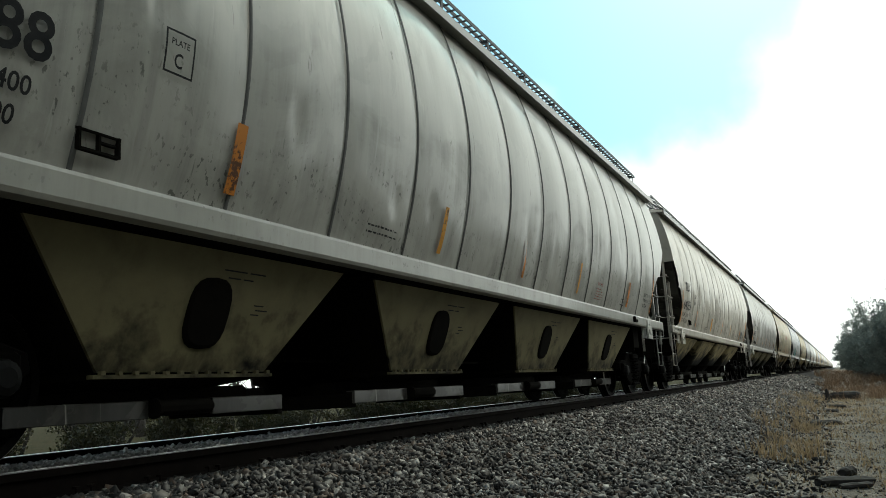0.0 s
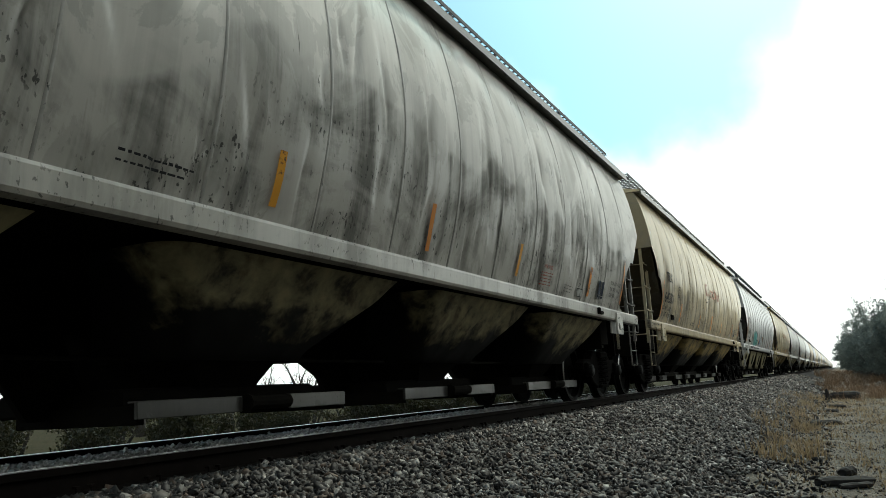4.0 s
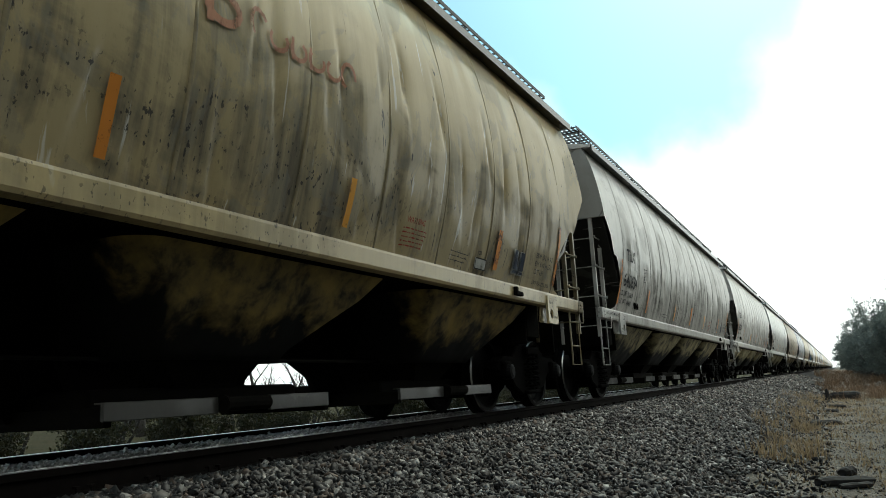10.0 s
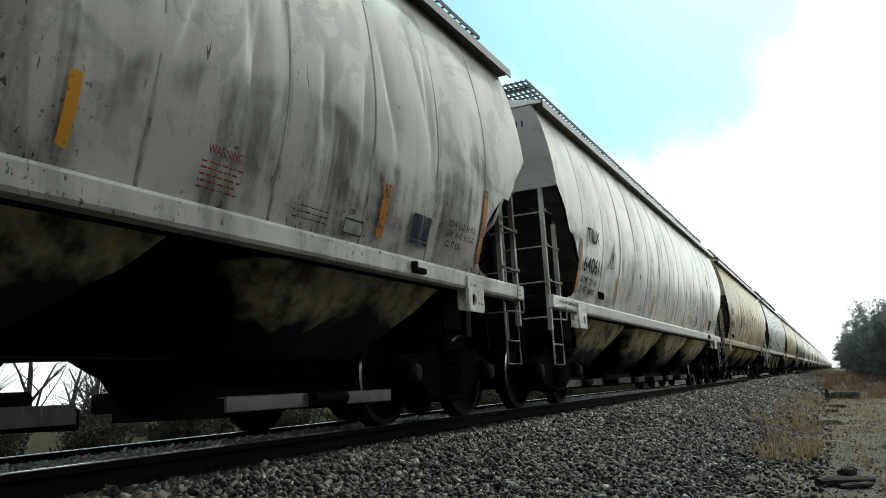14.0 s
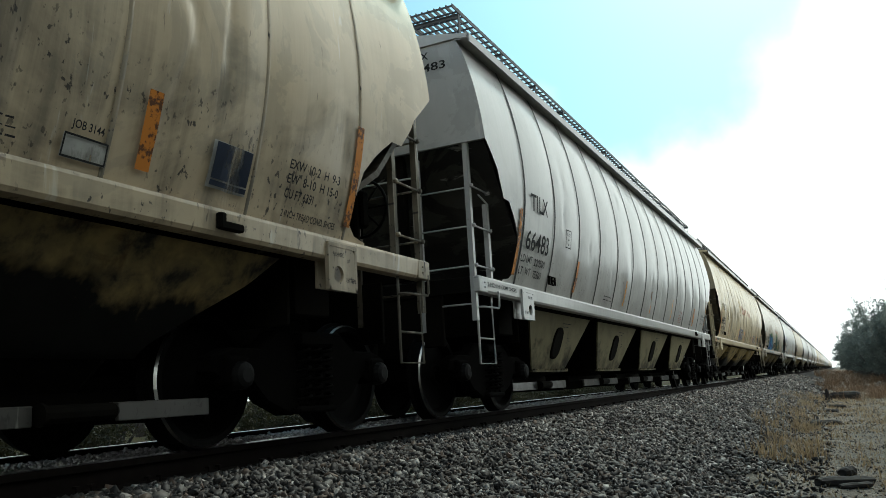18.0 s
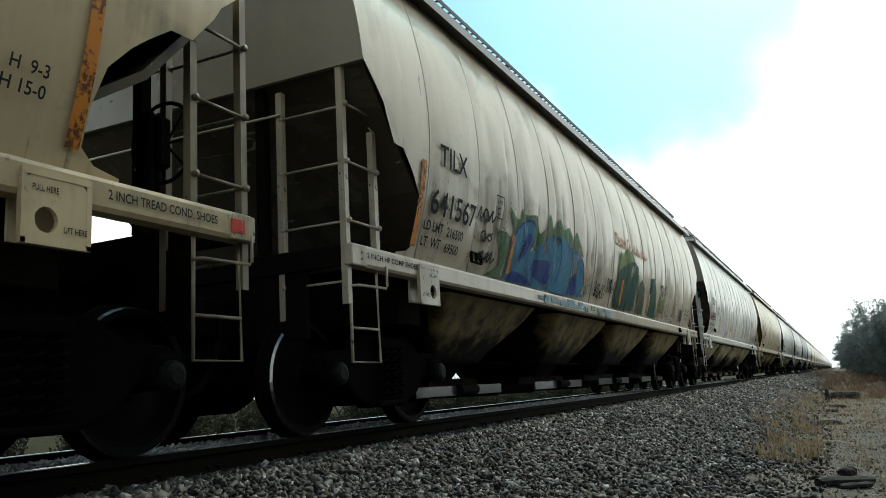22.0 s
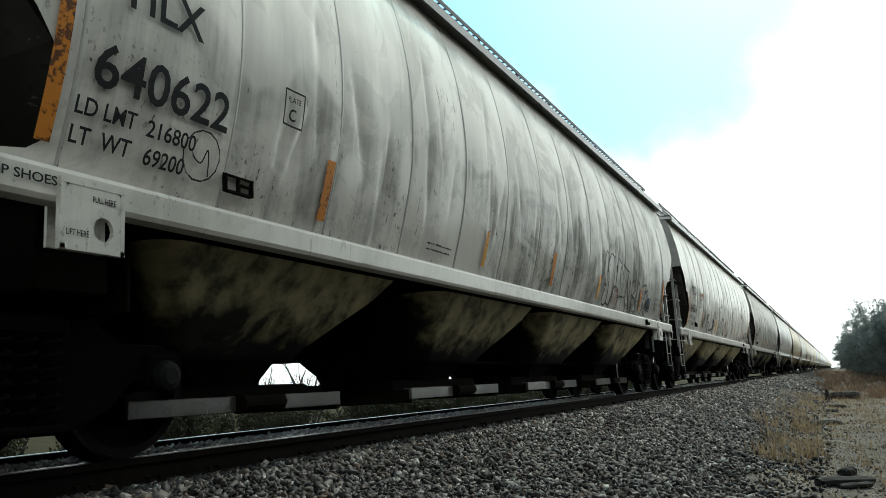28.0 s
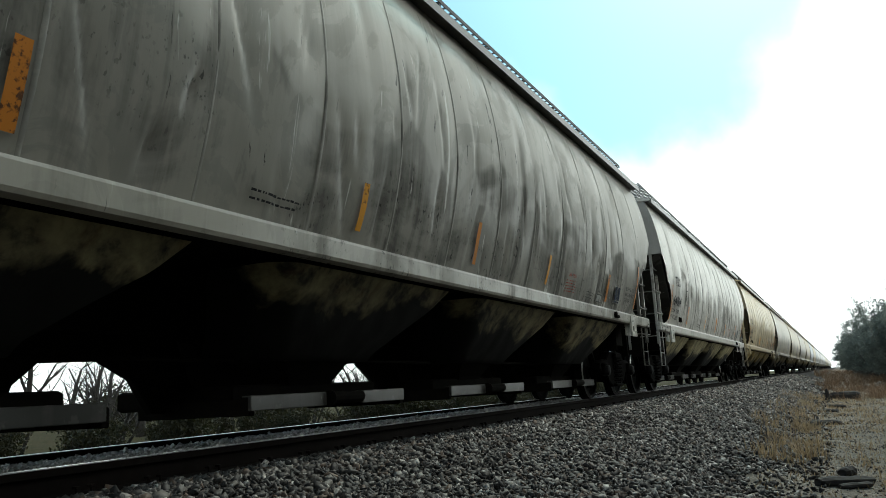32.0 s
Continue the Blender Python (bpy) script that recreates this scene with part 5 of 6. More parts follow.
        sprayed(car, "dark_blue", (0.025, 0.05, 0.11), ribbon_polys(smooth_path([(-5.30, 1.80), (-5.2, 2.0), (-5.02, 2.12), (-4.75, 2.2), (-4.6, 2.15), (-4.6, 2.02), (-4.72, 1.86)]), 0.025) + ribbon_polys(smooth_path([(-3.63, 2.16), (-3.52, 1.9), (-3.6, 1.6)]), 0.03) + ribbon_polys(smooth_path([(-3.28, 2.14), (-2.95, 1.95), (-2.9, 1.7)]), 0.025) + ribbon_polys(smooth_path([(-2.87, 2.07), (-2.52, 1.96), (-2.39, 1.76), (-2.21, 1.52)]), 0.03), 0.013)
        sprayed(car, "dark_green", (0.012, 0.062, 0.042), filled([(-0.5, 1.47), (-0.5, 1.76), (-0.39, 2.08), (-0.25, 2.14), (0.12, 2.24), (0.63, 2.35), (0.97, 2.29), (1.04, 2.05), (0.91, 1.77), (1.0, 1.5)], n=1) + filled([(2.21, 1.48), (2.16, 2.18), (2.58, 2.25), (2.99, 1.48)], n=1), 0.008)
        sprayed(car, "olive_green", (0.075, 0.10, 0.05), filled([(1.09, 1.48), (1.15, 1.99), (1.4, 2.1), (1.68, 1.96), (1.77, 1.48)], n=1), 0.006)
        sprayed(car, "leaf_green", (0.16, 0.22, 0.08), filled([(-0.45, 2.03), (-0.43, 2.31), (-0.29, 2.44), (-0.23, 2.29), (-0.13, 2.45), (-0.07, 2.37), (0.22, 2.55), (0.43, 2.42), (0.62, 2.52), (0.75, 2.3), (-0.1, 2.12)], n=1), 0.005)
        sprayed(car, "leaf_green", (0.16, 0.22, 0.08), filled([(3.05, 1.6), (3.15, 2.0), (3.35, 1.85), (3.6, 1.95), (3.7, 1.6)], n=1), 0.005)
        sprayed(car, *BLACKS, scribble(67, -1.62, 1.55, 0.45, 0.22, 5, 0.016) + scribble(68, -1.10, 1.66, 0.55, 0.24, 9, 0.016) + scribble(73, -6.22, 1.98, 0.36, 0.12, 4, 0.025) + scribble(74, -6.15, 1.78, 0.26, 0.10, 3, 0.02) + scribble(79, -6.1, 1.58, 0.4, 0.10, 4, 0.025), 0.012)
        sprayed(car, *red, faded_word(-0.7, 2.48, 2.5, 0.22, 9, 0.04))
        sprayed(car, *BLACKS, scribble(71, 3.3, 1.95, 0.5, 0.22, 4, 0.025) + scribble(72, 3.6, 1.55, 0.5, 0.3, 4, 0.012), 0.012)
        part("sill_spray", mesh_of("sill_spray", *box_data([((-4.1 + 0.30 * i + 0.07 * math.sin(i * 5.1), -1.513, 1.36 + 0.02 * math.sin(i * 3.3)), (0.20 + 0.12 * math.sin(i * 2.7) ** 2, 0.004, 0.05 + 0.06 * math.sin(i * 1.9) ** 2)) for i in range(12)])), spray("pale_blue", (0.24, 0.34, 0.36)), car, kind="stuff")
    if n == -1:
        sprayed(car, *BLACKS, ribbon_polys([(-6.50 + 0.15 * math.cos(a), 1.70 + 0.14 * math.sin(a)) for a in [k * 0.45 for k in range(15)]], 0.010) + ribbon_polys(smooth_path([(-6.56, 1.78), (-6.58, 1.70), (-6.50, 1.66), (-6.46, 1.74), (-6.42, 1.60)]), 0.010))
        # black outline graffiti: tall rounded forms, then smaller angular ones
        for path in ([(2.62, 2.19), (2.46, 2.31), (2.36, 2.17), (2.36, 1.96), (2.50, 1.82), (2.56, 1.77), (2.44, 1.80), (2.47, 1.71), (2.53, 1.71)], [(2.53, 1.71), (2.44, 1.63), (2.47, 1.51), (2.60, 1.48), (2.71, 1.55), (2.70, 1.81), (2.65, 2.02), (2.58, 1.99)],
                     [(2.64, 2.05), (2.62, 2.15), (2.74, 2.30), (2.87, 2.26), (2.94, 2.09), (2.99, 1.82), (2.98, 1.62), (2.86, 1.50), (2.72, 1.53)], [(2.90, 1.46), (2.95, 1.68), (3.12, 1.81), (3.31, 1.77), (3.37, 1.60), (3.33, 1.46)],
                     [(3.43, 1.68), (3.65, 1.68), (3.89, 1.68), (4.02, 1.50), (4.00, 1.46)], [(4.72, 2.05), (4.94, 1.98), (4.95, 1.71), (4.74, 1.73), (4.66, 1.97), (4.74, 2.05)], [(5.23, 1.76), (5.21, 1.97), (5.40, 2.01), (5.31, 1.71), (5.24, 1.47)], [(5.36, 1.59), (5.62, 1.76), (5.55, 1.94), (5.35, 1.84), (5.36, 1.59), (5.62, 1.47)]):
            sprayed(car, *BLACKS, ribbon_polys(smooth_path(path), 0.028))
        for path in ([(2.90, 2.29), (3.19, 2.23), (3.25, 2.17), (3.20, 2.01), (3.18, 1.83)], [(3.18, 2.28), (3.44, 2.20), (3.64, 2.02), (3.55, 1.80), (3.66, 1.66)], [(3.39, 2.16), (3.41, 1.86)], [(3.56, 2.22), (3.97, 2.13), (3.92, 1.96), (3.90, 1.70)],
                     [(3.94, 1.96), (4.25, 1.52), (4.12, 2.01)], [(4.27, 2.0), (4.48, 1.49)], [(4.30, 1.98), (4.46, 2.04), (4.60, 1.90), (4.40, 1.75), (4.62, 1.71), (4.86, 1.52)]):
            sprayed(car, *BLACKS, ribbon_polys(path, 0.028))
        sprayed(car, "white", (0.6, 0.6, 0.58), scribble(82, -0.6, 1.6, 0.7, 0.3, 4, 0.02))
    if n == 0:
        dark = ("charcoal", (0.07, 0.07, 0.065))
        for path, w in (([(-5.23, 1.97), (-5.14, 1.81), (-4.97, 1.6), (-4.91, 1.73), (-4.78, 1.98)], 0.065), ([(-4.56, 1.59), (-4.47, 1.76), (-4.47, 1.96), (-4.11, 1.75), (-3.95, 1.79)], 0.05), ([(-4.44, 1.97), (-4.03, 1.95)], 0.05), ([(-4.13, 1.71), (-4.01, 1.5)], 0.07), ([(-3.8, 2.04), (-3.71, 1.92), (-3.72, 1.77), (-3.82, 1.55), (-3.32, 1.6)], 0.06), ([(-3.32, 2.0), (-3.17, 1.83)], 0.06),
                        ([(-3.01, 1.61), (-2.98, 1.89), (-2.78, 1.71), (-2.78, 2.12)], 0.08), ([(-2.04, 2.28), (-1.66, 2.33), (-1.62, 2.21), (-1.94, 2.12)], 0.03), ([(-2.0, 2.28), (-1.52, 1.5)], 0.04), ([(-1.23, 1.53), (-1.27, 1.98), (-0.97, 1.97)], 0.06), ([(-0.81, 1.9), (-0.51, 1.52), (-0.36, 1.94), (-0.02, 1.55)], 0.06), ([(-0.05, 1.95), (0.22, 1.55), (0.65, 1.57)], 0.06)):
            sprayed(car, *dark, ribbon_polys(smooth_path(path, 3), w))
        sprayed(car, "tan_brown", (0.30, 0.19, 0.125), blob(92, -5.95, 2.32, 0.25, 0.12, rough=0.5) + blob(93, -5.55, 2.32, 0.22, 0.14, rough=0.5) + blob(94, 4.34, 2.22, 0.16, 0.26, rough=0.6) + blob(95, 4.62, 2.33, 0.11, 0.14, rough=0.6) + blob(96, 4.28, 2.10, 0.26, 0.06, rough=0.6) + blob(97, 4.38, 1.97, 0.14, 0.09, rough=0.6) + blob(98, 4.05, 2.02, 0.07, 0.12, rough=0.6))
        sprayed(car, *BLACKS, ribbon_polys([(6.6 + 0.15 * math.cos(a), 1.70 + 0.14 * math.sin(a)) for a in [k * 0.45 for k in range(15)]], 0.012))
    if n == -14:
        sprayed(car, *BLACKS, scribble(95, -5.0, 2.4, 0.7, 0.25, 3, 0.02))


def extrude_arch():
    """Sheet between two bays with an arched opening under it."""
    arch = [(-0.76, 0.24), (-0.66, 0.48), (-0.48, 0.62), (0.02, 0.635), (0.30, 0.50), (0.50, 0.24)]
    top = [(-1.0, 0.24), (-0.85, 0.80), (-0.36, 1.28), (0.22, 1.28), (0.7, 0.90), (1.0, 0.24)]
    vs = [(x, y, z) for y in (-0.03, 0.03) for x, z in arch + top]
    fs = []
    for i in range(5):
        fs += [(i, i + 1, 7 + i, 6 + i), (12 + i + 1, 12 + i, 18 + i, 19 + i), (i + 1, i, 12 + i, 13 + i), (6 + i, 7 + i, 19 + i, 18 + i)]
    return mesh_of("saddle_sheet", vs, fs)


# dirt at the trailing end, where it differs from the leading end
TAIL_DIRT = {-1: 1.12, -11: 0.95, -7: 0.45, -13: 0.42, -3: 0.74, -10: 0.95}
WHEELS = []
CAR_LIST = []


OFFSETS = {-11: 0.05, -9: 0.02, -13: 0.03, 0: -0.04}


def car_x(n, t):
    return 13.52 + OFFSETS.get(n, 0.0) + n * PITCH - SPEED * (t - 29.5)


def build_car(n, spec):
    style, paint, dirt, number, load, light, look_ = spec
    car = thing("hopper_car", look_, "railcar", "cars of the freight train", pose(car_x(n, 0), TRACK_Y, 0))
    colour = (*paint, (n + 30) + min(0.95, dirt))
    ribbed = style == "smooth"
    SIDE["ribbed"], SIDE["variant"] = ribbed, n % 2 if ribbed else n % 3
    # hopper sheets: body paint with tan dust, darkened for shade under the car
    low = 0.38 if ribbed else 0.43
    dust_shade = (paint[0] * low * 1.08, paint[1] * low * 0.96, paint[2] * low * 0.58, (n + 30) + (0.16 if ribbed else min(0.95, 0.52 + 0.45 * dirt)))
    dull = (paint[0] * 0.4, paint[1] * 0.4, paint[2] * 0.4, (n + 30) + 0.6)
    # slope sheets: body paint cut almost black, the end recess shade in colour
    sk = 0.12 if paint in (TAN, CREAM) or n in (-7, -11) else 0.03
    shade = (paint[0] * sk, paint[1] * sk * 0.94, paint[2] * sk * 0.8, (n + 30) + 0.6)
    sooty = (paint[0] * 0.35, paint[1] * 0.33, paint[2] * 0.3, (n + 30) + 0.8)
    # end sheets: darker body paint stands in for shade on the car ends
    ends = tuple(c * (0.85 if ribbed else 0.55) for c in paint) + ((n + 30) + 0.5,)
    sill = (paint[0] * 0.93, paint[1] * 0.92, paint[2] * 0.89, (n + 30) + 0.48 * dirt)
    bays = (-4.95, -1.65, 1.65, 4.95) if ribbed else (-5.2, -1.65, 1.70, 5.2)
    def grimy(u):
        d = dirt + (TAIL_DIRT.get(n, dirt) - dirt) * u
        f = 1.0 - 0.85 * max(0.0, d - 0.6)
        return (paint[0] * f, paint[1] * f * 0.99, paint[2] * f * 0.97, (n + 30) + min(0.95, d))

    for k in range(13):
        x0 = -7.3775 + SHEET * k
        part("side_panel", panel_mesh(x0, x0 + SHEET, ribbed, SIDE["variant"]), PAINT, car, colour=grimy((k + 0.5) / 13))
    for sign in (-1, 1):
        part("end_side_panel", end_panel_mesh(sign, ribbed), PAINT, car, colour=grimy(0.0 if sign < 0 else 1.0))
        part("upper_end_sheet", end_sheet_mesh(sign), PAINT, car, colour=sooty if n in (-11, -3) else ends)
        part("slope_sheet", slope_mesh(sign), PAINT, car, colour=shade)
    if ribbed:
        for k in range(14):
            part("weld_seam", seam_mesh(), SEAM, car, at=(-7.3775 + SHEET * k, -0.008, 0))
    else:
        for k in range(14):
            part("weld_seam", seam_mesh(), PAINT, car, at=(-7.3775 + SHEET * k, 0.004 - 0.001 * (k % 3), 0), colour=(paint[0] * 0.7, paint[1] * 0.7, paint[2] * 0.7, colour[3]))
    part("far_side_sheet", far_side_mesh(), PAINT, car, colour=colour)
    part("roof", roof_mesh(), PAINT, car, colour=colour)
    # plain cars: top chord near black, shade of the backlit roof edge in colour
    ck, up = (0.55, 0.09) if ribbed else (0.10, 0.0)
    for s in (-1, 1):
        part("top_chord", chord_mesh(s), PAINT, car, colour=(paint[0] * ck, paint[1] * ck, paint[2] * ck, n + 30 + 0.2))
    # underframe and bay sides near black: grime and under-car shade in one colour
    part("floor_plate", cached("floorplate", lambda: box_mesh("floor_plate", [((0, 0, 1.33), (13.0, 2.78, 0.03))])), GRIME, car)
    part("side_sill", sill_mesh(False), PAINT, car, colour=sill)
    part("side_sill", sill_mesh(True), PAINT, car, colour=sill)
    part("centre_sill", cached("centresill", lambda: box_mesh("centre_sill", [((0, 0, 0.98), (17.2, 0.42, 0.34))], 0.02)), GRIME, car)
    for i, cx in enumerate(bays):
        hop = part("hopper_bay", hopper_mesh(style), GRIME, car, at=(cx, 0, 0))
        part("front_sheet", front_sheet_mesh(style) if ribbed else wrapped_sheet_mesh((n + i) % 5), PAINT_UNDER, hop, colour=dust_shade)
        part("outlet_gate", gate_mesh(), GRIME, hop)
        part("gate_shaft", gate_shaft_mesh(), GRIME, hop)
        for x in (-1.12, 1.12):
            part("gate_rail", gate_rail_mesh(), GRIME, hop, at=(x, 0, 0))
        if ribbed:
            part("sheet_note", sheet_note_mesh(style), LETTER, hop, kind="stuff")
        for x0, x1 in ((-1.20, -0.24), (0.32, 1.08)):
            pale = (0.045, 0.008, 0.02, 0.005, 0.010)[(n * 3 + i * 2 + (x0 < 0)) % 5] * (0.35 if ribbed else 1.0)
            part("gate_plate", gate_plate_mesh(x0, x1), PAINT_PLATE, hop, colour=(pale, pale * 0.96, pale * 0.86, n + 30.3))
        if ribbed:
            part("bolted_flange", flange_mesh(), PAINT_UNDER, hop, colour=dust_shade)
            part("access_plate", manhole_mesh(), GRIME, hop, "black oval access plate")
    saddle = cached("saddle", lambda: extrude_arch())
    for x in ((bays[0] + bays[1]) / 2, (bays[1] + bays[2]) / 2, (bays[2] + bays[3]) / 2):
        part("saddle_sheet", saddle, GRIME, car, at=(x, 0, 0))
    # running boards and their brackets
    for y0, y1 in ((-1.28, -0.66), (0.66, 1.28)):
        part("running_board", grating_mesh(-8.2, 8.2, y0, y1, 4.52), GALV, car, at=(0, 0, up))
    for sign in (-1, 1):
        part("crossover_board", grating_mesh(-0.34, 0.34, -0.62, 0.62, 4.52), GALV, car, at=(sign * 8.0, 0, up))
    brk = cached("rbbracket", lambda: box_mesh("board_bracket", [((0, -1.27, 4.31), (0.05, 0.012, 0.50)), ((0, -0.96, 4.485), (0.05, 0.62, 0.025)), ((0, -0.64, 4.36), (0.05, 0.012, 0.34))]))
    for k in range(13):
        part("board_bracket", brk, GALV, car, at=(-8.0 + 1.3333 * k, 0, up))
    part("hatch_trough", cached("trough", lambda: box_mesh("hatch_trough", [((0, 0, 4.36), (15.0, 0.62, 0.16))], 0.05)), PAINT, car, colour=colour)
    rungs = (2.408, 1.979, 1.556) if ribbed else (2.575, 2.10, 1.628)
    for sign in (-1, 1):
        # ladders: body paint scaled darker, the trailing end most
        worn = 0.42 if sign > 0 else 0.78
        add_ladders(car, (paint[0] * worn, paint[1] * worn, paint[2] * worn, colour[3]), rungs, sign)
        pad = part("jacking_pad", bracket_mesh(), PAINT, car, at=(7.02 if sign > 0 else (-7.05 if ribbed else -7.2), 0, 0), colour=sill)
        if sign > 0:
            pad.scale = (-1, 1, 1)
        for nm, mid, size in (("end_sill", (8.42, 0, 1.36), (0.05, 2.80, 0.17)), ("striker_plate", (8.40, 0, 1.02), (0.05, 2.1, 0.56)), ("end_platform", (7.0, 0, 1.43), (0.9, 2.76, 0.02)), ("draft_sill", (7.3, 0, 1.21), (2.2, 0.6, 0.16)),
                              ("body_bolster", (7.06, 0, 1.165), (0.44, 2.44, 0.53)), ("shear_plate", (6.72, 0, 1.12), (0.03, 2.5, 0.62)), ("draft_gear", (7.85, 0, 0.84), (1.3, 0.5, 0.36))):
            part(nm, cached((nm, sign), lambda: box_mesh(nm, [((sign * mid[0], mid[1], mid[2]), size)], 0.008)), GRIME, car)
        part("corner_casting", cached(("corner", sign), lambda: box_mesh("corner_casting", [((sign * 8.36, -1.475, 1.355), (0.22, 0.075, 0.165)), ((sign * 8.33, -1.515, 1.38), (0.02, 0.02, 0.02)), ((sign * 8.33, -1.515, 1.33), (0.02, 0.02, 0.02))], 0.008)), PAINT, car, colour=colour)
        for y in (-0.62, 0.62):
            part("end_post", cached(("post", sign), lambda: box_mesh("end_post", [((sign * 8.38, 0, 2.15), (0.10, 0.09, 1.46))], 0.012)), GRIME, car, at=(0, y, 0))
        part("end_grab", cached(("endgrab", sign), lambda: tube_mesh("end_grab", [(sign * 8.44, -0.84, 2.60), (sign * 8.47, 0.2, 2.60), (sign * 8.47, 1.4, 2.60)], 0.011, 6)), PAINT, car, colour=colour)
        if sign > 0:
            bw = part("brake_wheel", cached("brakewheel", lambda: tube_mesh("brake_wheel", [(8.25, -0.95 + 0.27 * math.cos(a), 1.98 + 0.27 * math.sin(a)) for a in [k * math.pi / 12 for k in range(24)]], 0.014, 6, closed=True)), CAP, car, "dark handbrake wheel")
            for k in range(4):
                a = k * math.pi / 4
                part("spoke", cached(("spoke", k), lambda: tube_mesh("spoke", [(8.25, -0.95 - 0.26 * math.cos(a), 1.98 - 0.26 * math.sin(a)), (8.27, -0.95, 1.98), (8.25, -0.95 + 0.26 * math.cos(a), 1.98 + 0.26 * math.sin(a))], 0.010, 5)), CAP, bw)
            part("brake_housing", cached("brakebox", lambda: box_mesh("brake_housing", [((8.17, -0.95, 1.95), (0.12, 0.20, 0.34)), ((8.10, -0.95, 1.80), (0.08, 0.12, 0.7))], 0.02)), GRIME, car)
        cp = part("coupler", coupler_mesh(), CAST, car, at=(sign * 8.70, 0, 0))
        if sign < 0:
            cp.rotation_euler = (0, 0, math.pi)
        part("air_hose", cached("hose", lambda: tube_mesh("air_hose", [(0, 0, 0.78), (0.08, 0, 0.55), (0.22, 0, 0.40), (0.36, 0, 0.36)], 0.025, 6)), GRIME, car, at=(sign * 8.62, -0.34, 0)).rotation_euler = (0, 0, 0 if sign > 0 else math.pi)
        WHEELS.append((n, sign * 7.235, add_truck(car, sign * 7.235)))
    part("brake_rod", cached("rod", lambda: tube_mesh("brake_rod", [(-6.2, -0.5, 0.62), (6.2, -0.5, 0.62)], 0.018, 6)), GRIME, car)
    side_marks(car, n, spec)
    graffiti(car, n)
    CAR_LIST.append((n, car))
    return car


def build_far_car(n, look_):
    paint, style, label = look_
    paint = tuple(c * 0.82 for c in paint)
    car = thing("hopper_car", label + " in a long train", "railcar", "cars of the freight train", pose(car_x(n, 0), TRACK_Y, 0))
    colour = (*paint, (n + 30) + 0.7)
    # distant hopper sheets: dust tint and under-car shade in one colour
    dust_shade = (paint[0] * 0.48, paint[1] * 0.44, paint[2] * 0.30, (n + 30) + 0.8)

    def shell():
        vs, fs = [], []
        zs = [1.40 + 2.66 * j / 12 for j in range(13)]
        nx = 26
        for z in zs:
            xe = end_x(z)
            for i in range(nx + 1):
                x = -xe + 2 * xe * i / nx
                vs.append((x, -side_y(z) - 0.012 * abs(math.sin(i * math.pi / 2)), z))
        w = nx + 1
        for j in range(12):
            for i in range(nx):
                fs.append((j * w + i, j * w + i + 1, (j + 1) * w + i + 1, (j + 1) * w + i))
        return mesh_of("near_side_sheet", vs, fs, True)
    part("near_side_sheet", cached("farshell", shell), PAINT, car, colour=colour)
    part("far_side_sheet", far_side_mesh(), PAINT, car, colour=colour)
    part("roof", roof_mesh(), PAINT, car, colour=colour)
    for sign in (-1, 1):
        part("upper_end_sheet", end_sheet_mesh(sign), PAINT, car, colour=colour)
        part("slope_sheet", slope_mesh(sign), PAINT_UNDER, car, colour=colour)
        part("corner_stile", stile_mesh(0.98, 2.95, "corner"), PAINT, car, at=(sign * 8.43, -1.45, 0), colour=colour)
        part("jacking_pad", bracket_mesh(), PAINT, car, at=(sign * 7.02, 0, 0), colour=colour)

        def truck():
            vs, fs = box_data([((0, 0, 0.6), (0.42, 2.0, 0.26)), ((0, -1.0, 0.5), (2.1, 0.14, 0.25)), ((0, 1.0, 0.5), (2.1, 0.14, 0.25))], 0.03)
            return mesh_of("truck", vs, fs)
        tr = part("truck", cached("fartruck", truck), CAST, car, at=(sign * 7.235, 0, 0))
        for dx in (-0.875, 0.875):
            part("wheel", wheel_mesh(), TREAD, tr, at=(dx, -0.76, 0.457))
            part("wheel", wheel_mesh(), TREAD, tr, at=(dx, 0.76, 0.457)).rotation_euler = (0, 0, math.pi)
    part("side_sill", sill_mesh(False), PAINT, car, colour=colour)
    part("side_sill", sill_mesh(True), PAINT, car, colour=colour)
    part("centre_sill", cached("centresill", None), GRIME, car)
    for i in range(4):
        hop = part("hopper_bay", hopper_mesh(style), GRIME, car, at=(-4.95 + 3.3 * i, 0, 0))
        part("front_sheet", front_sheet_mesh(style) if style == "smooth" else wrapped_sheet_mesh(i), PAINT_UNDER, hop, colour=dust_shade)
    part("running_board", cached("farboard", lambda: box_mesh("running_board", [((0, -0.97, 4.52), (16.4, 0.62, 0.04)), ((0, 0.97, 4.52), (16.4, 0.62, 0.04))] + [((-8.0 + 1.333 * k, -1.26, 4.35), (0.05, 0.02, 0.33)) for k in range(13)])), GALV, car)
    CAR_LIST.append((n, car))


# ---- ground, track ----
def bed_z(x, y):
    """Height of the ground: ballast crown, shoulder, foot path, verge, far field."""
    pts = ((-60, -0.6), (-12, -0.70), (-4, -0.74), (-0.4, -0.78), (0.6, -0.74), (1.2, -0.58), (3.05, -0.14), (3.5, -0.15), (3.88, -0.22), (4.02, -0.21), (4.16, -0.062), (5.24, -0.062), (5.38, -0.21), (5.52, -0.22), (5.9, -0.20), (6.4, -0.20), (8.2, -0.85), (10, -0.9), (16, -0.7), (60, -0.6))
    z = float(np.interp(y, [p[0] for p in pts], [p[1] for p in pts]))
    if y < 3.0 or y > 6.5:
        z += 0.05 * noise.noise((x * 0.6, y * 0.9, 0.3)) + 0.02 * noise.noise((x * 2.7, y * 2.7, 5.0))
    return z


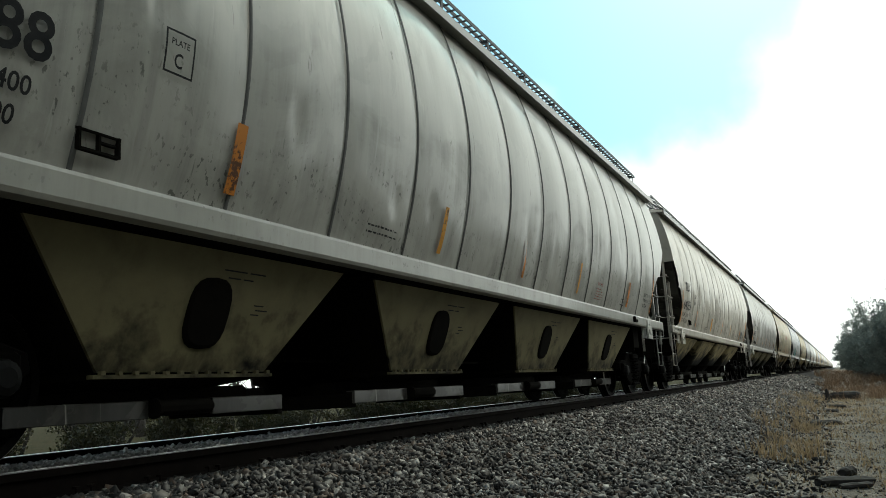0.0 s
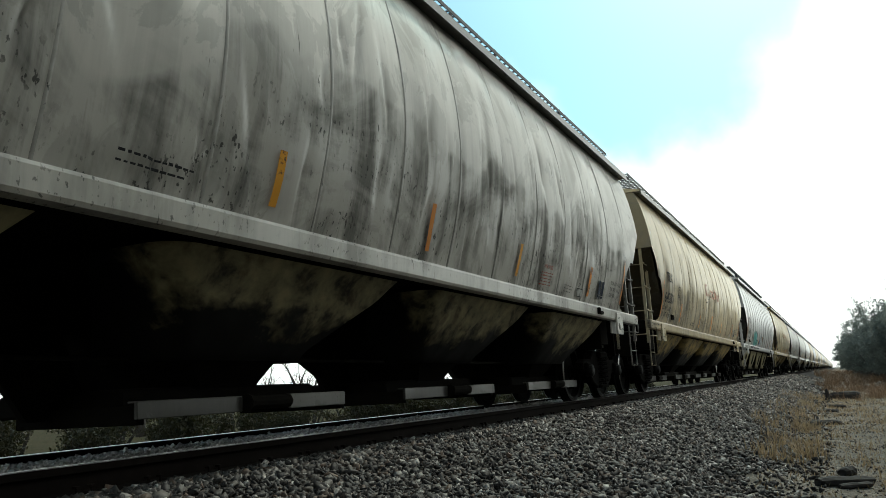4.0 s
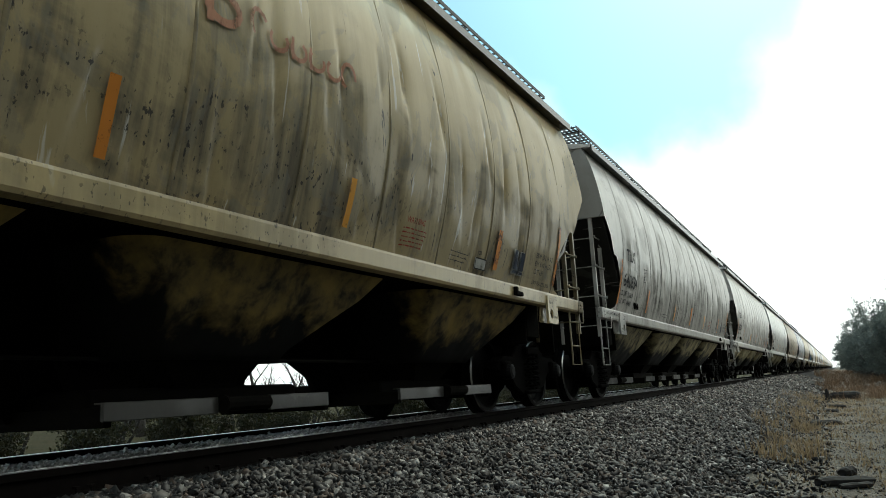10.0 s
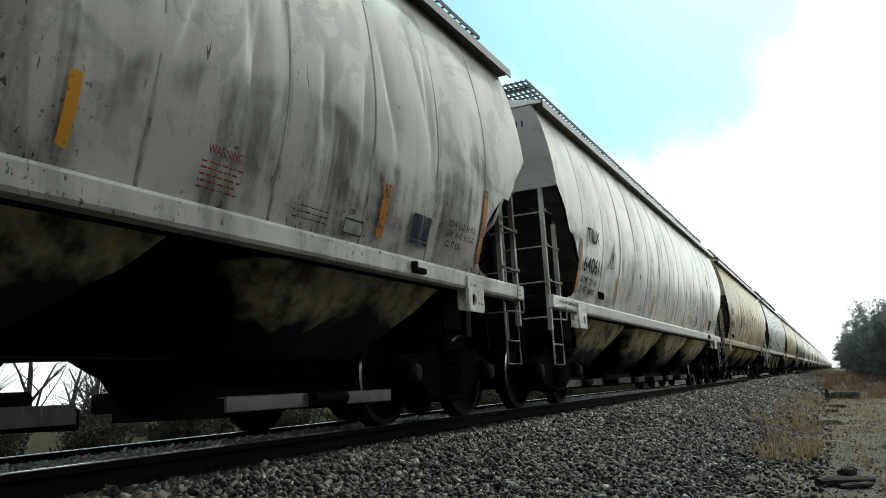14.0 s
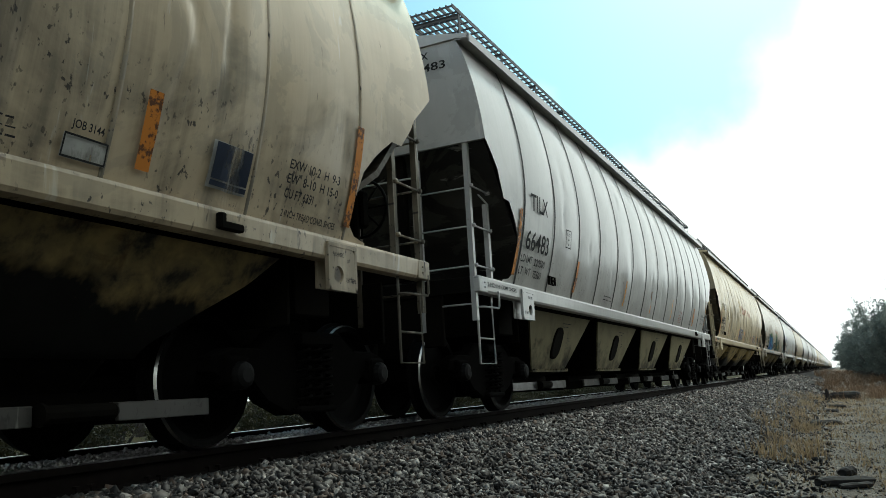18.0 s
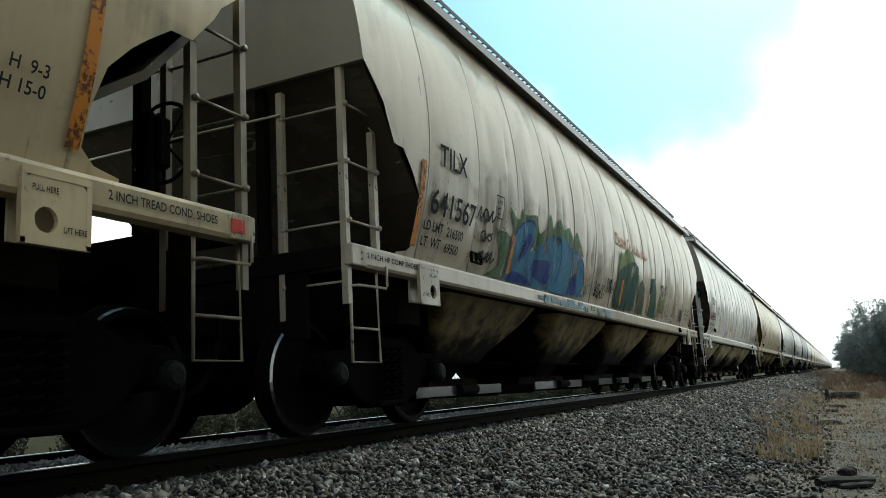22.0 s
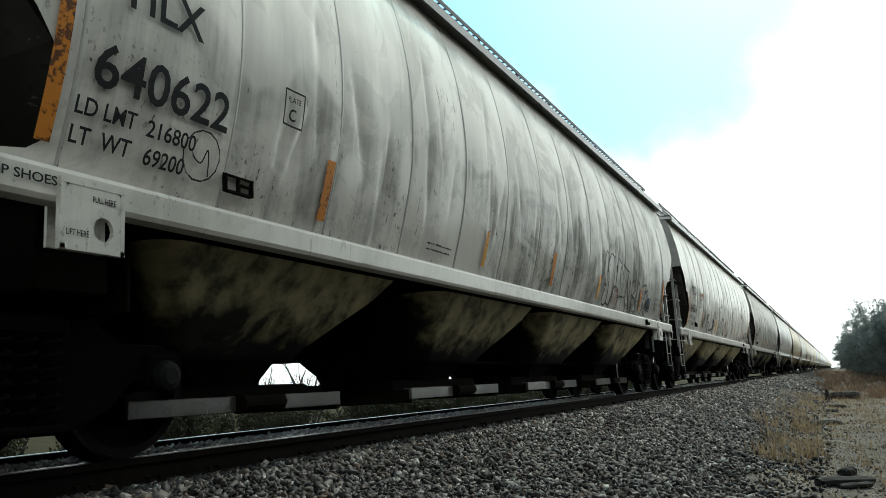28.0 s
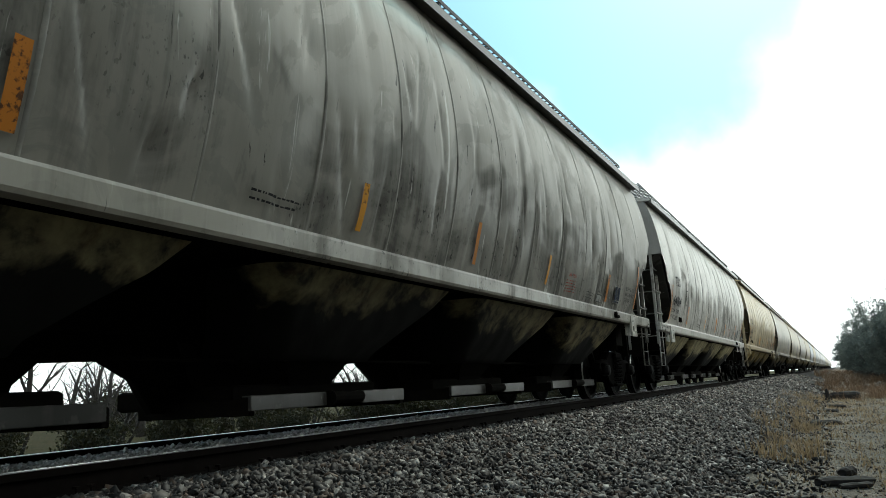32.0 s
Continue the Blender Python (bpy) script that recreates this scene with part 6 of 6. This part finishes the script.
def build_ground():
    xs = [-3000, -600, -120, -40, -12] + [-6 + 0.4 * i for i in range(90)] + [30 + 2.5 * i for i in range(29)] + [110, 140, 190, 260, 400, 700, 1400, 3000]
    ys = [-3000, -800, -200, -60, -25, -12] + [-8 + 0.5 * i for i in range(14)] + [-1 + 0.2 * i for i in range(20)] + [3.05, 3.5, 3.88, 4.02, 4.16, 4.7, 5.24, 5.38, 5.52, 5.9, 6.4, 7.3, 8.2, 10, 13, 16, 25, 60, 200, 800, 3000]
    vs = [(x, y, bed_z(x, y)) for x in xs for y in ys]
    w = len(ys)
    fs = [(i * w + j, (i + 1) * w + j, (i + 1) * w + j + 1, i * w + j + 1) for i in range(len(xs) - 1) for j in range(w - 1)]
    me = mesh_of("ground", vs, fs, True)
    me.materials.append(GROUND)
    tagged(new("ground", me), "bare soil, grit and dry grass beside the track", "ground", kind="structure")


def stone_field(name, areas, label, mat):
    """Broken stones: small angular solids, each its own island, in one mesh."""
    rng = np.random.RandomState(4)
    cube = np.array([(x, y, z) for z in (-1, 1) for x, y in ((-1, -1), (1, -1), (1, 1), (-1, 1))], float)
    quads = np.array([(3, 2, 1, 0), (4, 5, 6, 7), (0, 1, 5, 4), (1, 2, 6, 5), (2, 3, 7, 6), (3, 0, 4, 7)])
    tri = np.concatenate([quads[:, [0, 1, 2]], quads[:, [0, 2, 3]]])
    P, S = [], []
    for x0, x1, y0, y1, count, s0, s1 in areas:
        x, y = x0 + (x1 - x0) * rng.rand(count), y0 + (y1 - y0) * rng.rand(count)
        s_ = s0 + (s1 - s0) * rng.rand(count) ** 1.7
        yy = y + 0.28 * np.sin(x * 0.9 + 1.3) * np.sin(x * 0.37) + 0.15 * np.sin(x * 2.9)
        keep = (yy > 1.35) | (rng.rand(count) < ((yy - 0.2) / 1.15) ** 2 * (yy > 0.2) + (0.5 if s1 < 0.03 and y0 < 0 else 0.06))
        x, y, s_ = x[keep], y[keep], s_[keep]
        z = np.array([bed_z(a, b_) for a, b_ in zip(x, y)]) + s_ * (0.1 + 0.6 * rng.rand(len(x)))
        P.append(np.stack([x, y, z], 1))
        S.append(s_)
    P, S = np.concatenate(P), np.concatenate(S)
    n = len(P)
    # each corner pulled in or out; top narrower than bottom
    V = cube[None] * (0.45 + 0.55 * rng.rand(n, 8, 3)) * np.stack([0.9 + 0.7 * rng.rand(n), 0.6 + 0.5 * rng.rand(n), 0.28 + 0.34 * rng.rand(n)], 1)[:, None]
    V *= S[:, None, None]
    q = rng.randn(n, 4)
    q[:, 1:3] *= 0.45
    q /= np.linalg.norm(q, axis=1)[:, None]
    w, i, j, k = q.T
    R = np.stack([1 - 2 * (j * j + k * k), 2 * (i * j - k * w), 2 * (i * k + j * w), 2 * (i * j + k * w), 1 - 2 * (i * i + k * k), 2 * (j * k - i * w), 2 * (i * k - j * w), 2 * (j * k + i * w), 1 - 2 * (i * i + j * j)], 1).reshape(n, 3, 3)
    V = np.einsum("nij,nkj->nki", R, V) + P[:, None]
    F = (tri[None] + 8 * np.arange(n)[:, None, None]).reshape(-1, 3)
    V = V.reshape(-1, 3)
    me = bpy.data.meshes.new(name)
    me.vertices.add(len(V))
    me.vertices.foreach_set("co", V.astype(np.float32).ravel())
    me.loops.add(F.size)
    me.loops.foreach_set("vertex_index", F.astype(np.int32).ravel())
    me.polygons.add(len(F))
    me.polygons.foreach_set("loop_start", np.arange(0, F.size, 3, dtype=np.int32))
    me.update()
    me.validate()
    me.materials.append(mat)
    tagged(new(name, me), label, "ballast", kind="stuff")


def build_track():
    for y, nm in ((TRACK_Y - 0.755, "rail_near"), (TRACK_Y + 0.755, "rail_far")):
        rail = thing("rail", "rusty steel rail with a worn bright head", "rail", "rails of the track", pose(0, y, 0))
        web = [(-0.076, -0.186), (0.076, -0.186), (0.074, -0.172), (0.012, -0.150), (0.009, -0.055), (0.034, -0.045), (0.036, -0.006), (-0.036, -0.006), (-0.034, -0.045), (-0.009, -0.055), (-0.012, -0.150), (-0.074, -0.172)]
        part("web_and_base", extrude_mesh("web", web, -40, 1300), RAIL, rail)
        head = [(-0.034, -0.0055), (0.034, -0.0055), (0.026, 0.0), (-0.026, 0.0)]
        part("head", extrude_mesh("head", head, -40, 1300), HEAD, rail)
    tie = thing("sleeper", "dark creosoted timber sleeper half buried in ballast", "sleeper", "sleepers under the rails", pose(-4, TRACK_Y, -0.19))
    part("beam", box_mesh("beam", [((0, 0, -0.09), (0.22, 2.6, 0.18))], 0.012), TIE, tie)
    for y in (-0.755, 0.755):
        plate = part("tie_plate", cached("tieplate", lambda: box_mesh("tie_plate", [((0, 0, 0.004), (0.18, 0.34, 0.014))], 0.003)), RAIL, tie, at=(0, y, 0))
        for dx, dy in ((-0.05, -0.09), (0.05, 0.09), (-0.05, 0.09), (0.05, -0.09)):
            part("spike", cached("spike", lambda: box_mesh("spike", [((0, 0, 0.03), (0.018, 0.018, 0.05)), ((0, 0.006, 0.055), (0.034, 0.040, 0.016))], 0.003)), RAIL, plate, at=(dx, dy, 0.01))
    for k in range(1, 48):
        copy_thing(tie, pose(-4 + 0.52 * k + 0.02 * math.sin(k * 2.3), TRACK_Y + 0.02 * math.sin(k * 5.1), -0.19 + 0.004 * math.sin(k * 3.3), 0, 0, 0.8 * math.sin(k * 1.7)))


# ---- plants ----
def blades(name, areas, mat, label, seed):
    rng = np.random.RandomState(seed)
    V, F = [], []
    for x0, x1, y0, y1, count, h0, h1, tufts in areas:
        cs = [(x0 + (x1 - x0) * rng.rand(), y0 + (y1 - y0) * rng.rand()) for _ in range(tufts)] if tufts else None
        for _ in range(count):
            if cs:
                c = cs[rng.randint(len(cs))]
                x, y = c[0] + rng.randn() * 0.13, c[1] + rng.randn() * 0.10
            else:
                x, y = x0 + (x1 - x0) * rng.rand(), y0 + (y1 - y0) * rng.rand()
            h = h0 + (h1 - h0) * rng.rand() ** 1.5
            a = rng.rand() * 6.28
            lean = h * rng.uniform(0.2, 1.0)
            w = 0.004 + 0.004 * rng.rand()
            z = bed_z(x, y) - 0.01
            dx, dy = math.cos(a), math.sin(a)
            b = len(V)
            V += [(x - dy * w, y + dx * w, z), (x + dy * w, y - dx * w, z), (x + dx * lean * 0.4 + dy * w * 0.7, y + dy * lean * 0.4 - dx * w * 0.7, z + h * 0.6), (x + dx * lean * 0.4 - dy * w * 0.7, y + dy * lean * 0.4 + dx * w * 0.7, z + h * 0.6), (x + dx * lean, y + dy * lean, z + h * 0.9)]
            F += [(b, b + 1, b + 2, b + 3), (b + 3, b + 2, b + 4)]
    me = mesh_of(name, V, F)
    me.materials.append(mat)
    tagged(new(name, me), label, "grass", kind="stuff")


def twig_tree(seed, height, spread, leafy, trunks=1, levels=4, leaf=0.06, count=3):
    """Trunk, limbs and twigs (tapered tubes) and a crown of small leaves, as two meshes."""
    rng = random.Random(seed)
    tv, tf, vs, fs, lv, lf = [], [], [], [], [], []

    def leafs(p, n, r):
        for _ in range(n):
            c = p + Vector((rng.gauss(0, r), rng.gauss(0, r), rng.gauss(0, r * 0.8)))
            u = Vector((rng.gauss(0, 1), rng.gauss(0, 1), rng.gauss(0, 1))).normalized()
            w = u.cross(Vector((rng.gauss(0, 1), rng.gauss(0, 1), rng.gauss(0, 1)))).normalized()
            l = leaf * rng.uniform(0.6, 1.4)
            b = len(lv)
            lv.extend([tuple(c - u * l), tuple(c + w * l * 0.45), tuple(c + u * l), tuple(c - w * l * 0.45)])
            lf.append((b, b + 1, b + 2, b + 3))

    def grow(p, d, length, r, level):
        pts, rad = [p], [r]
        q, dd = p.copy(), d.copy()
        for i in range(4):
            dd = (dd + Vector((rng.gauss(0, 0.16), rng.gauss(0, 0.16), rng.gauss(0.03, 0.1)))).normalized()
            q = q + dd * length / 4
            pts.append(q.copy())
            rad.append(r * (1 - 0.17 * (i + 1)))
        if level == 0:
            tube_data(pts, rad, 7, vs=tv, fs=tf)
        else:
            tube_data(pts, rad, 5 if level < 2 else 3, vs=vs, fs=fs)
        if level >= levels - 1:
            if leafy:
                for s in pts[1:]:
                    leafs(s, leafy, 0.16 * spread)
            return
        for _ in range(count + (1 if level else 2)):
            k = rng.randint(1, 4)
            side = Vector((rng.gauss(0, 1), rng.gauss(0, 1), rng.gauss(0.35, 0.4))).normalized()
            grow(pts[k], (dd * 0.55 + side * 0.8 * spread).normalized(), length * rng.uniform(0.5, 0.72), rad[k] * 0.6, level + 1)

    for i in range(trunks):
        a = rng.uniform(0, 6.28)
        lean = 0.0 if trunks == 1 else rng.uniform(0.15, 0.6)
        grow(Vector((0.25 * math.cos(a) * (trunks > 1), 0.25 * math.sin(a) * (trunks > 1), -0.1)), Vector((lean * math.cos(a), lean * math.sin(a), 1)).normalized(), height * rng.uniform(0.38, 0.5), height * (0.022 if trunks == 1 else 0.010), 0)
    return (tv, tf), (vs, fs), (lv, lf)


def plant_kind(name, label, category, group, seed, leaf_mat=None, **shape):
    (tv, tf), (vs, fs), (lv, lf) = twig_tree(seed, **shape)
    ob = thing(name, label, category, group)
    part("trunk", mesh_of("trunk", tv, tf, True), BARK, ob)
    part("branchwork", mesh_of("branchwork", vs, fs, True), BARK, ob)
    if lf:
        part("crown", mesh_of("crown", lv, lf), leaf_mat or LEAF, ob)
    return ob


def build_plants():
    rng = random.Random(12)
    kinds = [plant_kind("shrub", "tall roadside shrub with thin twigs and small grey-green leaves", "shrub", "shrubs along the track", 30 + k, height=5.4, spread=0.72, leafy=30, trunks=10, levels=4, leaf=0.05, count=2) for k in range(3)]
    spots = []
    for k in range(16):
        x = 44 + 6.0 * k + rng.uniform(-1.5, 1.5)
        spots += [(x, -2.7 - rng.uniform(0, 0.8) + 0.010 * (x - 44), rng.uniform(0.72, 0.95)), (x + 2.5, -5.6 - rng.uniform(0, 1.5), rng.uniform(1.1, 1.4))]
    # unseen tall row added beside and behind the camera, to block low sky
    for k in range(15):
        x = -10 + 1.7 * k + rng.uniform(-0.4, 0.4)
        spots += [(x, -9.2 - rng.uniform(0, 0.4), rng.uniform(1.90, 2.0))]
    for i, (x, y, s) in enumerate(spots):
        m = pose(x, y, bed_z(x, y), 0, 0, rng.uniform(0, 360))
        if i < 3:
            ob = kinds[i]
            ob.matrix_basis = m
            ob.scale = (s, s, s)
        else:
            src = kinds[i % 3]
            keep = tuple(src.scale)
            src.scale = (s, s, s)
            copy_thing(src, m)
            src.scale = keep
    # dull brush beyond the track, low by the ditch and higher behind
    brush = [plant_kind("bush", "dark low bush in the rough beyond the track", "bush", "bushes beyond the track", 90 + k, leaf_mat=BRUSH, height=2.6, spread=1.0, leafy=9, trunks=7, levels=3, leaf=0.07, count=2) for k in range(2)]
    bspots = [(0 + 0.75 * k + rng.uniform(-0.7, 0.7), 11.5 + rng.uniform(0, 3.5), rng.uniform(0.35, 0.66)) for k in range(84)]
    bspots += [(2 + 3.6 * k + rng.uniform(-2, 2), 20 + rng.uniform(0, 8) + 0.2 * k, rng.uniform(0.6, 1.1)) for k in range(26)]
    for i, (x, y, s) in enumerate(bspots):
        src = brush[i % 2]
        m = pose(x, y, bed_z(x, y), 0, 0, rng.uniform(0, 360))
        if i < 2:
            src.matrix_basis = m
            src.scale = (s, s, s)
        else:
            keep = tuple(src.scale)
            src.scale = (s, s, s)
            copy_thing(src, m)
            src.scale = keep
    trees = [plant_kind("bare_tree", "bare dark tree in a field beyond the track", "tree", "trees beyond the track", 60 + k, height=8.5, spread=0.85, leafy=0, trunks=1, levels=5, count=2) for k in range(3)]
    tspots = [(9, 22), (15, 26), (3.5, 24), (22, 30), (29, 34), (20, 21), (36, 30), (45, 36), (55, 40), (12, 34), (27, 25), (-2, 30), (66, 44), (80, 50), (40, 24), (33, 40)]
    for i, (x, y) in enumerate(tspots):
        m = pose(x, y, bed_z(x, y), 0, 0, rng.uniform(0, 360))
        if i < 3:
            trees[i].matrix_basis = m
        else:
            copy_thing(trees[i % 3], m)
    for k in range(30):
        src = trees[k % 3]
        keep = tuple(src.scale)
        s = rng.uniform(0.38, 0.62)
        src.scale = (s, s, s)
        x, y = 5 + 1.9 * k + rng.uniform(-0.8, 0.8), 15.5 + rng.uniform(0, 4) + 0.06 * k
        copy_thing(src, pose(x, y, bed_z(x, y), 0, 0, rng.uniform(0, 360)))
        src.scale = keep
    thicket = [plant_kind("bare_shrub", "leafless many-stemmed shrub beyond the track", "shrub", "leafless shrubs beyond the track", 120 + k, height=4.6, spread=1.0, leafy=0, trunks=6, levels=4, count=2) for k in range(2)]
    for k in range(10):
        x, y = 8.5 + 2.5 * k + rng.uniform(-0.5, 0.5), 15.5 + 0.09 * k + rng.uniform(-1.2, 2.5)
        m = pose(x, y, bed_z(x, y), 0, 0, rng.uniform(0, 360))
        if k < 2:
            thicket[k].matrix_basis = m
        else:
            copy_thing(thicket[k % 2], m)
    blades("dry_grass", [(9.6, 12.5, 0.30, 0.95, 520, 0.06, 0.28, 18), (12.5, 19, 0.4, 1.3, 620, 0.08, 0.28, 26), (19, 32, 0.4, 1.5, 800, 0.08, 0.28, 40), (7.5, 18, -2.0, 0.8, 4200, 0.012, 0.07, 0), (18, 34, -2.6, 1.0, 4200, 0.02, 0.10, 0), (7.5, 30, -2.2, 0.3, 1500, 0.04, 0.16, 60), (6, 14, -1.8, 0.7, 5200, 0.006, 0.035, 0), (14, 40, -3.2, 0.4, 6000, 0.02, 0.10, 0)], STRAW, "pale dry grass stalks in tufts on the verge", 5)
    blades("brown_grass", [(28, 44, -2.8, 0.1, 3200, 0.12, 0.45, 70), (40, 75, -3, 0.9, 4600, 0.20, 0.7, 90), (75, 190, -3, 2.0, 5200, 0.3, 0.9, 110)], RUSSET, "russet dead grass under the shrubs", 8)
    blades("verge_grass", [(-4, 16, 8.0, 12.5, 5000, 0.15, 0.6, 0), (16, 45, 8.0, 12, 5000, 0.2, 0.7, 0)], GREENGRASS, "rough grass on the far side of the track", 6)


def build_debris():
    for x, y, l, w, h, rz, look_ in ((8.33, 0.06, 0.62, 0.13, 0.085, -46, "broken end of a rotten timber sleeper lying on gravel"), (8.95, 0.03, 0.26, 0.12, 0.09, -20, "small broken timber chunk on gravel"), (8.2, -0.02, 0.30, 0.10, 0.05, -60, "thin split piece of rotten timber on gravel"),
                                     (16.9, 0.42, 0.78, 0.22, 0.11, -62, "split dark timber slab lying on the verge"), (30.5, -0.08, 1.05, 0.26, 0.30, 88, "old discarded timber sleeper on the verge"), (29.6, 0.38, 0.16, 0.12, 0.42, 10, "upright broken timber stub on the verge"),
                                     (23.86, 0.10, 0.42, 0.16, 0.09, 80, "small dark timber piece on gravel"), (21.3, 0.23, 0.28, 0.14, 0.08, 70, "small dark timber piece on gravel"), (29.8, 0.9, 0.5, 0.2, 0.06, 84, "flat dark timber piece on gravel")):
        rng = random.Random(int(x * 10))
        ob = thing("timber_debris", look_, "timber", "discarded timbers on the verge", pose(x, y, bed_z(x, y) + h * 0.35, rng.uniform(-4, 4), rng.uniform(-5, 5), rz))
        vs, fs = [], []
        n, k = 9, 8
        for i in range(n):
            u = i / (n - 1) - 0.5
            for j in range(k):
                a = 2 * math.pi * (j + 0.5) / k
                sq = 1 / max(abs(math.cos(a)), abs(math.sin(a)))
                taper = 1 - (abs(u) * 2) ** 6 * 0.3
                jit = 1 + 0.16 * rng.uniform(-1, 1)
                vs.append((u * l * (1 + 0.04 * rng.uniform(-1, 1)) , math.cos(a) * sq * w / 2 * jit * taper, math.sin(a) * sq * h / 2 * jit * taper))
        for i in range(n - 1):
            for j in range(k):
                fs.append((i * k + j, i * k + (j + 1) % k, (i + 1) * k + (j + 1) % k, (i + 1) * k + j))
        fs += [tuple(reversed(range(k))), tuple((n - 1) * k + j for j in range(k))]
        part("beam", mesh_of("beam", vs, fs), DEBRIS, ob)


build_ground()
for n in sorted(CARS):
    build_car(n, CARS[n])
for n in range(4, 40):
    build_far_car(n, FAR_LOOKS[(n * 7 + n // 3) % 5])
build_plants()
build_debris()
build_track()
stone_field("ballast", [(-9, 2.5, 0.2, 3.62, 16000, 0.022, 0.042), (2.5, 9, 0.2, 3.62, 24000, 0.016, 0.034), (9, 16, 0.2, 3.62, 20000, 0.018, 0.036), (16, 34, 0.3, 3.6, 22000, 0.024, 0.044), (34, 70, 0.5, 3.6, 10000, 0.05, 0.08), (3, 16, 5.6, 6.5, 4000, 0.018, 0.036), (5, 16, -2.5, 0.7, 12000, 0.005, 0.015), (16, 40, -3.0, 0.7, 8000, 0.008, 0.024), (2.5, 9, 0.2, 3.4, 9000, 0.010, 0.020)], "grey and brown crushed stone ballast of the track bed", STONE)
# paler copy of the ballast stone, for a sunlit strip between the rails
stone_field("gauge_ballast", [(2, 16, 4.12, 5.28, 13000, 0.014, 0.026), (16, 45, 4.12, 5.28, 8000, 0.02, 0.035)], "crushed stone between the rails, coloured pale to look sunlit", SUNLIT_STONE)


def motions():
    # wheels roll while their car is near
    for n, dx, sets in WHEELS:
        near = [k for k in range(0, 641) if -2.0 < car_x(n, k * 0.05) + dx < 16.0]
        if not near:
            continue
        for w in sets:
            spin0 = w.rotation_euler[2]
            place = tuple(w.location)
            turn = 1.0 if spin0 == 0 else -1.0

            def at(k):
                a = -turn * SPEED * 0.05 * (k - near[0]) / 0.457
                return Matrix.Translation(place) @ Matrix.Rotation(spin0, 4, "Z") @ Matrix.Rotation(a, 4, "Y")
            rows = [(k * 0.05, at(k)) for k in near]
            if near[0] > 0:
                rows.insert(0, (0.0, at(near[0])))
            if near[-1] < 640:
                rows.append((32.0, at(near[-1])))
            walk(w, rows)
    for n, car in CAR_LIST:
        walk(car, [(t, pose(car_x(n, t), TRACK_Y, 0)) for t in (0.0, 16.0, 32.0)])


motions()
